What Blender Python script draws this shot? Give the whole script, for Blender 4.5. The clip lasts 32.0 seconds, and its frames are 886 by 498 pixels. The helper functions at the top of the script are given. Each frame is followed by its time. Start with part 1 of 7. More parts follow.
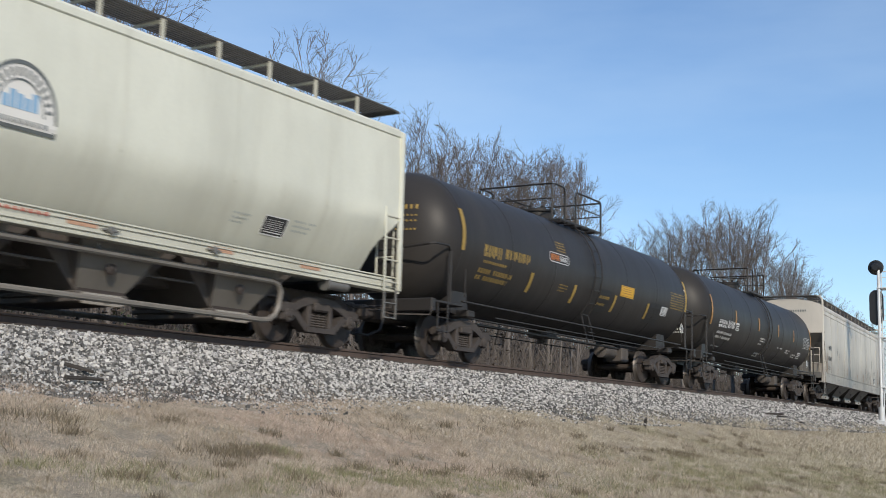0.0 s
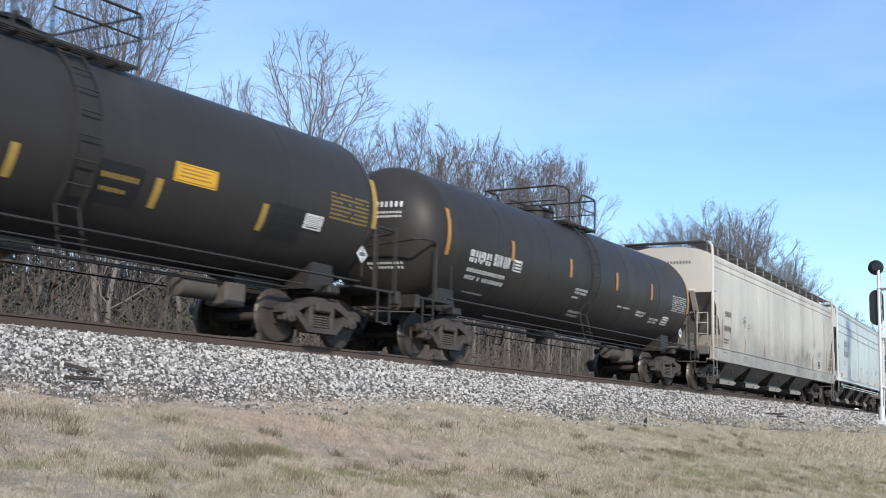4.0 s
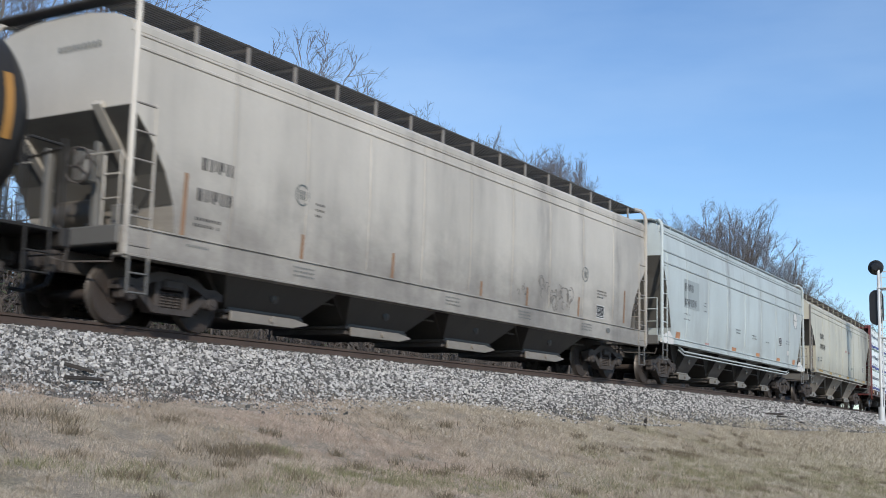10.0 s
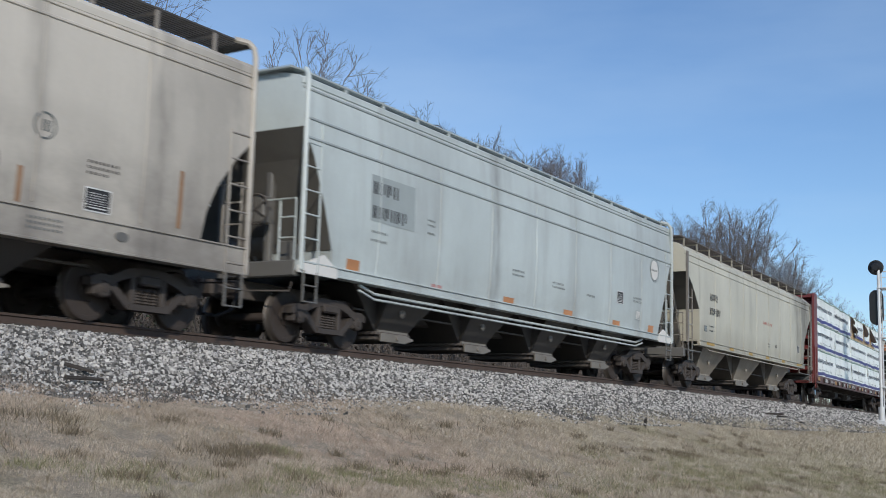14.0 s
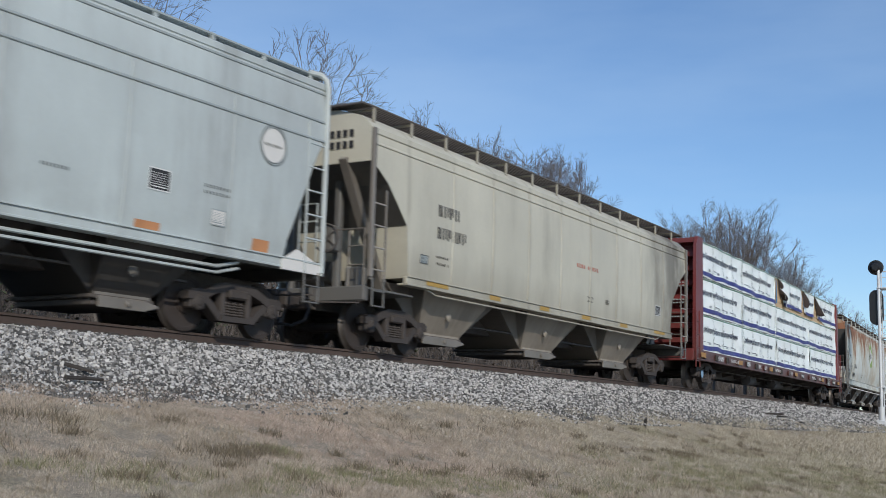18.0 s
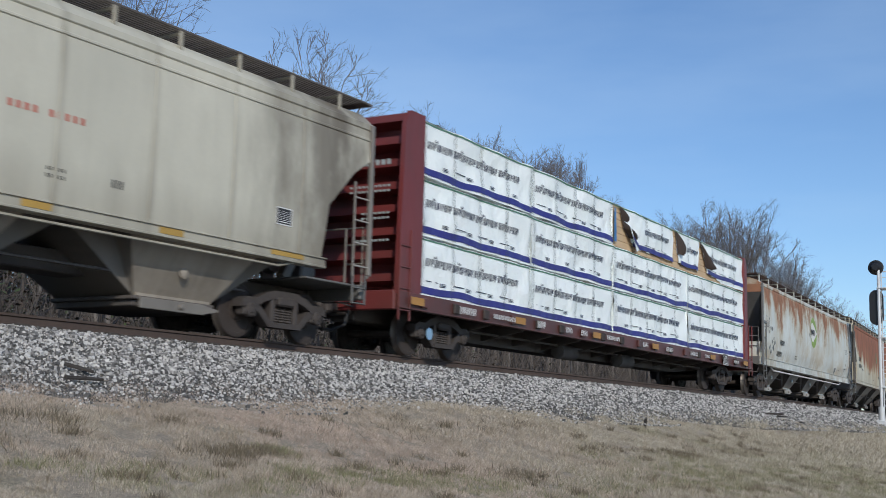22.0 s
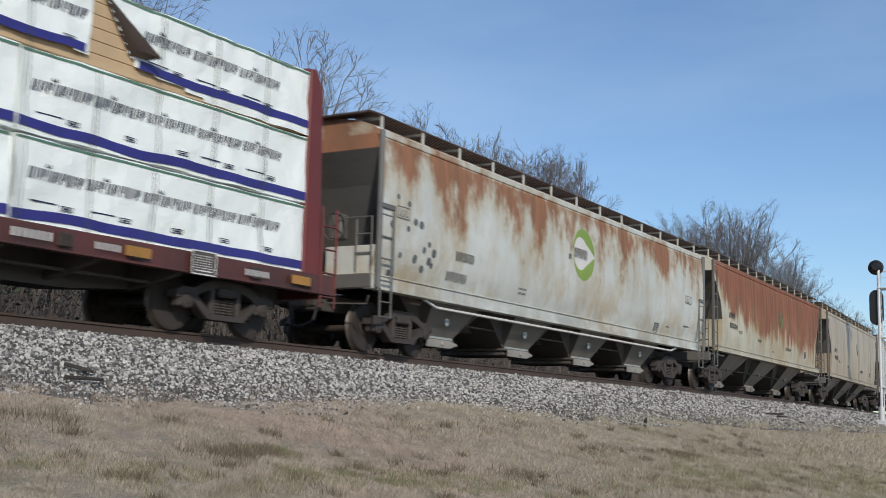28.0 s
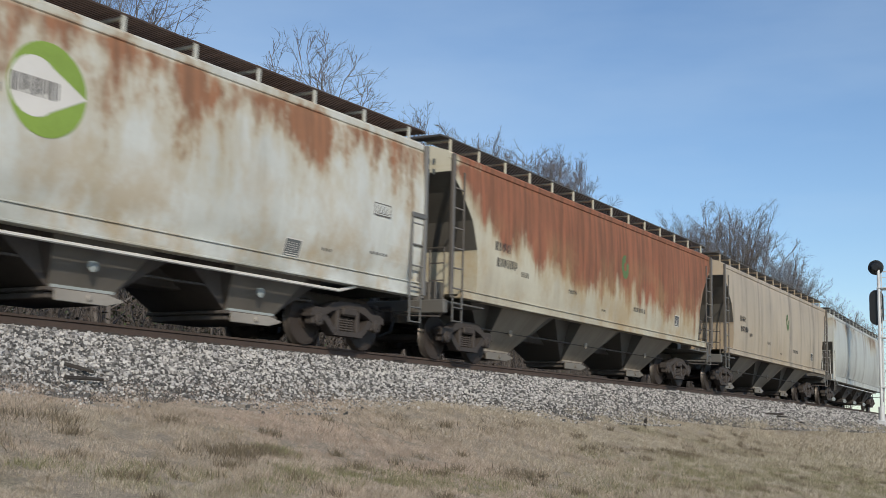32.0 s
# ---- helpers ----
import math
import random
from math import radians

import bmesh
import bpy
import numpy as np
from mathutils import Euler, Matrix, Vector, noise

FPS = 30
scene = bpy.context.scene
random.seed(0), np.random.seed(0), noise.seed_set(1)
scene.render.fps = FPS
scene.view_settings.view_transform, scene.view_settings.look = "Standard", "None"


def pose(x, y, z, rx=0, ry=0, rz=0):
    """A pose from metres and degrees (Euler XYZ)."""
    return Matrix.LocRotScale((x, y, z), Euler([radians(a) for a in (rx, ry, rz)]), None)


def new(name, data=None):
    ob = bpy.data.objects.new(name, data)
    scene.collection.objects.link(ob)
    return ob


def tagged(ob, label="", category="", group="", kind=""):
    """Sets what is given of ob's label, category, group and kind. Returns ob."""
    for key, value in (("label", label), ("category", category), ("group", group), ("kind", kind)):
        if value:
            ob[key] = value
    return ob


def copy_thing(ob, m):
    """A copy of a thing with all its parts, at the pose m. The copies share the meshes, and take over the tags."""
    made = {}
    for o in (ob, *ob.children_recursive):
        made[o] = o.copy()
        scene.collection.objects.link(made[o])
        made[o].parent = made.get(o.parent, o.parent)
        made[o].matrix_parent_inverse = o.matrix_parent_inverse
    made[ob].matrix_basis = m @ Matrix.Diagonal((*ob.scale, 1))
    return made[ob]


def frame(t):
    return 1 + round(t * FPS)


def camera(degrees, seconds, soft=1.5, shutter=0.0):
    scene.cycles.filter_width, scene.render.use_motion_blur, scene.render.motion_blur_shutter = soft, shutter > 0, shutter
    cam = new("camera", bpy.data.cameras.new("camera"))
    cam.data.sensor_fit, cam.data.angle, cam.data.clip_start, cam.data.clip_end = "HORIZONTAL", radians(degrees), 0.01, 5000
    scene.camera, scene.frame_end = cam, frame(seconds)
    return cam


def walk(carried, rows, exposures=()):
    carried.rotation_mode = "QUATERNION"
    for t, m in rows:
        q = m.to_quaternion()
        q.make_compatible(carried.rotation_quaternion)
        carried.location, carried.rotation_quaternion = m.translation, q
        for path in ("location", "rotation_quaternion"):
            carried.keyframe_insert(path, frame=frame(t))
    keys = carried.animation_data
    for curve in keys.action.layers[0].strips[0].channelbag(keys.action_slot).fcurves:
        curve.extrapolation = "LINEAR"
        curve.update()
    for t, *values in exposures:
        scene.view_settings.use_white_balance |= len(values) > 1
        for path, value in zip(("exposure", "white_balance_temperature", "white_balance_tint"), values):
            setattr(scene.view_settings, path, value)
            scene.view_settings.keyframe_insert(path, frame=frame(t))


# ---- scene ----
# The place: a dormant grass bank, a ballasted single track on a wide curve, bare winter woods behind,
# and a slow freight train that passes from right to left before a camera on a stand.
# World: x runs along the track, y away from the camera; rail tops lie at z = RAIL.
CENTRE_Y, RADIUS, RAIL = 14.768, 569.43, 2.832
EYE = (0.0, 0.0, 1.5)
SPEED = 4.297


def on_track(s, off=0.0, z=0.0):
    """A place s metres along the curve, off metres towards the camera from its middle, z above the rail tops."""
    a = s / RADIUS
    r = RADIUS + off
    return Vector((r * math.sin(a), CENTRE_Y + RADIUS - r * math.cos(a), RAIL + z))


# ---- camera ----
cam = camera(40.36, 32.0, soft=0.75, shutter=0.65)
view = (Euler((radians(90 + 8.178), 0, radians(-56.391)), "XYZ").to_matrix() @ Euler((0, 0, radians(1.509)), "XYZ").to_matrix()).to_4x4()
stand = Matrix.Translation(EYE) @ view
walk(cam, [(0.0, stand), (32.0, stand)],
     exposures=[(0.0, 0.0, 6850, 10), (1.0, 0.2, 6700, 10), (3.0, 0.4, 6540, 10), (6.0, 0.32, 6500, 10), (9.0, 0.07, 6400, 10), (11.0, -0.13, 6400, 10), (13.0, -0.24, 6420, 10), (17.0, -0.28, 6450, 10), (19.0, -0.25, 6400, 10), (21.0, -0.2, 6330, 10), (23.0, -0.41, 6280, 10), (25.0, -0.5, 6350, 10), (28.0, -0.27, 6700, 10), (30.0, -0.24, 6850, 10), (32.0, -0.2, 6950, 10)])

# ---- world and sun ----
SUN_AZ, SUN_EL = radians(223), radians(29)
world = bpy.data.worlds.new("sky")
scene.world = world
world.use_nodes = True
wn = world.node_tree.nodes
wl = world.node_tree.links
sky = wn.new("ShaderNodeTexSky")
sky.sky_type = "NISHITA"
sky.sun_disc = False
sky.sun_elevation, sky.sun_rotation = SUN_EL, SUN_AZ
sky.altitude, sky.air_density, sky.dust_density, sky.ozone_density = 100, 1.0, 0.35, 3.0
tint = wn.new("ShaderNodeMixRGB")
tint.blend_type = "MULTIPLY"
tint.inputs[0].default_value = 1.0
tint.inputs[2].default_value = (0.88, 0.98, 1.09, 1)
wl.new(sky.outputs[0], tint.inputs[1])
# thin cirrus
wtc = wn.new("ShaderNodeTexCoord")
wmap = wn.new("ShaderNodeMapping")
wmap.inputs["Scale"].default_value = (1.0, 1.0, 4.0)
wmap.inputs["Rotation"].default_value = (0.1, 0.05, 0.3)
wl.new(wtc.outputs["Generated"], wmap.inputs[0])
wno = wn.new("ShaderNodeTexNoise")
wno.inputs["Scale"].default_value = 1.6
wno.inputs["Detail"].default_value = 6
wno.inputs["Roughness"].default_value = 0.55
wl.new(wmap.outputs[0], wno.inputs["Vector"])
wr = wn.new("ShaderNodeValToRGB")
wr.color_ramp.elements[0].position, wr.color_ramp.elements[0].color = 0.35, (0, 0, 0, 1)
wr.color_ramp.elements[1].position, wr.color_ramp.elements[1].color = 0.85, (0.42, 0.42, 0.42, 1)
wl.new(wno.outputs[0], wr.inputs[0])
wmix = wn.new("ShaderNodeMixRGB")
wmix.inputs[2].default_value = (5.2, 6.7, 8.4, 1)
wl.new(wr.outputs[0], wmix.inputs[0])
wl.new(tint.outputs[0], wmix.inputs[1])
wl.new(wmix.outputs[0], wn["Background"].inputs[0])
wn["Background"].inputs[1].default_value = 0.135

sun_data = bpy.data.lights.new("sun", "SUN")
sun_data.energy, sun_data.angle, sun_data.color = 3.1, radians(0.6), (1.0, 0.93, 0.82)
sun = new("sun", sun_data)
toward_sun = Vector((math.sin(SUN_AZ) * math.cos(SUN_EL), math.cos(SUN_AZ) * math.cos(SUN_EL), math.sin(SUN_EL)))
sun.matrix_world = Matrix.Translation((-40, -50, 60)) @ toward_sun.to_track_quat("Z", "Y").to_matrix().to_4x4()


# ---- materials ----
class Nodes:
    """A small helper round one material's node tree."""

    def __init__(self, name, rough=0.6, metal=0.0):
        self.m = bpy.data.materials.new(name)
        self.m.use_nodes = True
        self.n, self.l = self.m.node_tree.nodes, self.m.node_tree.links
        self.b = self.n["Principled BSDF"]
        self.b.inputs["Roughness"].default_value = rough
        self.b.inputs["Metallic"].default_value = metal
        self.tc = self.n.new("ShaderNodeTexCoord")

    def noise(self, scale, detail=5, stretch=(1, 1, 1), rough=0.6, shift=(0, 0, 0)):
        mp = self.n.new("ShaderNodeMapping")
        mp.inputs["Scale"].default_value = stretch
        mp.inputs["Location"].default_value = shift
        self.l.new(self.tc.outputs["Object"], mp.inputs[0])
        t = self.n.new("ShaderNodeTexNoise")
        t.inputs["Scale"].default_value, t.inputs["Detail"].default_value, t.inputs["Roughness"].default_value = scale, detail, rough
        self.l.new(mp.outputs[0], t.inputs["Vector"])
        return t.outputs[0]

    def ramp(self, value, lo, hi, a=(0, 0, 0), b=(1, 1, 1)):
        r = self.n.new("ShaderNodeValToRGB")
        e = r.color_ramp.elements
        e[0].position, e[0].color = lo, (*a, 1)
        e[1].position, e[1].color = hi, (*b, 1)
        self.l.new(value, r.inputs[0])
        return r.outputs[0]

    def mix(self, factor, a, b, mode="MIX"):
        x = self.n.new("ShaderNodeMixRGB")
        x.blend_type = mode
        for k, v in ((0, factor), (1, a), (2, b)):
            if isinstance(v, tuple):
                x.inputs[k].default_value = (*v, 1)
            elif isinstance(v, (int, float)):
                x.inputs[k].default_value = v
            else:
                self.l.new(v, x.inputs[k])
        return x.outputs[0]

    def math(self, op, a, b=0.0, c=0.0):
        x = self.n.new("ShaderNodeMath")
        x.operation = op
        for k, v in ((0, a), (1, b), (2, c)):
            if isinstance(v, (int, float)):
                x.inputs[k].default_value = v
            else:
                self.l.new(v, x.inputs[k])
        return x.outputs[0]

    def xyz(self):
        s = self.n.new("ShaderNodeSeparateXYZ")
        self.l.new(self.tc.outputs["Object"], s.inputs[0])
        return s.outputs

    def island_random(self):
        return self.n.new("ShaderNodeNewGeometry").outputs["Random Per Island"]

    def colour(self, c):
        if isinstance(c, tuple):
            self.b.inputs["Base Color"].default_value = (*c, 1)
        else:
            self.l.new(c, self.b.inputs["Base Color"])
        return self

    def roughness(self, v):
        self.l.new(v, self.b.inputs["Roughness"])
        return self

    def bump(self, value, strength=0.3, distance=0.02):
        bm = self.n.new("ShaderNodeBump")
        bm.inputs["Strength"].default_value, bm.inputs["Distance"].default_value = strength, distance
        self.l.new(value, bm.inputs["Height"])
        self.l.new(bm.outputs[0], self.b.inputs["Normal"])
        return self


def plain(name, c, rough=0.6, metal=0.0, vary=0.25, scale=6.0, bump=0.15):
    """A simple worn surface: one colour, mottled at two scales."""
    k = Nodes(name, rough, metal)
    big, fine = k.noise(scale * 0.25, 4), k.noise(scale * 6, 6)
    dark = tuple(v * (1 - vary) for v in c)
    light = tuple(min(1, v * (1 + vary * 0.6)) for v in c)
    col = k.mix(k.ramp(big, 0.3, 0.7), dark, light)
    col = k.mix(0.35, col, k.ramp(fine, 0.25, 0.75, dark, light))
    k.colour(col).bump(fine, bump, 0.006)
    return k.m


def paint(name, base, dirt=(0.2, 0.18, 0.15), dirt_amount=0.5, rust=None, rust_z=(9, 9), rust_amount=0.5, rust_slope=1.5, rust_run=(1.3, 0.3, 0.26), rust_patch=(0.42, 2.2), rust_ends=None, rust_along=0.0, end_rust=None, rust_tone=(0.5, 1.25), halo_from=-0.1, seed=0.0, rough=0.45, gloss=0.5, grime_dark_z=None,
          patches=0.0, seam=None, soot=None, end_soot=None, stains=()):
    """Car-body paint with long vertical streaks of dirt, rust that runs down from the roof line, and broad fading."""
    k = Nodes(name, rough)
    k.b.inputs["Specular IOR Level"].default_value = gloss
    sh = (seed * 7.3, seed * 3.1, seed)
    x, y, z = k.xyz()
    fade = k.noise(0.5, 4, (1, 1, 0.6), 0.6, sh)
    col = k.mix(k.ramp(fade, 0.3, 0.72), tuple(v * 0.86 for v in base), tuple(min(1, v * 1.07) for v in base))
    fine = k.noise(14, 6, (1, 1, 1), 0.7, sh)
    col = k.mix(k.math("MULTIPLY", k.ramp(fine, 0.35, 0.8), 0.22), col, tuple(v * 0.72 for v in base))
    streak = k.noise(1.0, 7, (1.5, 0.3, 0.2), 0.62, sh)
    blot = k.noise(0.55, 5, (1.0, 0.3, 0.7), 0.6, (seed + 2, 4, 8))
    mask = k.math("MULTIPLY", k.ramp(streak, 0.46, 0.74), k.ramp(blot, 0.35, 0.65))
    col = k.mix(k.math("MULTIPLY", mask, dirt_amount), col, dirt)
    thin = k.noise(3.2, 6, (2.4, 0.3, 0.12), 0.6, (seed + 5, 2, 1))
    col = k.mix(k.math("MULTIPLY", k.math("MULTIPLY", k.ramp(thin, 0.55, 0.8), k.ramp(blot, 0.4, 0.7)), dirt_amount * 0.7), col, tuple(v * 0.7 for v in dirt))
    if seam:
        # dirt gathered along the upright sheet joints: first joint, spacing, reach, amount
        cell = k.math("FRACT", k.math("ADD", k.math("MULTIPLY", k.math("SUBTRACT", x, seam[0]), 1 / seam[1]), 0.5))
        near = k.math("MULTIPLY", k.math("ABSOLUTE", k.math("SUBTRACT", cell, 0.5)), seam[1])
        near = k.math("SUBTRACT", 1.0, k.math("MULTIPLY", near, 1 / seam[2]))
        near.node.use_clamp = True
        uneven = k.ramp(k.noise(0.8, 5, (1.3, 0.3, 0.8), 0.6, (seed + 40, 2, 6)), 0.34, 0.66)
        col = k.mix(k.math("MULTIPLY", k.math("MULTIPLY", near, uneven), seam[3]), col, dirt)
    if grime_dark_z:
        # road film thrown up along the lower sheets; with its bounds swapped, darker towards the top
        low = k.math("MULTIPLY", k.math("SUBTRACT", grime_dark_z[1], z), 1 / (grime_dark_z[1] - grime_dark_z[0]))
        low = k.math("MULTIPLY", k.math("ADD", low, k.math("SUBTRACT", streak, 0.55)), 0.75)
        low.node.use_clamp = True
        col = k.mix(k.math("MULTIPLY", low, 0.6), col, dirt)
    rough_out = None
    if rust:
        up = k.math("MULTIPLY", k.math("SUBTRACT", z, rust_z[0]), 1 / (rust_z[1] - rust_z[0]))
        run = k.noise(1.1, 9, rust_run, 0.7, (seed + 11, 3, 7))
        patch = k.noise(rust_patch[0], 5, (1.0, 0.3, 0.6), 0.6, (seed + 17, 5, 2))
        amt = k.math("ADD", k.math("MULTIPLY", k.math("SUBTRACT", run, 0.5), 2.4), k.math("MULTIPLY", k.math("SUBTRACT", up, 0.5), rust_slope))
        amt = k.math("ADD", amt, k.math("MULTIPLY", k.math("SUBTRACT", patch, 0.5), rust_patch[1]))
        amt = k.math("ADD", amt, rust_amount)
        if rust_ends:
            # sounder paint towards both ends of the car
            far = k.math("MULTIPLY", k.math("SUBTRACT", k.math("ABSOLUTE", x), rust_ends[0]), 1.0 / (rust_ends[1] - rust_ends[0]))
            far.node.use_clamp = True
            amt = k.math("SUBTRACT", amt, k.math("MULTIPLY", far, 1.3))
        if rust_along:
            amt = k.math("ADD", amt, k.math("MULTIPLY", x, rust_along))
        if end_rust:
            # a rusted field on one half of the end sheets: where they stand, how far across, amount
            at_end = k.math("GREATER_THAN", k.math("ABSOLUTE", x), end_rust[0])
            half = k.math("MULTIPLY", k.math("SUBTRACT", end_rust[1], y), 2.2)
            half.node.use_clamp = True
            amt = k.math("ADD", amt, k.math("MULTIPLY", at_end, k.math("SUBTRACT", k.math("MULTIPLY", half, end_rust[2]), 0.9)))
        # the top chord keeps its paint
        chord = k.math("MULTIPLY", k.math("SUBTRACT", z, 3.98), 9.0)
        chord.node.use_clamp = True
        amt = k.math("SUBTRACT", amt, k.math("MULTIPLY", chord, 0.75))
        halo = k.ramp(k.math("ADD", amt, 0.3), halo_from + 0.3, 0.8)
        core = k.ramp(amt, 0.24, 0.78)
        tone = k.mix(k.ramp(k.noise(1.6, 8, (2.6, 0.3, 0.22), 0.7, (seed + 31, 1, 1)), 0.4, 0.62), tuple(v * rust_tone[0] for v in rust), tuple(min(1, v * rust_tone[1]) for v in rust))
        ochre = (0.47, 0.38, 0.22)
        col = k.mix(k.math("MULTIPLY", halo, 0.68), col, ochre)
        col = k.mix(k.math("MULTIPLY", core, 0.88), col, tone)
        rough_out = k.mix(core, (rough,) * 3, (0.85,) * 3)
    if patches:
        spot = k.noise(0.9, 7, (1, 1, 0.7), 0.7, (seed + 21, 9, 3))
        pm = k.ramp(spot, 0.47, 0.63)
        low2 = k.math("SUBTRACT", 1.0, k.math("MULTIPLY", k.math("SUBTRACT", z, 1.2), 0.45))
        low2.node.use_clamp = True
        col = k.mix(k.math("MULTIPLY", k.math("MULTIPLY", pm, low2), patches), col, (0.45, 0.32, 0.16))
    if soot:
        # sooty blotches on the lower sheets: foot, top, amount
        band = k.math("SUBTRACT", 1.0, k.math("MULTIPLY", k.math("SUBTRACT", z, soot[0]), 1 / (soot[1] - soot[0])))
        band.node.use_clamp = True
        mottle = k.ramp(k.noise(0.55, 8, (1, 0.3, 1.5), 0.68, (seed + 51, 4, 4)), 0.4, 0.62)
        col = k.mix(k.math("MULTIPLY", k.math("MULTIPLY", band, mottle), soot[2]), col, tuple(v * 0.9 for v in dirt))
    if end_soot:
        # soot that gathers on the trailing end: where it begins, the end, amount
        back = k.math("MULTIPLY", k.math("SUBTRACT", x, end_soot[0]), 1 / (end_soot[1] - end_soot[0]))
        back.node.use_clamp = True
        smear = k.ramp(k.noise(0.7, 7, (1.2, 0.3, 0.6), 0.65, (seed + 61, 1, 4)), 0.34, 0.6)
        col = k.mix(k.math("MULTIPLY", k.math("MULTIPLY", back, smear), end_soot[2]), col, tuple(v * 0.8 for v in dirt))
    for at, half, amount in stains:
        # a dirty streak that has run down the side
        wander = k.math("MULTIPLY", k.math("SUBTRACT", k.noise(0.9, 4, (0.2, 0.2, 1), 0.6, (seed + at, 3, 3)), 0.5), 0.5)
        across = k.math("SUBTRACT", 1.0, k.math("MULTIPLY", k.math("ABSOLUTE", k.math("ADD", k.math("SUBTRACT", x, at), wander)), 1 / half))
        across.node.use_clamp = True
        broken = k.ramp(k.noise(1.6, 7, (2.2, 0.3, 0.5), 0.65, (seed + 71, at, 2)), 0.32, 0.62)
        col = k.mix(k.math("MULTIPLY", k.math("MULTIPLY", across, broken), amount), col, tuple(v * 0.85 for v in dirt))
    k.colour(col)
    if rough_out is not None:
        k.roughness(rough_out)
    # oil-canned sheets: shallow waves between the frames
    sag = k.noise(0.75, 3, (1.1, 0.2, 0.45), 0.5, (seed, 1, 5))
    k.bump(k.math("ADD", k.math("MULTIPLY", fine, 0.03), k.math("MULTIPLY", sag, 1.0)), 0.5, 0.05)
    return k.m


M = {}
# streaks down the car sides: where along the car, half width, strength
STAINS = {"greige": [(3.5, 0.7, 0.55), (-2.4, 0.25, 0.35), (7.9, 0.35, 0.5), (0.4, 0.3, 0.3), (-0.9, 0.9, 0.3), (5.6, 0.25, 0.4)], "paleblue": [(-2.0, 0.3, 0.75), (2.2, 0.5, 0.35), (6.4, 0.45, 0.5)],
          "beige": [(-1.2, 0.4, 0.35), (7.6, 0.8, 0.8), (6.0, 0.5, 0.5)], "tan": [(1.2, 0.4, 0.85), (5.6, 0.35, 1.0), (-3.4, 0.3, 0.5)]}
# cream: the low band holds dust and the painted shade of the undercut side
M["cream"] = paint("cream_paint", (0.71, 0.71, 0.61), (0.34, 0.31, 0.24), 0.3, seed=1.0, grime_dark_z=(1.25, 2.6), seam=(-7.2, 2.4, 0.1, 0.2))
M["greige"] = paint("greige_paint", (0.585, 0.54, 0.47), (0.15, 0.13, 0.115), 0.34, seed=2.0, grime_dark_z=(1.0, 2.5), seam=(-7.6, 1.9, 0.12, 0.3), soot=(1.4, 3.0, 0.6), end_soot=(7.6, 10.0, 0.5), stains=STAINS["greige"])
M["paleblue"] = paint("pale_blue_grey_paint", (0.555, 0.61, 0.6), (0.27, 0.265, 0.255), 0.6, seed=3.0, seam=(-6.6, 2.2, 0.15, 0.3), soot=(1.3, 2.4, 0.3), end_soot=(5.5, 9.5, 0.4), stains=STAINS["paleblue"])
M["beige"] = paint("beige_paint", (0.6, 0.57, 0.465), (0.17, 0.14, 0.1), 0.3, seed=4.0, grime_dark_z=(1.2, 2.2), seam=(-5.6, 1.75, 0.12, 0.45), end_soot=(4.0, 8.2, 1.0), stains=STAINS["beige"])
M["rusty_white"] = paint("rust_streaked_white_paint", (0.68, 0.7, 0.66), (0.3, 0.29, 0.23), 0.6, rust=(0.3, 0.11, 0.048), rust_z=(2.3, 4.1), rust_amount=0.28, rust_slope=1.3, rust_run=(1.5, 0.3, 0.55), rust_patch=(1.0, 3.4), end_rust=(9.3, 0.1, 1.7), rust_tone=(0.62, 1.12), halo_from=-0.34, seed=5.4, patches=0.8, soot=(1.15, 1.9, 0.6))
M["rusty_red"] = paint("heavily_rusted_paint", (0.62, 0.585, 0.46), (0.28, 0.2, 0.13), 0.8, rust=(0.27, 0.078, 0.04), rust_z=(1.3, 3.1), rust_amount=0.5, rust_slope=2.1, rust_run=(3.0, 0.3, 0.2), rust_patch=(0.8, 3.0), rust_ends=(5.9, 8.2), rust_along=0.055, end_rust=(8.3, -9.0, 1.0), rust_tone=(0.6, 1.3), seed=6.0, patches=0.9, soot=(1.2, 2.2, 0.4))
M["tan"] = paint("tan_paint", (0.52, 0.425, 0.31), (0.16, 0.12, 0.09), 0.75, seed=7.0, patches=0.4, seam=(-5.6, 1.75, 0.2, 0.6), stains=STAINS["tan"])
M["white_grey"] = paint("weathered_white_paint", (0.55, 0.565, 0.53), (0.17, 0.12, 0.09), 0.8, rust=(0.2, 0.11, 0.07), rust_z=(2.4, 4.3), rust_amount=-0.1, seed=8.0, stains=[(-4.8, 0.4, 0.8), (-2.0, 0.5, 0.8), (1.0, 0.4, 0.7)])
M["tank_black"] = paint("black_tank_paint", (0.038, 0.035, 0.034), (0.085, 0.074, 0.063), 0.4, seed=9.0, rough=0.45, gloss=0.22)
M["tank_black_b"] = paint("dull_black_tank_paint", (0.036, 0.033, 0.031), (0.08, 0.07, 0.06), 0.35, seed=10.0, rough=0.46, gloss=0.22)
M["oxide_red"] = paint("oxide_red_paint", (0.18, 0.034, 0.032), (0.075, 0.042, 0.033), 0.8, seed=11.0, soot=(0.7, 1.5, 0.5))
M["sill_red"] = paint("rust_brown_sill_paint", (0.13, 0.04, 0.034), (0.045, 0.028, 0.022), 0.95, seed=12.0, soot=(0.6, 1.7, 0.8))
M["grate"] = plain("roofwalk_steel", (0.09, 0.085, 0.08), 0.65, 0.3, 0.3)
M["rust_grate"] = plain("rusty_roofwalk_steel", (0.075, 0.048, 0.038), 0.8, 0.1, 0.4)
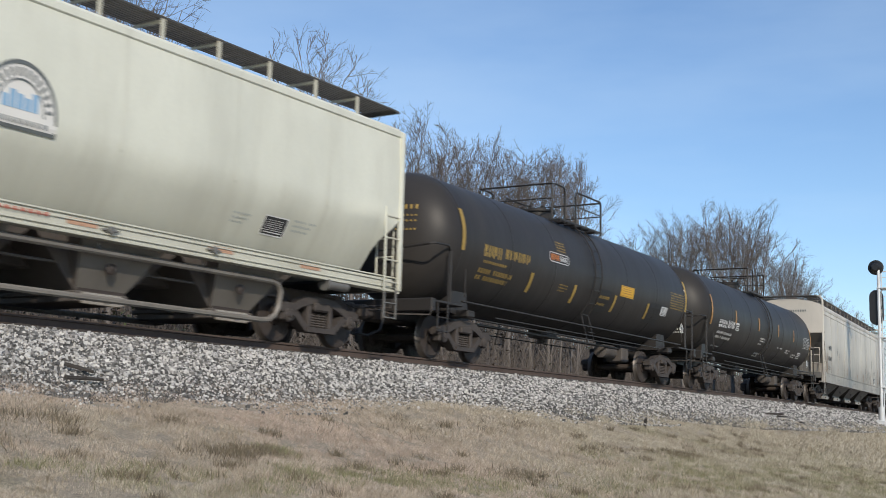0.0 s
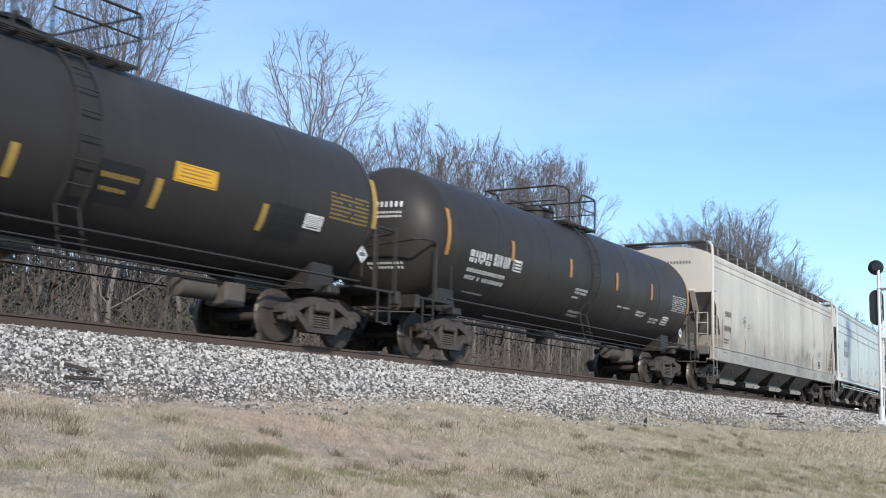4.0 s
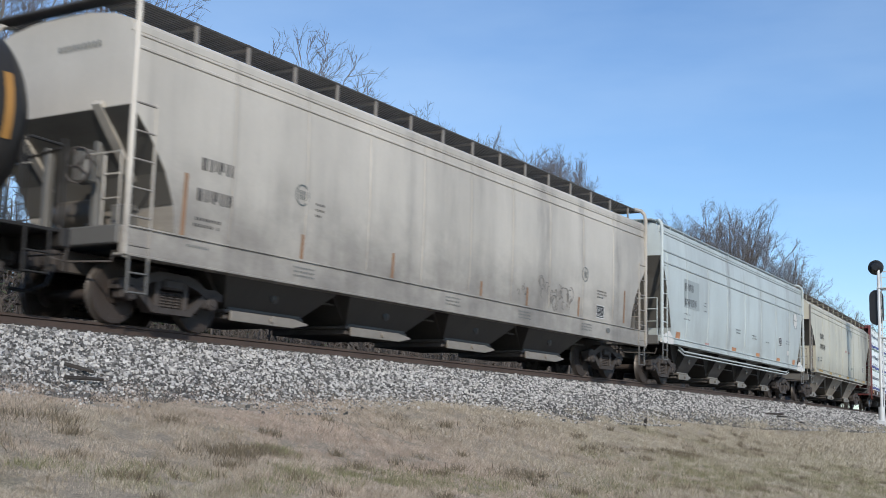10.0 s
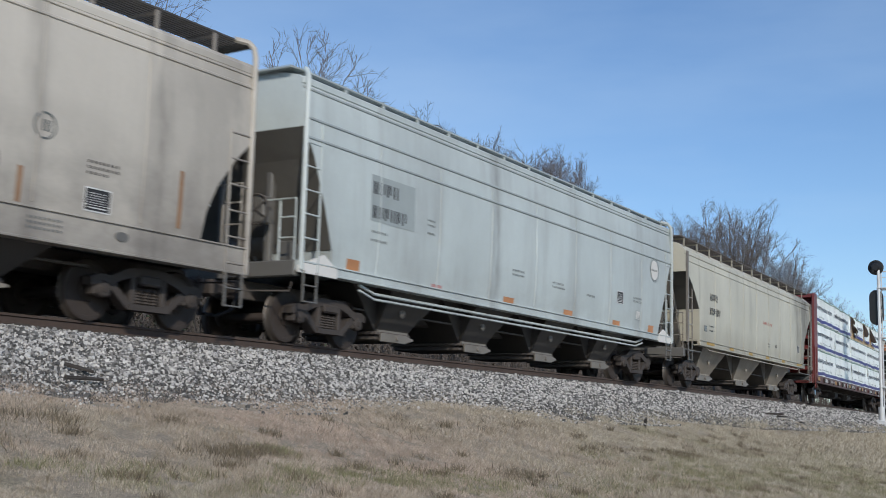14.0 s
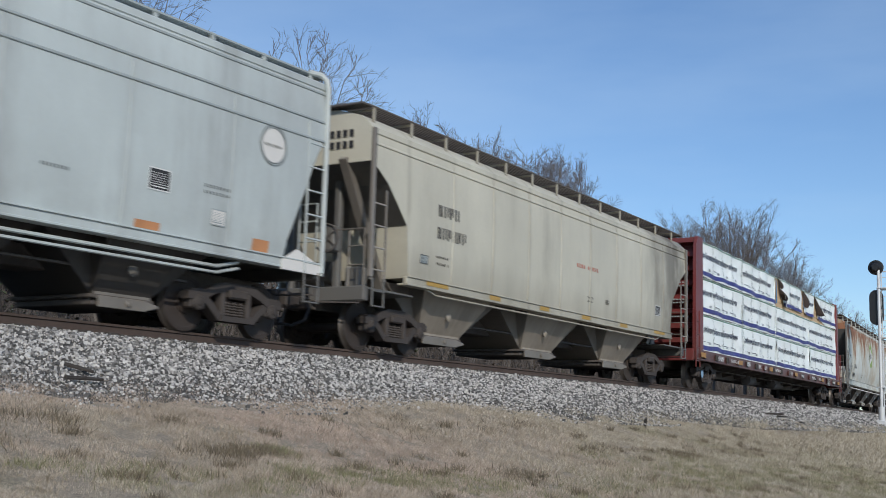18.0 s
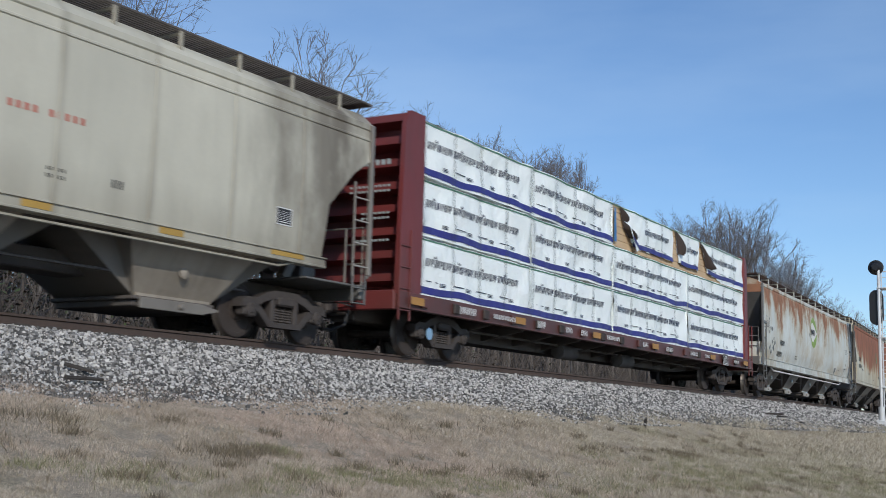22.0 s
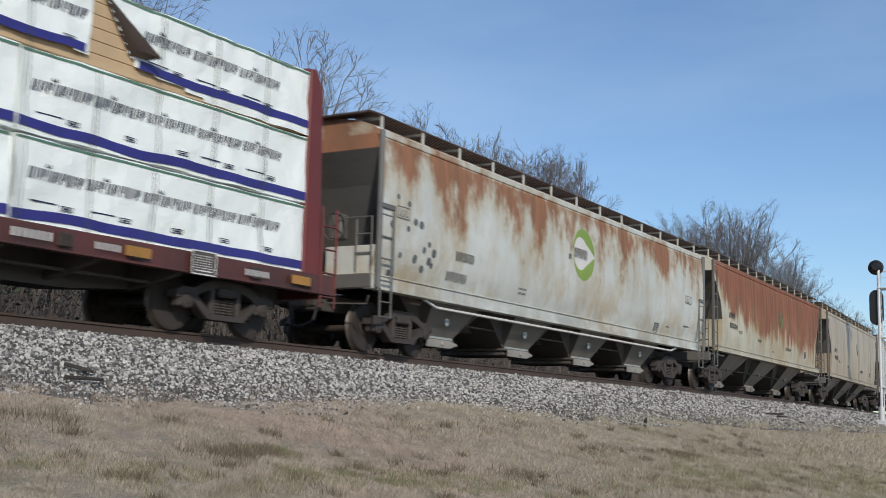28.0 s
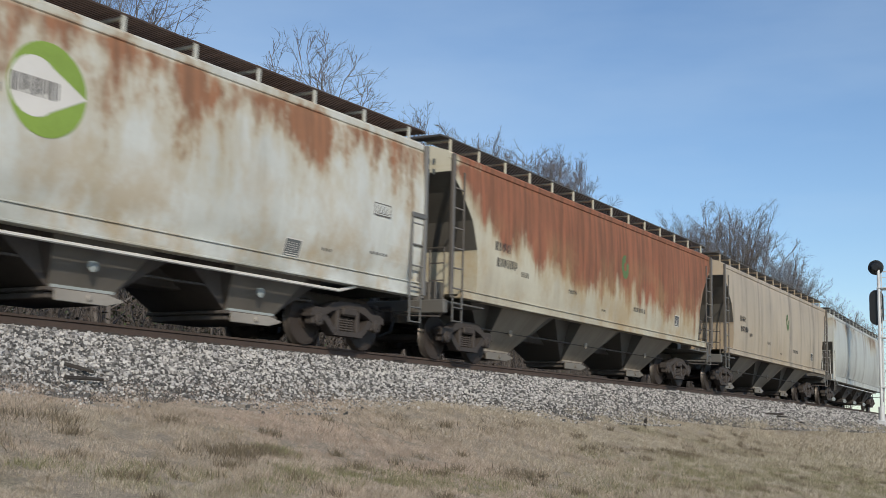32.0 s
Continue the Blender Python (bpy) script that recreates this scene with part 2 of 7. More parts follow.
# bay paints: swapped bounds, so they darken towards the sill
M["bay_grey"] = paint("grimy_grey_bay_paint", (0.38, 0.35, 0.31), (0.085, 0.072, 0.06), 0.95, seed=15.0, grime_dark_z=(1.3, 0.45), soot=(0.4, 1.6, 0.6))
M["bay_dim"] = paint("dark_grimy_bay_paint", (0.21, 0.19, 0.165), (0.07, 0.06, 0.052), 0.95, seed=16.0, grime_dark_z=(1.3, 0.5))
M["bay_tan"] = paint("grimy_beige_bay_paint", (0.39, 0.34, 0.275), (0.1, 0.08, 0.064), 0.95, seed=20.0, grime_dark_z=(1.5, 0.6), soot=(0.4, 1.6, 0.5))
M["bay_black"] = paint("near_black_bay_paint", (0.06, 0.054, 0.049), (0.035, 0.031, 0.028), 0.9, seed=21.0)
M["end_grime"] = paint("grimy_end_steel", (0.15, 0.145, 0.135), (0.05, 0.045, 0.04), 0.7, seed=17.0)
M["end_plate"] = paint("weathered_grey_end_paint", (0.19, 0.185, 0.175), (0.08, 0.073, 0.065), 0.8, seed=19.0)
# darker than the car paint: overhang shade mixed with grime in one colour
M["end_slope"] = paint("shade_and_grime_end_slope_paint", (0.13, 0.123, 0.11), (0.07, 0.062, 0.055), 0.8, seed=18.0)
# kept darker than bay faces: shade of down-facing sheets in the paint, plus soot
M["slope"] = paint("shade_and_soot_slope_paint", (0.135, 0.128, 0.118), (0.065, 0.058, 0.052), 0.6, seed=14.0)
M["truck"] = plain("dirty_cast_steel", (0.074, 0.062, 0.056), 0.75, 0.15, 0.4, 5.0, 0.3)
M["wheel_side"] = plain("rusty_wheel_steel", (0.06, 0.047, 0.041), 0.7, 0.2, 0.4, 4.0, 0.25)
M["tread"] = plain("polished_wheel_tread", (0.17, 0.15, 0.135), 0.5, 0.7, 0.15)
M["under"] = plain("grimy_underframe", (0.11, 0.096, 0.087), 0.8, 0.1, 0.35)
M["black_bar"] = plain("black_stencil_paint", (0.03, 0.03, 0.032), 0.6, 0, 0.2)
M["white_bar"] = plain("white_stencil_paint", (0.72, 0.72, 0.7), 0.6, 0, 0.2)
M["yellow_bar"] = plain("yellow_stencil_paint", (0.38, 0.25, 0.06), 0.6, 0, 0.2)
M["orange"] = plain("orange_reflector", (0.62, 0.2, 0.04), 0.5, 0, 0.2)
M["stripe"] = plain("dull_orange_stripe", (0.42, 0.21, 0.05), 0.5, 0, 0.25)
M["label"] = plain("yellow_warning_label", (0.7, 0.4, 0.03), 0.5, 0, 0.1)
M["faded_reflector"] = plain("faded_orange_reflector", (0.5, 0.29, 0.19), 0.55, 0, 0.3)
M["orange_worn"] = plain("worn_orange_reflector", (0.55, 0.25, 0.11), 0.55, 0, 0.3)
M["pink_worn"] = plain("worn_red_reflector", (0.5, 0.26, 0.24), 0.55, 0, 0.3)
M["amber"] = plain("amber_reflector", (0.47, 0.29, 0.065), 0.5, 0, 0.2)
M["lime"] = plain("lime_green_paint", (0.26, 0.39, 0.07), 0.55, 0, 0.2)
M["mossgreen"] = plain("faded_green_paint", (0.12, 0.2, 0.07), 0.6, 0, 0.35)
M["faded_ink"] = plain("faded_spray_paint", (0.17, 0.155, 0.145), 0.6, 0, 0.3)
M["faded_stripe"] = plain("faded_orange_stripe", (0.3, 0.165, 0.085), 0.6, 0, 0.3)
M["strap"] = plain("dark_green_strap", (0.06, 0.08, 0.074), 0.5, 0, 0.2)
M["redbar"] = plain("faded_red_stencil", (0.5, 0.12, 0.08), 0.6, 0, 0.2)
M["patch_grey"] = plain("grey_patch_paint", (0.36, 0.4, 0.4), 0.6, 0, 0.15)
M["stencil_grey"] = plain("dark_grey_stencil", (0.13, 0.145, 0.145), 0.6, 0, 0.2)
M["badge_white"] = plain("badge_white_paint", (0.72, 0.7, 0.66), 0.55, 0, 0.1)
M["badge_blue"] = plain("badge_blue_paint", (0.25, 0.42, 0.6), 0.55, 0, 0.2)
M["galv"] = plain("galvanised_steel", (0.68, 0.69, 0.69), 0.45, 0.25, 0.15)
M["signal_black"] = plain("signal_black_paint", (0.012, 0.012, 0.013), 0.5, 0, 0.2)
M["rail"] = plain("rusty_rail_steel", (0.105, 0.074, 0.06), 0.75, 0.2, 0.35, 3.0)
M["rail_top"] = plain("worn_rail_head", (0.42, 0.4, 0.38), 0.3, 0.9, 0.15)
M["tie"] = plain("creosoted_tie", (0.06, 0.05, 0.042), 0.9, 0, 0.4, 5, 0.5)
M["bark"] = plain("grey_bark", (0.2, 0.18, 0.165), 0.9, 0, 0.35, 3.0, 0.4)
M["dead_leaf"] = plain("dead_brown_leaves", (0.1, 0.068, 0.05), 0.9, 0, 0.5, 2.0, 0.1)
M["twig"] = plain("brown_grey_twigs", (0.15, 0.127, 0.117), 0.9, 0, 0.35, 1.0, 0.1)
M["brush"] = plain("dry_brush_stems", (0.13, 0.112, 0.1), 0.95, 0, 0.5, 0.7, 0.1)
M["ivy"] = plain("dark_evergreen_leaves", (0.05, 0.075, 0.025), 0.7, 0, 0.5, 2.0, 0.1)
M["scrap"] = plain("dark_scrap_wood", (0.05, 0.043, 0.038), 0.9, 0, 0.4)
M["wood"] = plain("fresh_sawn_lumber", (0.6, 0.43, 0.26), 0.75, 0, 0.2, 8)
M["flap"] = plain("brown_backed_wrap", (0.05, 0.034, 0.027), 0.7, 0, 0.3)
M["navy"] = plain("navy_print", (0.035, 0.035, 0.22), 0.45, 0, 0.15, 6, 0.1)
M["green_edge"] = plain("green_wrap_edge", (0.1, 0.22, 0.15), 0.6, 0, 0.15)
M["ink"] = plain("dark_blue_print", (0.022, 0.026, 0.06), 0.5, 0, 0.15)
M["blue_strip"] = plain("blue_tarp", (0.06, 0.2, 0.42), 0.5, 0, 0.15)


def wrap_material():
    k = Nodes("white_lumber_wrap", 0.42)
    crease = k.noise(1.7, 9, (1, 1, 1.3), 0.68)
    ridge = k.math("ABSOLUTE", k.math("SUBTRACT", k.noise(1.1, 4, (1.3, 1, 0.9), 0.55, (3, 5, 1)), 0.5))
    fold = k.math("ABSOLUTE", k.math("SUBTRACT", k.noise(2.6, 3, (1.0, 1, 0.6), 0.5, (9, 2, 4)), 0.5))
    col = k.mix(k.ramp(crease, 0.3, 0.7), (0.9, 0.965, 0.93), (0.96, 0.99, 0.975))
    k.colour(col).bump(k.math("ADD", crease, k.math("ADD", k.math("MULTIPLY", ridge, 2.6), k.math("MULTIPLY", fold, 1.2))), 0.55, 0.06)
    return k.m


M["wrap"] = wrap_material()


def stone_material():
    k = Nodes("crushed_limestone", 0.85)
    r = k.island_random()
    tone = k.ramp(r, 0.2, 0.86, (0.022, 0.021, 0.02), (0.64, 0.615, 0.582))
    f = k.noise(22, 5)
    k.colour(k.mix(0.22, tone, k.ramp(f, 0.3, 0.7, (0.1, 0.098, 0.095), (0.54, 0.525, 0.505)))).bump(f, 0.4, 0.01)
    return k.m


def ballast_bed_material():
    k = Nodes("ballast_bed", 0.95)
    v = k.n.new("ShaderNodeTexVoronoi")
    v.inputs["Scale"].default_value = 16
    k.l.new(k.tc.outputs["Object"], v.inputs["Vector"])
    # near-black tones put the shade of the gaps between stones into the colour
    tone = k.mix(k.ramp(v.outputs["Color"], 0.1, 0.9), (0.02, 0.02, 0.019), (0.1, 0.098, 0.095))
    k.colour(k.mix(k.ramp(k.noise(0.8, 4), 0.35, 0.7), tone, k.mix(0.4, tone, (0.12, 0.11, 0.095)))).bump(v.outputs["Distance"], 0.8, 0.05)
    return k.m


def soil_material():
    k = Nodes("dormant_turf_thatch", 0.95)
    big, mid, fine = k.noise(0.35, 5), k.noise(2.2, 6), k.noise(30, 6)
    straw = k.mix(k.ramp(fine, 0.3, 0.7), (0.17, 0.14, 0.107), (0.42, 0.36, 0.28))
    green = k.mix(k.ramp(fine, 0.3, 0.7), (0.1, 0.11, 0.04), (0.24, 0.23, 0.1))
    col = k.mix(k.ramp(big, 0.6, 0.8), straw, green)
    col = k.mix(k.math("MULTIPLY", k.ramp(mid, 0.6, 0.8), 0.5), col, (0.12, 0.09, 0.055))
    k.colour(col).bump(fine, 0.8, 0.04)
    return k.m


def blade_material():
    k = Nodes("dry_grass_blades", 0.8)
    r = k.island_random()
    big = k.noise(0.35, 5)
    straw = k.mix(r, (0.28, 0.241, 0.176), (0.63, 0.562, 0.435))
    rosy = k.mix(r, (0.31, 0.238, 0.188), (0.67, 0.535, 0.445))
    green = k.mix(r, (0.13, 0.135, 0.055), (0.34, 0.32, 0.18))
    x, y, z = k.xyz()
    along = k.math("SUBTRACT", 1.9, k.math("MULTIPLY", x, 0.08))
    along.node.use_clamp = True
    col = k.mix(k.math("MULTIPLY", along, k.ramp(k.noise(0.22, 3, (1, 1, 1), 0.5, (4, 9, 0)), 0.3, 0.55)), straw, rosy)
    col = k.mix(k.ramp(big, 0.58, 0.8), col, green)
    col = k.mix(k.math("MULTIPLY", k.ramp(k.noise(1.3, 5, (1, 1, 1), 0.6, (2, 2, 0)), 0.5, 0.72), 0.5), col, (0.2, 0.165, 0.115))
    # thin and matted tufts, and weathered pale ones
    col = k.mix(k.math("MULTIPLY", k.ramp(k.noise(3.2, 6, (1, 1, 1), 0.7, (7, 1, 0)), 0.5, 0.68), 0.62), col, (0.16, 0.128, 0.085))
    col = k.mix(k.math("MULTIPLY", k.ramp(k.noise(5.5, 4, (1, 1, 1), 0.65, (1, 8, 0)), 0.52, 0.7), 0.5), col, (0.64, 0.57, 0.49))
    k.colour(col)
    return k.m


def green_blade_material():
    k = Nodes("green_grass_blades", 0.8)
    k.colour(k.mix(k.island_random(), (0.12, 0.118, 0.055), (0.34, 0.32, 0.19)))
    return k.m


def brown_blade_material():
    k = Nodes("dead_weed_blades", 0.85)
    k.colour(k.mix(k.island_random(), (0.1, 0.082, 0.056), (0.27, 0.22, 0.155)))
    return k.m


M["green_blade"], M["brown_blade"] = green_blade_material(), brown_blade_material()
M["stone"], M["bed"], M["soil"], M["blade"] = stone_material(), ballast_bed_material(), soil_material(), blade_material()
M["litter"] = plain("leaf_litter_ground", (0.15, 0.125, 0.1), 0.95, 0, 0.4, 2.0, 0.5)


# ---- mesh building ----
def chamfer_topology():
    bm = bmesh.new()
    for sx in (-1, 1):
        for sy in (-1, 1):
            for sz in (-1, 1):
                for k in range(3):
                    p = [sx * 0.8, sy * 0.8, sz * 0.8]
                    p[k] = (sx, sy, sz)[k]
                    bm.verts.new(p)
    bm.verts.ensure_lookup_table()
    order = {v: i for i, v in enumerate(bm.verts)}
    bmesh.ops.convex_hull(bm, input=list(bm.verts))
    bmesh.ops.dissolve_limit(bm, angle_limit=0.01, verts=list(bm.verts), edges=list(bm.edges))
    faces = [[order[v] for v in f.verts] for f in bm.faces]
    bm.free()
    return faces


CHAMFER = chamfer_topology()


class Build:
    """Collects vertices and faces of one mesh."""

    def __init__(self):
        self.v, self.f, self.slot, self.now = [], [], [], 0

    def add(self, verts, faces):
        o = len(self.v)
        self.v.extend(tuple(p) for p in verts)
        self.f.extend([tuple(i + o for i in f) for f in faces])
        self.slot.extend([self.now] * len(faces))
        return self

    def box(self, x0, x1, y0, y1, z0, z1, bevel=0.012, m=None):
        c = ((x0 + x1) / 2, (y0 + y1) / 2, (z0 + z1) / 2)
        h = (abs(x1 - x0) / 2, abs(y1 - y0) / 2, abs(z1 - z0) / 2)
        b = min(bevel, min(h) * 0.6)
        vs = []
        for sx in (-1, 1):
            for sy in (-1, 1):
                for sz in (-1, 1):
                    for k in range(3):
                        p = [sx * (h[0] - b), sy * (h[1] - b), sz * (h[2] - b)]
                        p[k] = (sx * h[0], sy * h[1], sz * h[2])[k]
                        p = Vector((p[0] + c[0], p[1] + c[1], p[2] + c[2]))
                        vs.append(m @ p if m else p)
        return self.add(vs, CHAMFER)

    def quad(self, a, b, c, d):
        return self.add((a, b, c, d), [(0, 1, 2, 3)])

    def tube(self, pts, r, n=6, caps=True):
        pts = [Vector(p) for p in pts]
        rs = r if isinstance(r, (list, tuple)) else [r] * len(pts)
        vs, fs = [], []
        side = None
        for i, p in enumerate(pts):
            d = (pts[min(i + 1, len(pts) - 1)] - pts[max(i - 1, 0)]).normalized()
            if side is None or abs(side.dot(d)) > 0.98:
                side = d.cross(Vector((0, 0, 1)) if abs(d.z) < 0.9 else Vector((1, 0, 0))).normalized()
            side = (side - d * side.dot(d)).normalized()
            up = d.cross(side)
            for k in range(n):
                a = 2 * math.pi * (k + 0.5) / n
                vs.append(p + (side * math.cos(a) + up * math.sin(a)) * rs[i])
        for i in range(len(pts) - 1):
            for k in range(n):
                a, b = i * n + k, i * n + (k + 1) % n
                fs.append((a, b, b + n, a + n))
        if caps:
            fs.append(tuple(range(n - 1, -1, -1)))
            fs.append(tuple(range((len(pts) - 1) * n, len(pts) * n)))
        return self.add(vs, fs)

    def lathe(self, profile, n=20, m=None):
        """profile: (along, radius) rows turned about the local y axis."""
        vs, fs = [], []
        for y, r in profile:
            for k in range(n):
                a = 2 * math.pi * k / n
                p = Vector((r * math.cos(a), y, r * math.sin(a)))
                vs.append(m @ p if m else p)
        for i in range(len(profile) - 1):
            for k in range(n):
                a, b = i * n + k, i * n + (k + 1) % n
                fs.append((a, b, b + n, a + n))
        fs.append(tuple(range(n)))
        fs.append(tuple(range((len(profile) - 1) * n, len(profile) * n))[::-1])
        return self.add(vs, fs)

    def prism(self, poly, y0, y1):
        """poly: (x, z) outline, extruded from y0 to y1."""
        n = len(poly)
        vs = [Vector((x, y0, z)) for x, z in poly] + [Vector((x, y1, z)) for x, z in poly]
        fs = [tuple(range(n)), tuple(range(2 * n - 1, n - 1, -1))]
        fs += [(k, k + n, (k + 1) % n + n, (k + 1) % n) for k in range(n)]
        return self.add(vs, fs)

    def mesh(self, name, mats, smooth=35):
        me = bpy.data.meshes.new(name)
        me.from_pydata(self.v, [], self.f)
        for m in mats if isinstance(mats, (list, tuple)) else [mats]:
            me.materials.append(m)
        if any(self.slot):
            me.polygons.foreach_set("material_index", self.slot)
        bm = bmesh.new()
        bm.from_mesh(me)
        bmesh.ops.recalc_face_normals(bm, faces=bm.faces)
        bm.to_mesh(me)
        bm.free()
        if smooth:
            me.polygons.foreach_set("use_smooth", [True] * len(me.polygons))
            me.set_sharp_from_angle(angle=radians(smooth))
        me.update()
        return me


def part(name, b, material, parent, label="", smooth=35):
    me = b if isinstance(b, bpy.types.Mesh) else b.mesh(name, material, smooth)
    ob = new(name, me)
    ob.parent = parent
    if label:
        ob["label"] = label
    return ob


def thing(name, label, category, group=""):
    ob = new(name)
    ob.empty_display_size = 0.3
    return tagged(ob, label, category, group)


# ---- running gear, shared by every car ----
def wheelset_mesh():
    b = Build()
    for s in (-1, 1):
        y0 = 0.685 * s
        # from the axle out over web, rim, flange and tread
        prof = [(y0 - 0.03 * s, 0.09), (y0 - 0.025 * s, 0.17), (y0 + 0.01 * s, 0.2), (y0 + 0.03 * s, 0.36), (y0 - 0.02 * s, 0.385), (y0 - 0.03 * s, 0.47), (y0 - 0.012 * s, 0.487)]
        b.now = 0
        b.lathe(prof, 28)
        b.now = 1
        b.lathe([(y0 - 0.012 * s, 0.487), (y0 + 0.018 * s, 0.463), (y0 + 0.105 * s, 0.457)], 28)
        b.now = 0
        b.lathe([(y0 + 0.1055 * s, 0.4572), (y0 + 0.112 * s, 0.44), (y0 + 0.112 * s, 0.385), (y0 + 0.075 * s, 0.37), (y0 + 0.055 * s, 0.24), (y0 + 0.085 * s, 0.19), (y0 + 0.13 * s, 0.17), (y0 + 0.135 * s, 0.09)], 28)
        # three lifting holes read as dark bosses on the plate
        for k in range(3):
            a = 2.1 * k
            b.box(-0.05, 0.05, y0 + 0.05 * s, y0 + 0.075 * s, 0.27, 0.34, 0.01, Matrix.Rotation(a, 4, "Y"))
    b.lathe([(-1.0, 0.07), (-0.8, 0.085), (0.8, 0.085), (1.0, 0.07)], 12)
    return b.mesh("wheelset", [M["wheel_side"], M["tread"]])


def side_frame_mesh():
    b = Build()
    # outline of a cast side frame, with its raised ends over the bearings and the spring window
    top = [(-1.12, 0.5), (-1.12, 0.62), (-0.98, 0.68), (-0.75, 0.67), (-0.5, 0.79), (-0.3, 0.84), (0.3, 0.84), (0.5, 0.79), (0.75, 0.67), (0.98, 0.68), (1.12, 0.62), (1.12, 0.5)]
    inner = [(0.98, 0.52), (0.8, 0.5), (0.55, 0.62), (0.3, 0.7), (-0.3, 0.7), (-0.55, 0.62), (-0.8, 0.5), (-0.98, 0.52)]
    b.prism(top + inner, -0.11, 0.11)
    for s in (-1, 1):
        # diagonal tension member, column and bearing pedestal
        b.prism([(s * 0.78, 0.5), (s * 0.42, 0.2), (s * 0.28, 0.2), (s * 0.28, 0.3), (s * 0.38, 0.32), (s * 0.66, 0.56)], -0.1, 0.1)
        b.box(s * 0.25, s * 0.36, -0.1, 0.1, 0.25, 0.76, 0.02)
        b.box(s * 0.72, s * 0.8, -0.09, 0.09, 0.36, 0.54, 0.02)
        b.box(s * 0.98, s * 1.06, -0.09, 0.09, 0.36, 0.54, 0.02)
    b.prism([(-0.42, 0.2), (0.42, 0.2), (0.36, 0.29), (-0.36, 0.29)], -0.13, 0.13)
    return b.mesh("side_frame", M["truck"])


def spring_mesh():
    b = Build()
    rows = []
    for k in range(6):
        rows += [(0.04 * k + 0.005 * k, 0.055), (0.04 * k + 0.005 * k + 0.02, 0.075)]
    b.lathe(rows, 10, Matrix.Rotation(radians(90), 4, "X"))
    return b.mesh("spring", M["truck"])


def bearing_mesh():
    b = Build()
    b.lathe([(-0.06, 0.1), (-0.05, 0.125), (0.05, 0.125), (0.075, 0.1), (0.08, 0.06), (0.095, 0.055), (0.1, 0.03)], 14)
    return b.mesh("bearing_cap", M["truck"])


def bolster_mesh():
    b = Build()
    b.box(-0.22, 0.22, -1.15, 1.15, 0.58, 0.74, 0.03)
    return b.mesh("truck", M["truck"])


def brake_beam_mesh():
    b = Build()
    b.box(-0.05, 0.05, -0.75, 0.75, 0.38, 0.5, 0.02)
    return b.mesh("brake_beam", M["under"])


def brake_shoe_mesh():
    b = Build()
    b.box(-0.05, 0.05, -0.06, 0.06, 0.32, 0.62, 0.02)
    return b.mesh("brake_shoe", M["under"])


GEAR = dict(wheelset=wheelset_mesh(), side=side_frame_mesh(), spring=spring_mesh(), cap=bearing_mesh(), bolster=bolster_mesh(), shoe=brake_shoe_mesh(), beam=brake_beam_mesh())
WHEELSETS = []
CARS = []


def add_truck(car, x):
    t = part("truck", GEAR["bolster"], None, car)
    t.location = (x, 0, 0)
    for s in (-1, 1):
        f = part("side_frame", GEAR["side"], None, t)
        f.location = (0, s * 1.0, 0)
        for dx in (-0.16, 0.0, 0.16):
            part("spring", GEAR["spring"], None, t).location = (dx, s * 1.02, 0.3)
        for dx in (-0.889, 0.889):
            c = part("bearing_cap", GEAR["cap"], None, t)
            c.matrix_local = pose(dx, s * 1.06, 0.457, 0, 0, 0 if s > 0 else 180)
            h = part("brake_shoe", GEAR["shoe"], None, t)
            h.location = (dx * 0.4, s * 0.74, 0)
    for dx in (-0.889, 0.889):
        part("brake_beam", GEAR["beam"], None, t).location = (dx * 0.47, 0, 0)
        w = part("wheelset", GEAR["wheelset"], None, t)
        w.location = (dx, 0, 0.457)
        WHEELSETS.append((w, (dx, 0, 0.457)))


def add_coupler(car, x, s):
    """Draft sill, shank and knuckle at the end whose outward way is s."""
    b = Build()
    b.box(x - 0.9 * s, x + 0.1 * s, -0.25, 0.25, 0.72, 1.05, 0.03)
    b.box(x + 0.1 * s, x + 0.45 * s, -0.09, 0.09, 0.78, 0.96, 0.03)
    b.box(x + 0.42 * s, x + 0.62 * s, -0.17, 0.15, 0.72, 1.02, 0.05)
    part("coupler", b, M["truck"], car)
    h = Build()
    h.tube([(x + 0.15 * s, -0.35, 0.8), (x + 0.3 * s, -0.36, 0.5), (x + 0.5 * s, -0.2, 0.38), (x + 0.68 * s, 0, 0.42)], 0.03)
    part("air_hose", h, M["signal_black"], car)
    r = Build()
    r.tube([(x + 0.05 * s, -1.45, 0.98), (x + 0.05 * s, -1.4, 0.82), (x + 0.12 * s, -0.5, 0.85), (x + 0.3 * s, -0.2, 0.95)], 0.016, 5)
    part("uncoupling_lever", r, M["under"], car)


def profile_y(prof, z):
    zs = [p[0] for p in prof]
    return float(np.interp(z, zs, [p[1] for p in prof]))


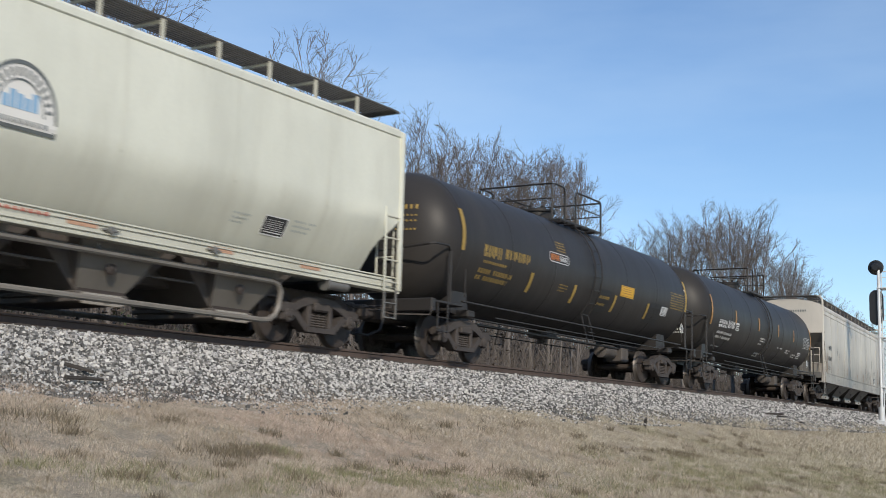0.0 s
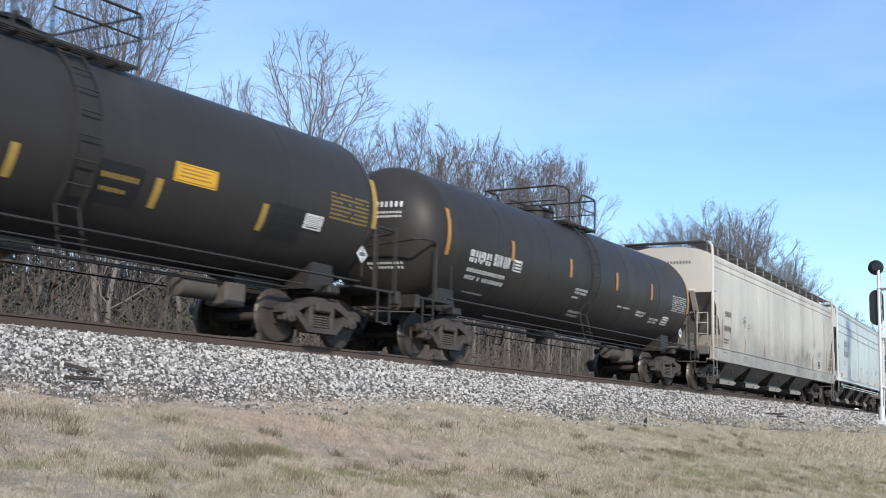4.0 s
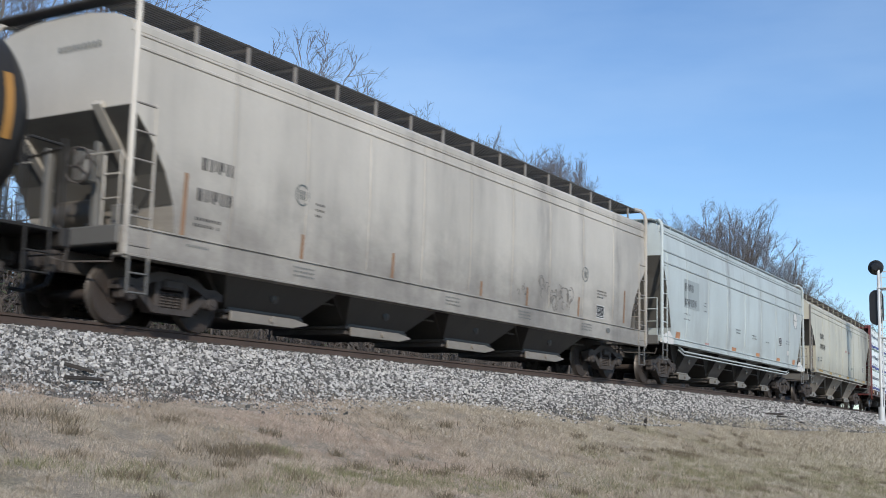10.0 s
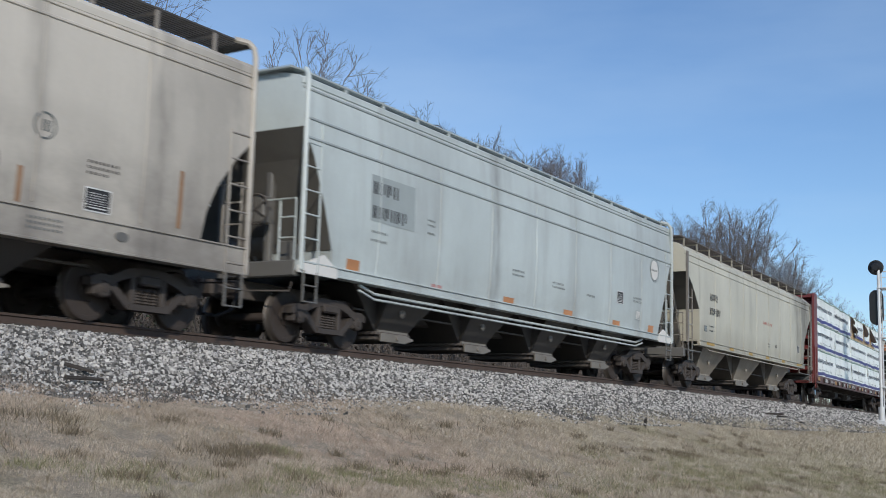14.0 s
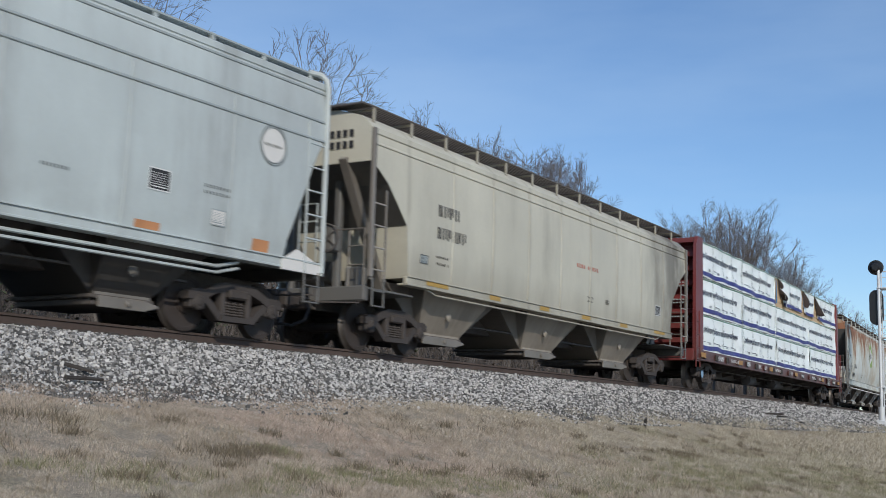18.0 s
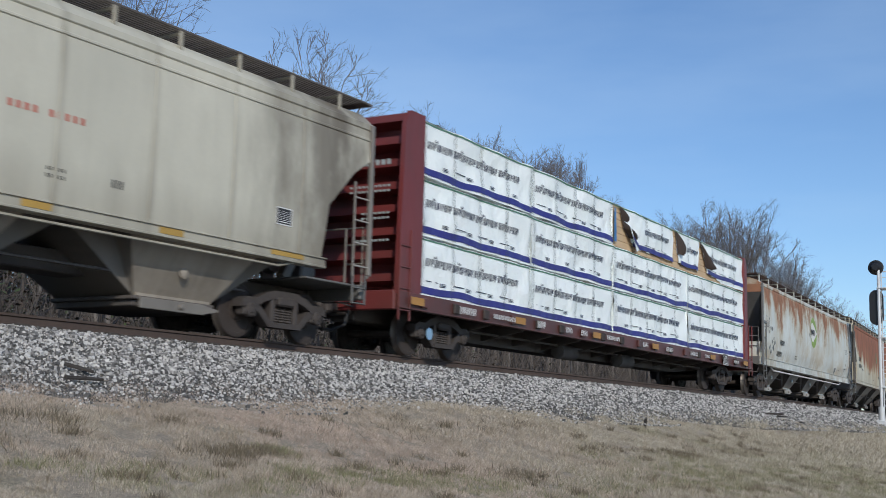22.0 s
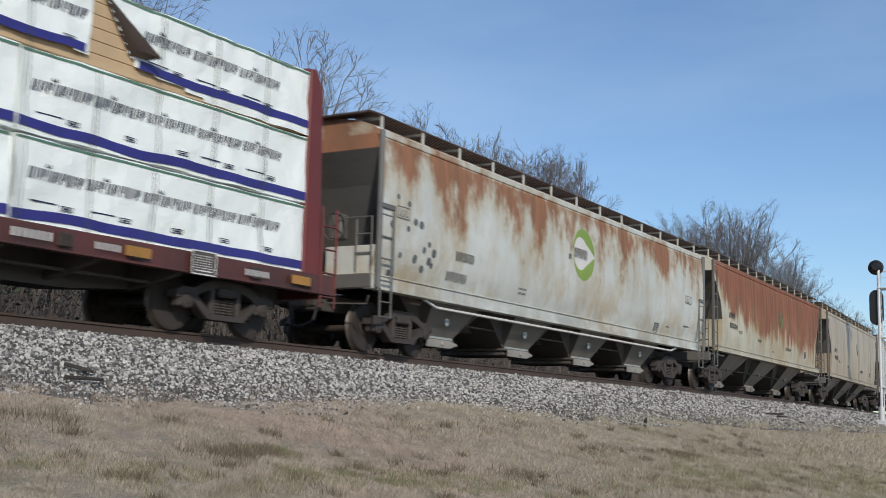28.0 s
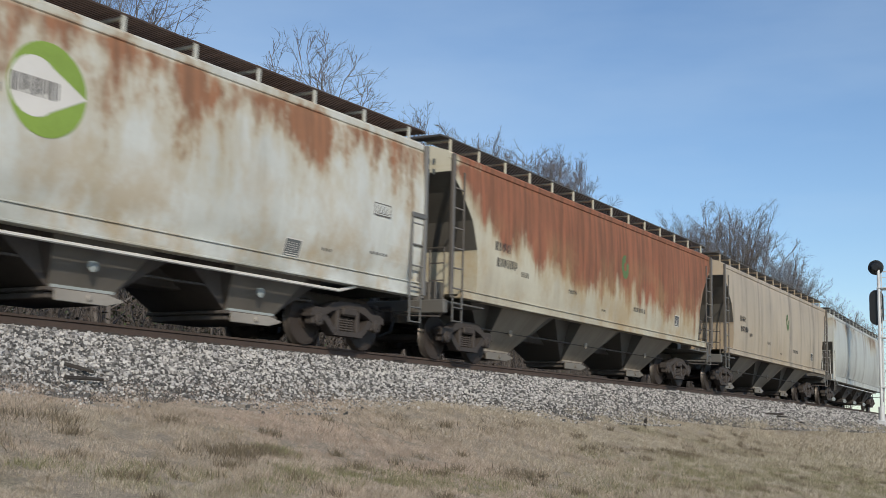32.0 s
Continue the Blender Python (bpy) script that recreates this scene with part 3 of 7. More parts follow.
class Side:
    """The near face of a car: places marks on it."""

    def __init__(self, prof):
        self.prof = prof

    def at(self, x, z, out=0.006):
        return Vector((x, -(profile_y(self.prof, z) + out), z))

    def patch(self, b, x0, x1, z0, z1, out=0.006, n=2):
        for k in range(n):
            za, zb = z0 + (z1 - z0) * k / n, z0 + (z1 - z0) * (k + 1) / n
            b.quad(self.at(x0, za, out), self.at(x1, za, out), self.at(x1, zb, out), self.at(x0, zb, out))

    def ring(self, b, x, z, r0, r1, a0=0, a1=360, n=32, out=0.006, sx=1.0):
        for k in range(n):
            p, q = (radians(a0 + (a1 - a0) * j / n) for j in (k, k + 1))
            pts = [(x + sx * r * math.cos(a), z + r * math.sin(a)) for r, a in ((r0, p), (r1, p), (r1, q), (r0, q))]
            b.quad(*[self.at(u, w, out) for u, w in pts])

    def disc(self, b, x, z, r, n=28, out=0.006):
        b.add([self.at(x + r * math.cos(2 * math.pi * k / n), z + r * math.sin(2 * math.pi * k / n), out) for k in range(n)], [tuple(range(n))])

    def bars(self, b, x, z, w, h, n, out=0.006, rng=None):
        """One line of plain bars in place of n characters, its left foot at (x, z)."""
        step = w / n
        for k in range(n):
            if rng and rng.random() < 0.12:
                continue
            if h > 0.12:
                self.patch(b, x + k * step, x + k * step + step * 0.27, z, z + h, out, 1)
                self.patch(b, x + k * step + step * (0.4 + 0.14 * (k % 2)), x + k * step + step * (0.67 + 0.1 * (k % 2)), z + h * 0.12 * (k % 3), z + h, out, 1)
            else:
                self.patch(b, x + k * step, x + k * step + step * 0.48, z, z + h, out, 1)


def stencils(car, side, rows, material, name="stencil", label=""):
    """rows: (x, z, width, height, characters)."""
    rng = random.Random(len(rows) * 7 + int(rows[0][0] * 10))
    for x, z, w, h, n in rows:
        b = Build()
        side.bars(b, x, z, w, h, n, rng=rng if n > 8 else None)
        part(name, b, material, car, label, 0)["kind"] = "stuff"


def placard(car, side, x, z, w, h, material_back, material_bar, name="data_panel"):
    """A stencilled data box: a field, fine bars in it, and a thin outline where the field is dark."""
    b = Build()
    side.patch(b, x, x + w, z, z + h, 0.006, 1)
    back = part(name, b, material_back, car, smooth=0)
    f = Build()
    n = 5
    for k in range(n):
        zz = z + h * (0.34 + 0.56 * k / n)
        side.bars(f, x + 0.12 * w, zz, 0.76 * w, 0.05 * h, 6, 0.011)
    side.patch(f, x + 0.12 * w, x + 0.88 * w, z + 0.1 * h, z + 0.16 * h, 0.011, 1)
    e = 0.02
    for a, c, d, g in ((x - e, x + w + e, z - e, z), (x - e, x + w + e, z + h, z + h + e), (x - e, x, z, z + h), (x + w, x + w + e, z, z + h), (x, x + w, z + 0.24 * h, z + 0.27 * h)):
        side.patch(f, a, c, d, g, 0.011, 1)
    part("data_line", f, material_bar, back, smooth=0)["kind"] = "stuff"


def reflectors(car, side, xs, z, w, h, material):
    for x in xs:
        b = Build()
        side.patch(b, x - w / 2, x + w / 2, z, z + h, 0.008, 1)
        part("reflector", b, material, car, smooth=0)


def seams(car, side, xs, z0, z1, material, width=0.05, rise=0.011):
    for x in xs:
        b = Build()
        n = 8
        for k in range(n):
            za, zb = z0 + (z1 - z0) * k / n, z0 + (z1 - z0) * (k + 1) / n
            low, high = ([side.at(x + dx, z, out) for dx, out in ((-width / 2, 0.0), (0.006 - width / 2, rise), (width / 2 - 0.006, rise), (width / 2, 0.0))] for z in (za, zb))
            for c in range(3):
                b.quad(low[c], low[c + 1], high[c + 1], high[c])
        part("seam_strip", b, material, car, smooth=20)


def ladder(car, x, y, z0, z1, width, material, along="x", step=0.42, r=0.018):
    b = Build()
    d = (width / 2, 0) if along == "x" else (0, width / 2)
    for s in (-1, 1):
        b.box(x + s * d[0] - 0.018, x + s * d[0] + 0.018, y + s * d[1] - 0.018, y + s * d[1] + 0.018, z0, z1, 0.005)
    lad = part("ladder", b, material, car)
    z = z0 + 0.2
    me = None
    while z < z1 - 0.05:
        if me is None:
            rb = Build()
            rb.tube([(-d[0], -d[1], 0), (d[0], d[1], 0)], r, 6)
            me = rb.mesh("rung", material)
        rung = part("rung", me, None, lad)
        rung.location = (x, y, z)
        z += step
    return lad


def roofwalk(car, hb, y0, y1, z, ze, ye, mat_walk, mat_bracket, spacing):
    """Open-grating running boards along both roof edges on brackets, with cross boards at the ends."""
    x0, x1 = -hb, hb
    for s in (-1, 1):
        b = Build()
        n = 9
        for k in range(n):
            y = s * (y0 + (y1 - y0) * k / (n - 1))
            b.box(x0, x1, y - 0.017, y + 0.017, z - 0.035, z, 0.003)
        k = x0 + 0.1
        while k < x1:
            b.box(k - 0.01, k + 0.01, s * y0, s * y1, z - 0.03, z - 0.015, 0.002)
            k += 0.3
        part("running_board", b, mat_walk, car)["kind"] = "stuff"
        me = None
        x = x0 + 0.25
        while x < x1:
            if me is None:
                bb = Build()
                bb.box(-0.04, 0.04, s * y1 - 0.02 * s, s * y1 + 0.012 * s, ze - z - 0.02, 0.012, 0.006)
                bb.box(-0.03, 0.03, s * y0, s * y1, -0.09, -0.05, 0.006)
                bb.tube([(0, s * y1, ze - z), (0, s * ye, ze - z - 0.02)], 0.022, 5)
                me = bb.mesh("bracket", mat_bracket)
            o = part("bracket", me, None, car)
            o.location = (x, 0, z)
            x += spacing
    for sx, xe in ((-1, x0), (1, x1)):
        b = Build()
        for k in range(9):
            x = xe + sx * (-0.14 + 0.035 * k)
            b.box(x - 0.015, x + 0.015, -y1, y1, z - 0.04, z, 0.003)
        part("end_walk", b, mat_walk, car)["kind"] = "stuff"


def hopper_bays(car, bays, ztop, ytop, zbot, mat_bay, mat_gate, half_bottom=0.5, label="", frame_mat=None, mat_slope=None, yb=0.872):
    """Discharge bays: a core of slope sheets, its dark paint carrying their shade and soot, that meet between the bays,
    and on each side a tapering face plate.
    """
    hb = half_bottom
    pitch = abs(bays[1][0] - bays[0][0]) / 2
    for cx, a in bays:
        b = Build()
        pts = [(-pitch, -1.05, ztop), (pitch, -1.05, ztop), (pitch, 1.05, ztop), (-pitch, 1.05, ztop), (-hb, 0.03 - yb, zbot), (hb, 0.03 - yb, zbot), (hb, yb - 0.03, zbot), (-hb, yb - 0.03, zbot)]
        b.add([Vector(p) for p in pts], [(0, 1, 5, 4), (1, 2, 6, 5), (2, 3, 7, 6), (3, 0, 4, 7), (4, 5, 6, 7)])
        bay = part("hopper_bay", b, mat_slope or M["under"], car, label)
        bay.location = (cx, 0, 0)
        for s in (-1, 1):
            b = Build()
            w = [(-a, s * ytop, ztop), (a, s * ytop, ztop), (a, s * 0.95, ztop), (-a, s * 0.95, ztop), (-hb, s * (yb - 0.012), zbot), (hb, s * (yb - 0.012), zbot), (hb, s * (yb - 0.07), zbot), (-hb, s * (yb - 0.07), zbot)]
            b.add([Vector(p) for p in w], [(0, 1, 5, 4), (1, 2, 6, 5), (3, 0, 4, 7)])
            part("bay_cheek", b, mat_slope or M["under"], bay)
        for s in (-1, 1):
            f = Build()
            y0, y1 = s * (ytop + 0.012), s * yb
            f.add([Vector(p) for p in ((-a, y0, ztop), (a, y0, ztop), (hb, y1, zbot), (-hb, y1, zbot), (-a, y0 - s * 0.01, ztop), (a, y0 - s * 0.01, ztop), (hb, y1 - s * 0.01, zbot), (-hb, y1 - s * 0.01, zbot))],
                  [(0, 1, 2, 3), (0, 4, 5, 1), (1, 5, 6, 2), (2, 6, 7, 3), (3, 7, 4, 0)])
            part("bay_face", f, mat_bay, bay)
        g = Build()
        g.box(-hb - 0.06, hb + 0.06, -yb - 0.05, yb + 0.05, zbot - 0.06, zbot + 0.0, 0.012)
        g.box(-hb, hb, 0.01 - yb, yb - 0.01, zbot - 0.16, zbot - 0.06, 0.015)
        part("outlet_gate", g, M["under"], bay)
        g = Build()
        g.box(-hb + 0.05, hb * 0.75, -yb - 0.1, -yb - 0.06, zbot - 0.19, zbot - 0.02, 0.008)
        g.prism([(hb * 0.75, zbot - 0.17), (hb + 0.12, zbot - 0.11), (hb + 0.12, zbot - 0.08), (hb * 0.75, zbot - 0.03)], -yb - 0.09, -yb - 0.065)
        g.lathe([(-0.02, 0.03), (0.0, 0.055), (0.03, 0.05)], 8, Matrix.Translation((hb * 0.1, -yb - 0.12, zbot - 0.1)))
        part("gate_plate", g, mat_gate, bay)
        f = Build()
        f.tube([(-hb * 0.98, -yb - 0.02, zbot + 0.02), (hb * 0.98, -yb - 0.02, zbot + 0.02)], 0.03, 4)
        zm = zbot + (ztop - zbot) * 0.45
        ym = -yb - 0.02 - (ytop - yb) * 0.45
        f.lathe([(-0.03, 0.03), (0.0, 0.1), (0.02, 0.09)], 10, Matrix.Translation((-0.05, ym - 0.02, zm)))
        f.box(-0.22, 0.14, ym - 0.05, ym - 0.02, zm + 0.1, zm + 0.16, 0.01)
        part("vibrator_bracket", f, frame_mat or mat_bay, bay)


def hopper_body(car, hb, prof, roof, cut, material, label="", slope_mat=None):
    """The shell: side sheets by the profile, roof, end sheets, and slope sheets that rise to both ends along the cut (in from the end, height)."""
    ze = prof[-1][0]
    fine = [cut[0]]
    for (d0, z0), (d1, z1) in zip(cut, cut[1:]):
        for k in range(1, 5):
            fine.append((d0 + (d1 - d0) * k / 4, z0 + (z1 - z0) * k / 4))
    cut = fine
    stations = []
    for dx, z in cut:
        stations.append((-hb + dx, z))
    mid = cut[-1][1]
    inner = hb - cut[-1][0]
    n = 14
    for k in range(1, n):
        stations.append((-inner + 2 * inner * k / n, mid))
    for dx, z in reversed(cut):
        stations.append((hb - dx, z))
    b = Build()
    ns = 12
    rings = []
    for x, zb in stations:
        ring = []
        for k in range(ns):
            z = zb + (ze - zb) * k / (ns - 1)
            ring.append((x, -profile_y(prof, z), z))
        ring += [(x, -y, z) for z, y in roof] + [(x, y, z) for z, y in reversed(roof[:-1])]
        for k in range(ns - 1, -1, -1):
            z = zb + (ze - zb) * k / (ns - 1)
            ring.append((x, profile_y(prof, z), z))
        rings.append(ring)
    m = len(rings[0])
    vs = [p for r in rings for p in r]
    fs = []
    for i in range(len(rings) - 1):
        for k in range(m):
            a, c = i * m + k, i * m + (k + 1) % m
            fs.append((a, c, c + m, a + m))
    fs.append(tuple(range(m)))
    fs.append(tuple(range((len(rings) - 1) * m, len(rings) * m))[::-1])
    b.add(vs, fs)
    # slope sheets below the end walls, overhang shade and soot put into their colour, a little under the shell's own;
    # the steep foot keeps the car's paint
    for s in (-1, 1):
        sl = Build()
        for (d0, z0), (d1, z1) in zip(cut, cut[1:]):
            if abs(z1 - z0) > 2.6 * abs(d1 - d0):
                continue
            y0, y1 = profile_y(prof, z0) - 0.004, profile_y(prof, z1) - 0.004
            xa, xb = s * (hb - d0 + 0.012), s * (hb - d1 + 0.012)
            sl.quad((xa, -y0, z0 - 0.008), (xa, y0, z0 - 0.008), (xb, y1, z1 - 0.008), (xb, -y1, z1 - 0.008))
        part("slope_sheet", sl, slope_mat or M["end_slope"], car, "end slope sheet with shade and soot in its paint", 60)
    return part("body", b, material, car, label, 30)


def end_gear(car, hb, s, zdeck, mat_body, mat_under, zcut, brake=False, posts=True, diagonal=False, yw=1.5):
    """What stands on the platform at one end: deck, end sill, crash posts, air tank or brake wheel."""
    d = Build()
    d.box(s * (hb - 1.7), s * hb, -yw, yw, zdeck - 0.04, zdeck, 0.01)
    d.box(s * (hb - 0.14), s * (hb + 0.02), -yw, yw, zdeck - 0.26, zdeck + 0.02, 0.02)
    part("end_platform", d, M["end_grime"], car)
    if posts:
        for y in (-0.55, 0.55):
            b = Build()
            b.box(s * (hb - 0.5), s * (hb - 0.36), y - 0.07, y + 0.07, zdeck, zcut + 0.05, 0.02)
            part("crash_post", b, M["end_grime"], car)
    if diagonal:
        for y in (-0.95, 0.95):
            b = Build()
            p0, p1 = Vector((s * (hb + 0.02), y * 1.0, zcut + 0.1)), Vector((s * (hb - 1.6), y * 0.9, zdeck))
            b.tube([p0, p1], 0.12, 4)
            part("end_brace", b, mat_body, car)
    for y in (-yw + 0.42, yw - 0.42):
        b = Build()
        b.tube([(s * (hb - 0.06), y, zdeck - 0.2), (s * (hb - 0.06), y, zdeck + 1.1)], 0.022, 5)
        part("stanchion", b, mat_body, car)
    for z in (0.42, 0.78):
        for sy in (-1, 1):
            b = Build()
            b.tube([(s * (hb - 0.05), sy * (yw - 0.42), zdeck + z), (s * (hb - 0.05), sy * (yw - 0.05), zdeck + z)], 0.016, 5)
            part("grab_iron", b, mat_body, car)
    b = Build()
    b.box(s * (hb - 1.05), s * (hb - 0.75), -0.85, -0.5, zdeck, zdeck + 0.5, 0.03)
    part("brake_valve", b, M["end_grime"], car)
    t = Build()
    t.lathe([(-0.5, 0.05), (-0.47, 0.2), (-0.4, 0.235), (0.4, 0.235), (0.47, 0.2), (0.5, 0.05)], 16, Matrix.Translation((s * (hb - 0.95), 0.35, zdeck + 0.42)))
    for y in (0.05, 0.65):
        t.box(s * (hb - 1.12), s * (hb - 0.78), y - 0.03, y + 0.03, zdeck, zdeck + 0.25, 0.01)
    part("air_reservoir", t, M["bay_dim"], car)
    if brake:
        w = Build()
        c = Matrix.Translation((s * (hb + 0.02), -0.6, zdeck + 0.95)) @ Matrix.Rotation(radians(90), 4, "Z")
        n = 20
        w.tube([c @ Vector((0.27 * math.cos(2 * math.pi * k / n), 0, 0.27 * math.sin(2 * math.pi * k / n))) for k in range(n + 1)], 0.018, 5, False)
        for k in range(5):
            a = 2 * math.pi * k / 5
            w.tube([c @ Vector((0, 0, 0)), c @ Vector((0.27 * math.cos(a), 0, 0.27 * math.sin(a)))], 0.012, 4)
        part("brake_wheel", w, mat_under, car)
        h = Build()
        h.box(s * (hb - 0.25), s * hb, -0.75, -0.45, zdeck + 0.7, zdeck + 1.2, 0.03)
        part("brake_housing", h, M["end_grime"], car)
    for y in (-yw + 0.05, yw - 0.05):
        r = Build()
        r.tube([(s * (hb - 0.03), y, zdeck + 0.02), (s * (hb - 0.03), y, zdeck + 1.1), (s * (hb - 0.03), y * 0.35, zdeck + 1.1)], 0.018, 5)
        part("end_handrail", r, mat_body, car)


def covered_hopper(label, centre, hb, prof, roof, cut, mats, bays, group="freight cars of the train", **o):
    car = thing("covered_hopper_car", label, "freight car", group)
    side = Side(prof)
    z1 = prof[0][0]
    ze, ye = prof[-1]
    zs0, zs1 = o.get("sill", (z1 - 0.2, z1 + 0.02))
    body, under, walkm, bay, gate = mats
    fit = o.get("fit_mat", body)
    hopper_body(car, hb, prof, roof, cut, body, slope_mat=o.get("end_slope_mat"))
    ys = o.get("sill_y", profile_y(prof, z1) + 0.03)
    sin = o.get("sill_in", 0.0)
    for s in (-1, 1):
        b = Build()
        b.box(-hb + sin, hb - sin, s * (ys - 0.1), s * ys, zs0, zs1, 0.015)
        b.box(-hb + sin, hb - sin, s * (ys - 0.22), s * (ys + 0.012), zs0 - 0.012, zs0 + 0.025, 0.006)
        part("side_sill", b, body, car)
        b = Build()
        b.box(-hb + sin + 0.01, hb - sin - 0.01, s * (ys - 0.06), s * (ys + 0.028), zs1 - 0.014, zs1 + 0.012, 0.004)
        part("sill_ledge", b, body, car)
        b = Build()
        b.box(-hb - 0.01, hb + 0.01, s * (ye - 0.05), s * (ye + 0.035), ze - 0.09, ze + 0.05, 0.02)
        part("top_chord", b, body, car)
        for zr in o.get("ribs", ()):
            b = Build()
            yr = profile_y(prof, zr)
            b.box(-hb, hb, s * (yr - 0.02), s * (yr + 0.022), zr - 0.025, zr + 0.025, 0.01)
            part("side_rib", b, o.get("rib_mat", body), car)
        for zr, yr, rr in o.get("rods", ()):
            b = Build()
            b.tube([(-hb + 2.0, s * yr, zr + 0.12), (-hb + 2.5, s * yr, zr), (hb - 2.5, s * yr, zr), (hb - 2.0, s * yr, zr + 0.12)], rr, 6)
            part("side_rod", b, o.get("rod_mat", body), car)
    b = Build()
    b.box(-hb + 0.1, hb - 0.1, -0.3, 0.3, 0.72, 1.06, 0.02)
    part("centre_sill", b, under, car)
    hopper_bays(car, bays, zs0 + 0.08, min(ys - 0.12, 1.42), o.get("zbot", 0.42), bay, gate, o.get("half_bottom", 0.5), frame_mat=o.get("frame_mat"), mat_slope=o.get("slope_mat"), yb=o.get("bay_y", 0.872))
    wz = o.get("walk_z", ze + 0.5)
    wy = o.get("walk_y", (0.75, 1.38))
    roofwalk(car, hb, wy[0], wy[1], wz, ze + 0.04, ye, walkm, o.get("bracket_mat", body), o.get("bracket_step", 1.25))
    # roof hatches along the middle
    b = Build()
    zr = roof[-1][0]
    for k in range(8):
        x = -hb + 1.2 + k * (2 * hb - 2.4) / 8
        b.box(x, x + (2 * hb - 2.4) / 8 - 0.06, -0.32, 0.32, zr - 0.05, zr + 0.07, 0.03)
    part("hatch_cover", b, body, car)
    zc = cut[0][1]
    for s in (-1, 1):
        end_gear(car, hb, s, zs1 if o.get("deck_low") is None else o["deck_low"], fit, under, zc, s < 0, o.get("posts", True), o.get("diagonal", False), min(ys, 1.5))
        add_coupler(car, s * (hb - 0.05), s)
        for sy in (-1, 1):
            yl = sy * (max(ys, max(p[1] for p in prof)) - 0.005)
            ladder(car, s * (hb - 0.28), yl, zs0 - 0.05, o.get("ladder_top", zc + 0.1), 0.46, fit)
            post = Build()
            px = s * (hb - 0.04)
            if o.get("round_post"):
                post.tube([(px, yl, zs0), (px, yl, wz - 0.3), (px - s * 0.02, yl * 0.985, wz - 0.14), (px - s * 0.06, yl * 0.93, wz - 0.03), (px - s * 0.25, yl * 0.84, wz)], 0.05, 8)
            else:
                post.box(px - 0.05, px + 0.05, yl - 0.04, yl + 0.04, zs0, ze + 0.02, 0.012)
            part("corner_post", post, fit, car)
            st = Build()
            for dx in (0.12, 0.5):
                st.box(s * (hb - dx) - 0.02, s * (hb - dx) + 0.02, yl - 0.015, yl + 0.015, zs0 - 0.55, zs0, 0.005)
            for z in (zs0 - 0.53, zs0 - 0.25):
                st.box(s * (hb - 0.5), s * (hb - 0.12), yl - 0.03, yl + 0.03, z - 0.012, z + 0.012, 0.004)
            part("sill_step", st, M["end_grime"], car)
        add_truck(car, s * o.get("truck", hb - 1.75))
    # jacking pads and brake rigging below the sill
    b = Build()
    b.tube([(-hb + 2.6, -0.9, 0.78), (hb - 2.6, -0.9, 0.78)], 0.025, 5)
    part("brake_pipe", b, under, car)
    CARS.append((car, centre))
    return car, side


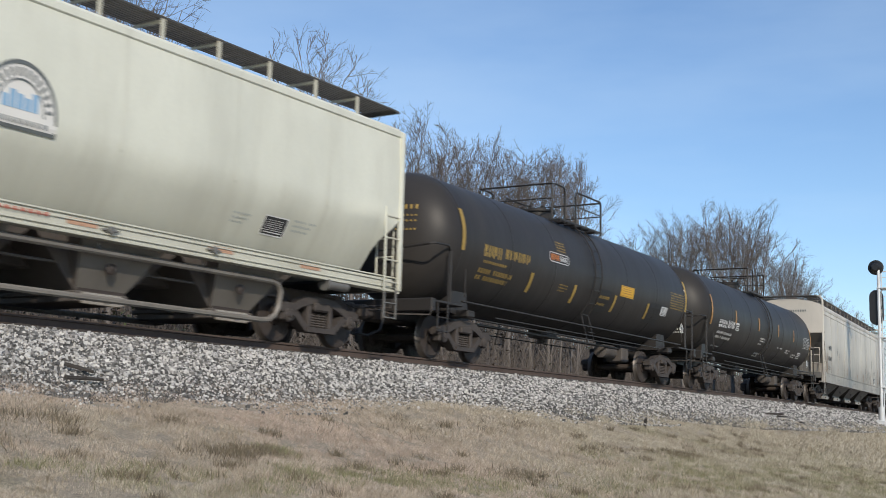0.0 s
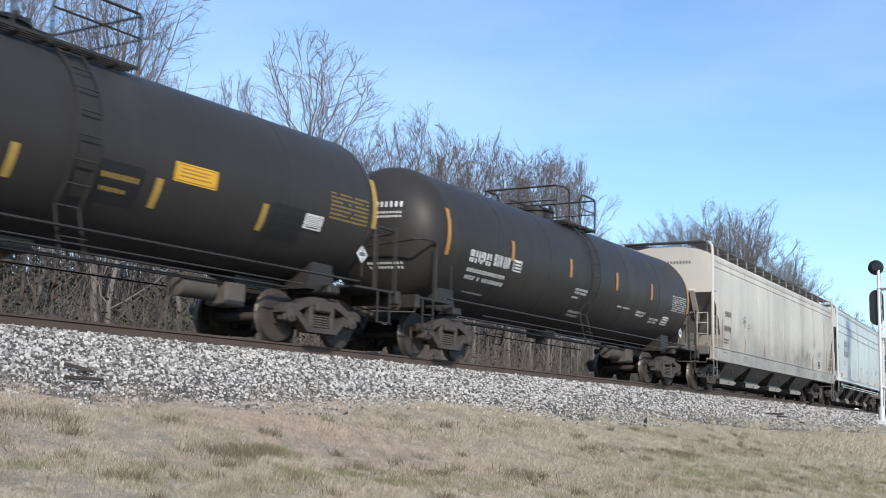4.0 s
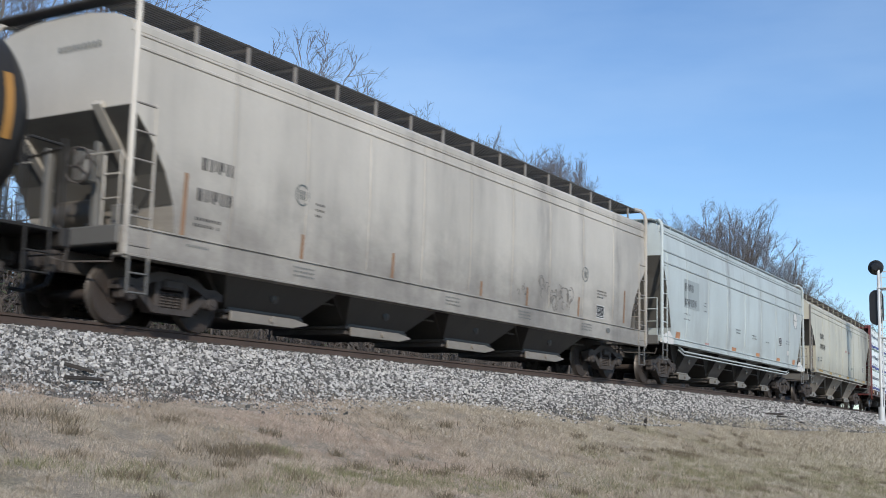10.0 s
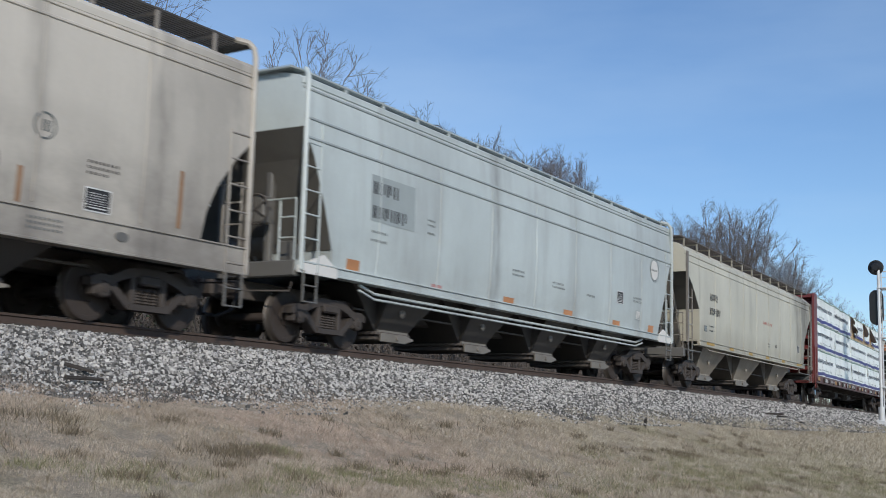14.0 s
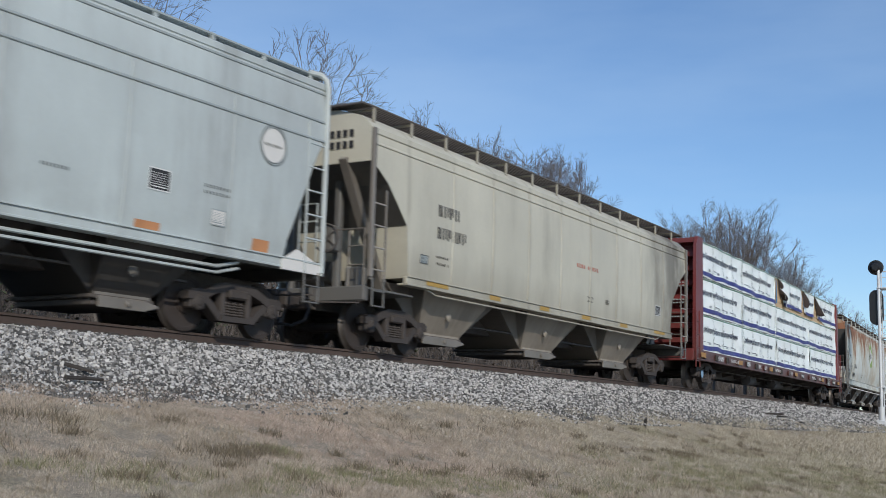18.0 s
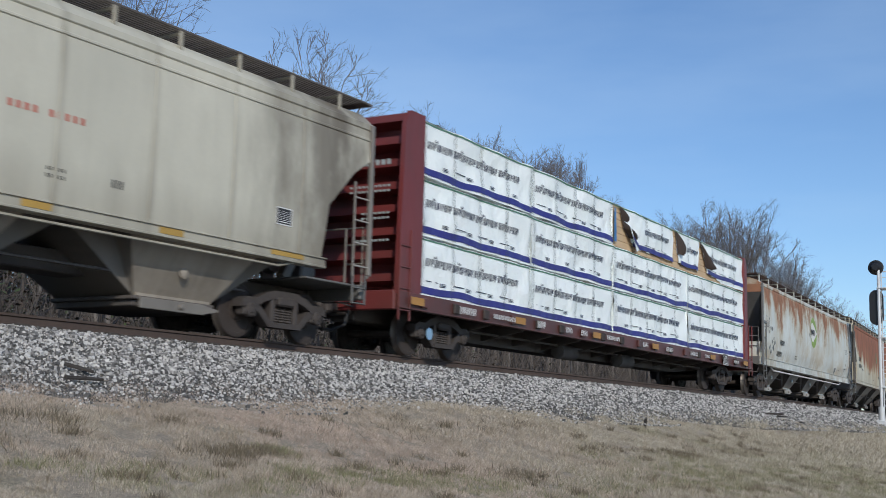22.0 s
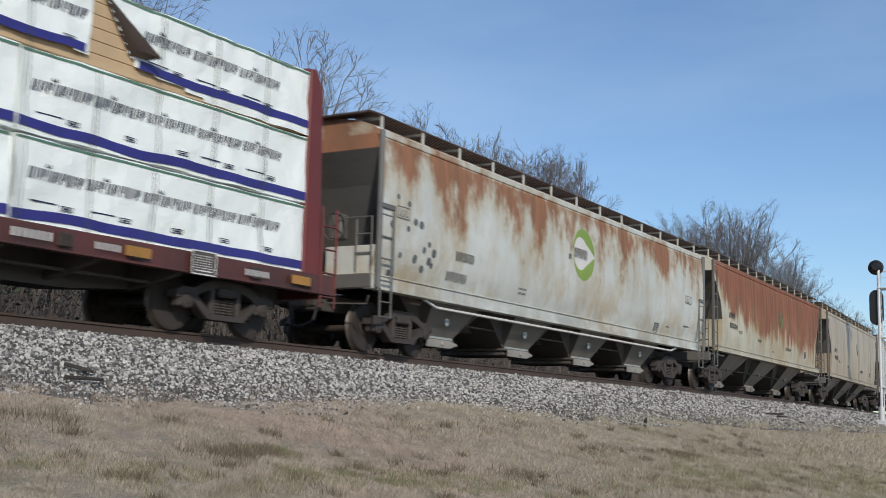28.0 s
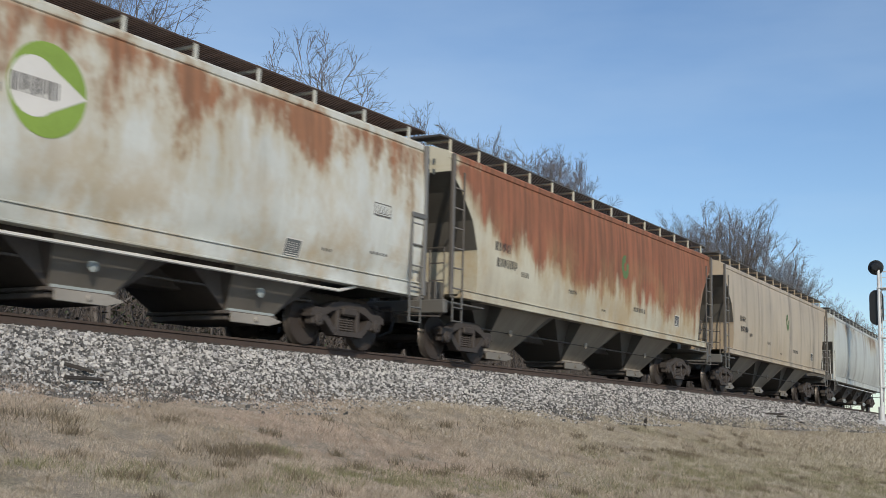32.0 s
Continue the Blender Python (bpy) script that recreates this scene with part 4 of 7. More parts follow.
def tank_car(label, centre, hl, radius, zc, body, stripe, truck, rail_x=(-1.3, -0.55, 0.12, 1.1), group="freight cars of the train"):
    car = thing("tank_car", label, "freight car", group)
    b = Build()
    n = 48
    head = 0.85
    left = list(reversed([(-hl + head * (1 - math.sin(radians(7.5 * k))), radius * max(0.02, math.cos(radians(7.5 * k))) ** 0.94) for k in range(13)]))
    straight = [(-hl + head + (2 * hl - 2 * head) * k / 8, radius) for k in range(1, 8)]
    right = [(-x, r) for x, r in reversed(left)]
    rows = left + straight + right
    turn = Matrix.Translation((0, 0, zc)) @ Matrix.Rotation(radians(-90), 4, "Z")
    b.lathe(rows, n, turn)
    part("tank_shell", b, body, car, smooth=30)
    # girth welds
    for x in np.linspace(-hl + head, hl - head, 7):
        w = Build()
        w.lathe([(x - 0.03, radius), (x, radius + 0.009), (x + 0.03, radius)], n, turn)
        part("girth_weld", w, body, car)
    side = Side([(zc + radius * math.sin(a), radius * math.cos(a)) for a in np.linspace(-1.35, 1.35, 40)])
    # saddles, stub sills, side pipe rail
    for s in (-1, 1):
        sb = Build()
        xb = s * (hl - 1.6)
        sb.prism([(xb - 0.4, 1.0), (xb + 0.4, 1.0), (xb + 0.3, zc - radius * 0.74), (xb - 0.3, zc - radius * 0.74)], -0.98, 0.98)
        sb.box(xb - 0.16, xb + 0.16, -1.3, 1.3, 0.92, 1.08, 0.03)
        part("saddle", sb, body, car)
        sb = Build()
        sb.box(s * (hl - 3.2), s * (hl + 0.25), -0.35, 0.35, 0.75, 1.15, 0.03)
        part("stub_sill", sb, body, car)
        pl = Build()
        pl.box(s * (hl - 1.1), s * (hl + 0.3), -1.4, 1.4, 1.1, 1.15, 0.01)
        pl.box(s * (hl + 0.16), s * (hl + 0.32), -1.45, 1.45, 0.9, 1.17, 0.02)
        part("end_platform", pl, body, car)
        yy = 1.38
        xo, xi = s * (hl + 0.2), s * (hl - 0.52)
        hr = Build()
        hr.tube([(xo, -yy + 0.1, 2.3), (xo + s * 0.04, 0, 2.2), (xo, yy - 0.1, 2.3)], 0.025, 6)
        part("end_railing", hr, body, car)
        for sy in (-1, 1):
            hr = Build()
            hr.tube([(xo, sy * (yy - 0.1), 2.3), (xo - s * 0.08, sy * yy, 2.32), (xi + s * 0.1, sy * yy, 2.34), (xi, sy * yy, 2.24), (xi, sy * yy, 1.15)], 0.024, 6)
            hr.tube([(xi + s * 0.09, sy * yy, 2.2), (xi + s * 0.09, sy * yy, 1.15)], 0.016, 5)
            if s > 0:
                hr.tube([(xo, sy * yy, 2.42), (xo, sy * yy, 1.15)], 0.02, 5)
                hr.tube([(xo - 0.08, sy * yy, 2.42), (xo - 0.08, sy * yy, 1.15)], 0.014, 5)
            part("platform_railing", hr, body, car, "dusty grey-black railing")
            st = Build()
            for dx in (0.0, 0.4):
                st.box(s * (hl - dx) - 0.02, s * (hl - dx) + 0.02, sy * 1.4 - 0.015, sy * 1.4 + 0.015, 0.5, 1.12, 0.005)
            for z in (0.52, 0.8):
                st.box(s * (hl - 0.4), s * hl, sy * 1.4 - 0.03, sy * 1.4 + 0.03, z - 0.012, z + 0.012, 0.004)
            part("sill_step", st, body, car)
        add_coupler(car, s * (hl + 0.25), s)
        add_truck(car, s * truck)
        # placard holder
        ph = Build()
        ph.box(s * (hl - 1.02), s * (hl - 1.0), -1.47, -1.44, 1.3, 1.9, 0.005)
        part("placard_post", ph, body, car)
    for sy in (-1, 1):
        pr = Build()
        pr.box(-hl + 1.0, hl - 1.0, sy * 1.36, sy * 1.43, 1.2, 1.235, 0.008)
        pr.tube([(-hl + 2.6, sy * 1.36, 1.0), (hl - 2.6, sy * 1.36, 1.0)], 0.016, 5)
        part("side_rail", pr, body, car)
    # brake line and bottom outlet
    b = Build()
    b.tube([(-hl + 2, -0.5, 0.93), (hl - 2, -0.5, 0.93)], 0.03, 5)
    b.tube([(-hl + 2, -0.62, 1.02), (hl - 2, -0.62, 1.02)], 0.02, 5)
    part("brake_pipe", b, body, car)
    b = Build()
    b.box(-0.3, 0.3, -0.3, 0.3, zc - radius - 0.18, zc - radius + 0.05, 0.04)
    b.tube([(0, 0, zc - radius - 0.1), (0, 0, zc - radius - 0.32)], 0.14, 12)
    part("bottom_outlet", b, M["under"], car)
    b = Build()
    b.lathe([(-0.45, 0.05), (-0.4, 0.2), (0.4, 0.2), (0.45, 0.05)], 14, Matrix.Translation((hl - 4.2, -0.3, 0.82)) @ Matrix.Rotation(radians(90), 4, "Z"))
    b.box(hl - 3.7, hl - 3.2, -0.6, -0.1, 0.55, 0.95, 0.03)
    part("air_reservoir", b, M["under"], car)
    # manway, platform and safety rails on top
    zt = zc + radius
    b = Build()
    b.tube([(-0.4, 0, zt - 0.1), (-0.4, 0, zt + 0.16)], 0.42, 20)
    b.tube([(-0.4, 0, zt + 0.16), (-0.4, 0, zt + 0.22)], 0.48, 20)
    for k in range(8):
        a = 2 * math.pi * k / 8
        b.box(-0.4 + 0.42 * math.cos(a) - 0.04, -0.4 + 0.42 * math.cos(a) + 0.04, 0.42 * math.sin(a) - 0.04, 0.42 * math.sin(a) + 0.04, zt + 0.2, zt + 0.3, 0.01)
    part("manway", b, body, car)
    px0, pxa, pxb, px1 = rail_x
    for sy in (-1, 1):
        b = Build()
        b.box(px0 + 0.4, px1, sy * 0.56, sy * 0.58, zt - 0.24, zt - 0.195, 0.004)
        for x in np.arange(px0 + 0.45, px1, 0.45):
            b.box(x - 0.015, x + 0.015, sy * 0.58, sy * 1.08, zt - 0.24, zt - 0.195, 0.004)
        deck = part("platform", b, body, car)
        deck["kind"] = "stuff"
        sb = Build()
        sb.box(px0 + 0.4, px1, -0.015, 0.015, zt - 0.2, zt - 0.15, 0.004)
        me = sb.mesh("slat", body)
        for k in range(6):
            part("slat", me, None, deck).location = (0, sy * (0.6 + 0.09 * k), 0)
        ya, zr = sy * 1.05, zt + 0.68
        b = Build()
        b.tube([(px0, ya, zt - 0.25), (px0, ya, zr - 0.12), (px0 + 0.06, ya, zr - 0.02), (px0 + 0.16, ya, zr), (pxa - 0.14, ya, zr), (pxa - 0.03, ya, zr - 0.04), (pxa, ya, zr - 0.14), (pxa, ya, zt - 0.25)], 0.026, 6)
        part("safety_rail", b, body, car)
        b = Build()
        b.tube([(pxb, ya, zt - 0.25), (pxb, ya, zr - 0.12), (pxb + 0.1, ya, zr), (px1 - 0.04, ya, zr), (px1, ya, zr - 0.06), (px1, ya, zt - 0.25)], 0.026, 6)
        b.tube([(pxb, ya, zt + 0.3), (px1, ya, zt + 0.3)], 0.017, 5)
        part("safety_rail", b, body, car)
        # a ladder bent round the shell, from the platform down past the side sill
        arc = [radians(62 - 13 * k) for k in range(9)]
        b = Build()
        for dx in (-0.22, 0.22):
            line = [(0.1 + dx, sy * (radius + 0.09) * math.cos(a), zc + (radius + 0.09) * math.sin(a)) for a in arc]
            b.tube(line + [(0.1 + dx, sy * 1.36, 0.78)], 0.02, 5)
        lad = part("ladder", b, body, car)
        rb = Build()
        rb.tube([(-0.22, 0, 0), (0.22, 0, 0)], 0.014, 5)
        me = rb.mesh("rung", body)
        for a in arc[1:]:
            part("rung", me, None, lad).location = (0.1, sy * (radius + 0.09) * math.cos(a), zc + (radius + 0.09) * math.sin(a))
        for z in (0.8, 1.08):
            part("rung", me, None, lad).location = (0.1, sy * 1.36, z)
    for x in (px0, px1):
        b = Build()
        b.tube([(x, -1.05, zt + 0.66), (x, 1.05, zt + 0.66)], 0.024, 6)
        b.tube([(x, -1.05, zt + 0.28), (x, 1.05, zt + 0.28)], 0.016, 5)
        part("cross_rail", b, body, car)
    # reflective stripes that follow the curve of the shell
    for x, za, zb in stripe[1]:
        b = Build()
        side.patch(b, x - 0.07, x + 0.07, za, zb, 0.012, 8)
        part("reflective_stripe", b, stripe[0], car, smooth=60)
    CARS.append((car, centre))
    return car, side


# ---- ground, track bed and track ----
GROUND_PROFILE = [(-450, 14.0), (-90, 11.0), (-45, 7.5), (-24, 4.4), (-12, 2.4), (-7, 1.9), (-4.6, 1.6), (-3.6, 1.75), (3.4, 1.78), (4.2, 1.6), (5.0, 1.4), (6.2, 1.12), (8.0, 0.74), (10.0, 0.42), (12.5, 0.14), (15, 0.0), (40, -0.1), (450, -0.4)]
GO, GZ = [p[0] for p in GROUND_PROFILE], [p[1] for p in GROUND_PROFILE]


def ground_z(s, o):
    z = float(np.interp(o, GO, GZ))
    if o > 3.0 and o < 20:
        z += 0.09 * noise.noise(Vector((s * 0.16, o * 0.22, 1.7))) + 0.03 * noise.noise(Vector((s * 0.7, o * 0.7, 4.2)))
        z += 0.13 * math.exp(-((s - 15.0) / 5.0) ** 2) * math.exp(-((o - 4.4) / 1.6) ** 2)
        z -= 0.1 * min(1.0, max(0.0, (s - 20) / 20)) * min(1.0, (o - 3.0) / 2)
    return z


def sheet(name, ss, os_, fz, material):
    vs, fs = [], []
    for s in ss:
        for o in os_:
            p = on_track(s, o)
            vs.append((p.x, p.y, fz(s, o)))
    n = len(os_)
    for i in range(len(ss) - 1):
        for k in range(n - 1):
            a = i * n + k
            fs.append((a, a + n, a + n + 1, a + 1))
    me = bpy.data.meshes.new(name)
    me.from_pydata(vs, [], fs)
    me.materials.append(material)
    me.polygons.foreach_set("use_smooth", [True] * len(fs))
    return new(name, me)


gs = [-850, -500, -300, -200, -130, -80, -50, -30, -15] + list(np.arange(-6, 60, 0.5)) + list(np.arange(60, 100, 2.0)) + [110, 130, 160, 200, 280, 400, 600, 850]
go = [-450, -200, -100, -60, -40, -25, -16, -12, -9, -7, -5.5, -4.6, -3.6, 0, 2.6] + list(np.arange(3.2, 13, 0.3)) + [13.5, 15, 18, 24, 34, 60, 120, 250, 450]
tagged(sheet("ground", gs, go, ground_z, M["soil"]), "dormant straw-coloured grass bank beside the track", "ground", kind="structure")

tagged(sheet("wood_floor", [s for s in gs if -200 < s < 300], [o for o in go if -450 < o < -4.5], lambda s, o: ground_z(s, o) + 0.02 + (0.15 * noise.noise(Vector((s * 0.4, o * 0.4, 0))) if o < -6 else 0), M["litter"]), "brown leaf litter on the wood's floor", "ground", kind="structure")

BED = [(-4.4, 1.62), (-1.95, 2.56), (-1.6, 2.62), (1.15, 2.62), (1.5, 2.57), (1.95, 2.45), (3.0, 2.06), (4.35, 1.56)]


def bed_z(s, o):
    z = float(np.interp(o, [p[0] for p in BED], [p[1] for p in BED]))
    if abs(o) > 1.7:
        z += 0.05 * noise.noise(Vector((s * 0.5, o * 0.8, 9.1)))
    return z


bs = list(np.arange(-140, -8, 4.0)) + list(np.arange(-8, 90, 0.4)) + list(np.arange(90, 260, 4.0))
bo = [-4.4, -3.0, -1.95, -1.6, -0.7, 0.7, 1.15, 1.5, 1.95] + list(np.arange(2.2, 4.4, 0.25)) + [4.35]
tagged(sheet("track_bed", bs, bo, lambda s, o: bed_z(s, o) - (0.4 if o > 4.34 else 0.0), M["bed"]), "grey crushed-stone ballast bed under the track", "ballast", kind="structure")


def rail_object(off):
    sec = [(-0.075, -0.17), (0.075, -0.17), (0.075, -0.155), (0.012, -0.13), (0.012, -0.045), (0.036, -0.035), (0.036, -0.006), (0.03, 0.0), (-0.03, 0.0), (-0.036, -0.006), (-0.036, -0.035), (-0.012, -0.045), (-0.012, -0.13), (-0.075, -0.155)]
    b = Build()
    ss = list(np.arange(-140, 261, 2.5))
    vs = [on_track(s, off + u, w) for s in ss for u, w in sec]
    n = len(sec)
    for i in range(len(ss) - 1):
        for k in range(n):
            a, c = i * n + k, i * n + (k + 1) % n
            b.f.append((a, c, c + n, a + n))
            b.slot.append(1 if k == 7 else 0)
    b.v = [tuple(v) for v in vs]
    return new("rail", b.mesh("rail", [M["rail"], M["rail_top"]], 30))


for off in (0.7535, -0.7535):
    tagged(rail_object(off), "rust-brown steel rail with a worn bright head", "rail", "rails of the track", "structure")

tie = Build()
tie.box(-0.115, 0.115, -1.3, 1.3, -0.18, 0.0, 0.015)
tie_mesh = tie.mesh("tie", M["tie"])
ties = new("ties")
tagged(ties, "dark creosoted wooden ties bedded in ballast", "ties", kind="structure")
for k in range(170):
    s = -4 + 0.53 * k
    t = new("tie", tie_mesh)
    t.parent = ties
    p = on_track(s, 0, -0.172)
    t.matrix_local = pose(p.x, p.y, p.z, 0, 0, math.degrees(s / RADIUS) + random.uniform(-1, 1))


# loose crushed stone over the bed
def scatter_stones():
    rng = np.random.RandomState(3)
    cube = np.array([(x, y, z) for x in (-1, 1) for y in (-1, 1) for z in (-1, 1)], float)
    faces = np.array([(0, 1, 3, 2), (4, 6, 7, 5), (0, 4, 5, 1), (2, 3, 7, 6), (0, 2, 6, 4), (1, 5, 7, 3)])
    rows = []
    for s0, s1, count, size in ((4, 14, 33000, 0.0152), (14, 26, 32000, 0.0168), (26, 45, 29000, 0.0185), (45, 85, 18000, 0.026)):
        for _ in range(count):
            s = rng.uniform(s0, s1)
            o = rng.uniform(0.85, 4.75) if rng.rand() < 0.95 else rng.uniform(-1.9, 0.65)
            if o > 2.95 and rng.rand() < ((o - 2.95) / 1.75) ** 1.1 * (1.0 + 0.8 * noise.noise(Vector((s * 0.45, 3.3, 0)))):
                continue
            rows.append((s, o, size * (rng.uniform(0.6, 1.4) if rng.rand() < 0.92 else rng.uniform(1.4, 1.9)) * (0.75 if o < 1.3 else max(0.6, 1.0 - 0.28 * (o - 2.7)) if o > 2.7 and rng.rand() < 0.93 else 1.0)))
    n = len(rows)
    V = np.empty((n * 8, 3))
    for i, (s, o, r) in enumerate(rows):
        p = on_track(s, o)
        z = max(bed_z(s, o), ground_z(s, o) if o > 3.6 else -9)
        q = cube * rng.uniform(0.55, 1.15, (8, 3)) * r * rng.uniform(0.7, 1.3, 3)
        m = np.array(Euler(rng.uniform(0, 6.28, 3)).to_matrix())
        V[i * 8:i * 8 + 8] = q @ m.T + (p.x, p.y, z + r * rng.uniform(-0.25, 1.0))
    F = (faces[None] + 8 * np.arange(n)[:, None, None]).reshape(-1, 4)
    me = bpy.data.meshes.new("ballast_stones")
    me.vertices.add(len(V))
    me.vertices.foreach_set("co", V.ravel())
    me.loops.add(F.size)
    me.loops.foreach_set("vertex_index", F.ravel().astype(np.int32))
    me.polygons.add(len(F))
    me.polygons.foreach_set("loop_start", np.arange(0, F.size, 4, dtype=np.int32))
    me.materials.append(M["stone"])
    me.polygons.foreach_set("use_smooth", np.zeros(len(F), dtype=bool))
    me.update(calc_edges=True)
    me.validate()
    return tagged(new("ballast_stones", me), "loose light grey crushed limestone on the track shoulder", "gravel", kind="stuff")


scatter_stones()


GREEN = [(7.45, 6.95, 0.3, 0.2, 1500), (8.3, 7.4, 0.2, 0.12, 500), (6.4, 6.5, 0.2, 0.1, 400), (9.85, 6.16, 0.14, 0.09, 800), (10.25, 7.15, 0.35, 0.18, 2000), (9.35, 7.05, 0.25, 0.15, 1100), (11.4, 7.5, 0.5, 0.25, 1800), (17.8, 7.8, 1.4, 0.35, 4500), (19.6, 8.1, 1.6, 0.4, 5500),
         (22.5, 8.9, 2.6, 0.7, 12000), (26.5, 8.3, 2.6, 0.6, 8000), (30.0, 6.8, 2.0, 0.35, 3000), (14.5, 8.2, 1.4, 0.35, 3000), (20.3, 6.8, 0.5, 0.18, 1000), (16.8, 6.45, 0.2, 0.12, 400), (20.0, 9.8, 2.2, 0.5, 5000)]


def greenness(s, o):
    return max(math.exp(-0.5 * ((s - g[0]) / g[2]) ** 2 - 0.5 * ((o - g[1]) / g[3]) ** 2) for g in GREEN)


def scatter_grass():
    rng = np.random.RandomState(5)
    V = []
    for s0, s1, o0, o1, count, size in ((3, 14, 2.8, 9.0, 300000, 0.03), (14, 28, 2.8, 11.5, 230000, 0.042), (28, 60, 3.3, 10, 85000, 0.085)):
        ss, oo, rr = rng.uniform(s0, s1, count), rng.uniform(o0, o1, count), rng.rand(count)
        lean, h, tw = rng.normal(0, 0.75, (count, 2)), rng.uniform(0.5, 1.5, count), rng.uniform(0, 6.28, count)
        skip = rng.rand(count)
        for i in range(count):
            s, o = ss[i], oo[i]
            edge = 4.1 + 0.7 * noise.noise(Vector((s * 0.4, 7.7, 0))) + (0.25 if s > 24 else 0)
            if o < edge and rr[i] > max(0.0, (o - 2.8) / (edge - 2.8)) ** 1.6:
                continue
            if skip[i] < 0.45 * greenness(s, o):
                continue
            p = on_track(s, o)
            z = max(ground_z(s, o), bed_z(s, o)) if o < 4.3 else ground_z(s, o)
            clump = noise.noise(Vector((s * 3.3, o * 3.3, 6.1)))
            if clump + 0.6 * noise.noise(Vector((s * 8.0, o * 8.0, 1.1))) < -0.3 - 0.5 * rr[i]:
                continue
            tuft = 1.1 + 0.9 * noise.noise(Vector((s * 0.9, o * 0.9, 2.2))) + 1.3 * clump
            L = size * h[i] * max(0.35, tuft) * (0.6 if o < edge else 1.0)
            w = size * 0.12
            dx, dy = math.cos(tw[i]) * w, math.sin(tw[i]) * w
            V.append((p.x - dx, p.y - dy, z - 0.01))
            V.append((p.x + dx, p.y + dy, z - 0.01))
            V.append((p.x + lean[i][0] * L, p.y + lean[i][1] * L, z + L * 0.85))
    return blades_object("grass", V, M["blade"], "short dry straw-coloured winter grass in uneven tufts", "grass")


def blades_object(name, V, material, label, category):
    V = np.array(V)
    n = len(V) // 3
    me = bpy.data.meshes.new(name)
    me.vertices.add(len(V))
    me.vertices.foreach_set("co", V.ravel())
    me.loops.add(len(V))
    me.loops.foreach_set("vertex_index", np.arange(len(V), dtype=np.int32))
    me.polygons.add(n)
    me.polygons.foreach_set("loop_start", np.arange(0, len(V), 3, dtype=np.int32))
    me.materials.append(material)
    me.update(calc_edges=True)
    return tagged(new(name, me), label, category, kind="stuff")


scatter_grass()


def patches(name, spots, material, label, category, size):
    """Patches of other growth in the turf: (s, o, reach along, reach across, blades)."""
    rng = random.Random(len(spots))
    V = []
    for s0, o0, ra, rb, count in spots:
        for _ in range(int(count * 1.6)):
            s, o = s0 + rng.gauss(0, ra * 1.25), o0 + rng.gauss(0, rb * 1.25)
            if noise.noise(Vector((s * 2.6, o * 3.4, 4.4))) + 0.7 * noise.noise(Vector((s * 7.0, o * 8.0, 8.8))) < rng.uniform(-0.35, 0.15):
                continue
            p = on_track(s, o)
            z = ground_z(s, o)
            L = size * rng.uniform(0.5, 1.5)
            w, a = size * 0.07, rng.uniform(0, 6.28)
            dx, dy = math.cos(a) * w, math.sin(a) * w
            V += [(p.x - dx, p.y - dy, z - 0.01), (p.x + dx, p.y + dy, z - 0.01), (p.x + rng.gauss(0, 0.5) * L, p.y + rng.gauss(0, 0.5) * L, z + L * 0.85)]
    blades_object(name, V, material, label, category)


patches("green_grass", GREEN,
        M["green_blade"], "patches of short green grass in the dormant turf", "grass", 0.06)
rng = random.Random(19)
# small dark tufts strewn over the turf
tufts = [(rng.uniform(4, 30), rng.uniform(4.7, 9.5), rng.uniform(0.03, 0.11), rng.uniform(0.025, 0.06), rng.randint(25, 110)) for _ in range(160)]
patches("dead_weeds", [(9.25, 6.2, 0.24, 0.13, 1100), (6.2, 5.6, 0.3, 0.15, 500), (7.5, 4.9, 0.3, 0.12, 300), (20.3, 6.75, 0.35, 0.1, 600), (16.8, 6.4, 0.1, 0.06, 200), (17.6, 6.3, 0.12, 0.06, 200), (13.5, 5.3, 0.5, 0.15, 250), (16.8, 5.2, 0.6, 0.15, 250), (24.0, 6.4, 0.8, 0.12, 500), (30.0, 6.2, 1.2, 0.15, 600), (13.2, 7.3, 0.3, 0.15, 300)] + tufts,
        M["brown_blade"], "tufts of dead brown weeds in the turf", "weeds", 0.09)


# ---- woods ----
def off_way(d, angle, azimuth):
    side = d.cross(Vector((0.3, 0.2, 1)) if abs(d.z) < 0.9 else Vector((1, 0.1, 0))).normalized()
    side = Matrix.Rotation(azimuth, 3, d) @ side
    return (d * math.cos(angle) + side * math.sin(angle)).normalized()


def sprig(b, rng, p, d, length, r, n, sides, crook=0.13, lift=0.05):
    """One tapered, crooked shoot; returns its points."""
    pts, q = [p.copy()], p.copy()
    for k in range(n):
        d = (d + Vector((rng.gauss(0, crook), rng.gauss(0, crook), rng.gauss(0, crook) + lift))).normalized()
        q = q + d * (length / n)
        pts.append(q.copy())
    b.tube(pts, [r * (1 - 0.65 * k / n) for k in range(n + 1)], sides, False)
    return pts


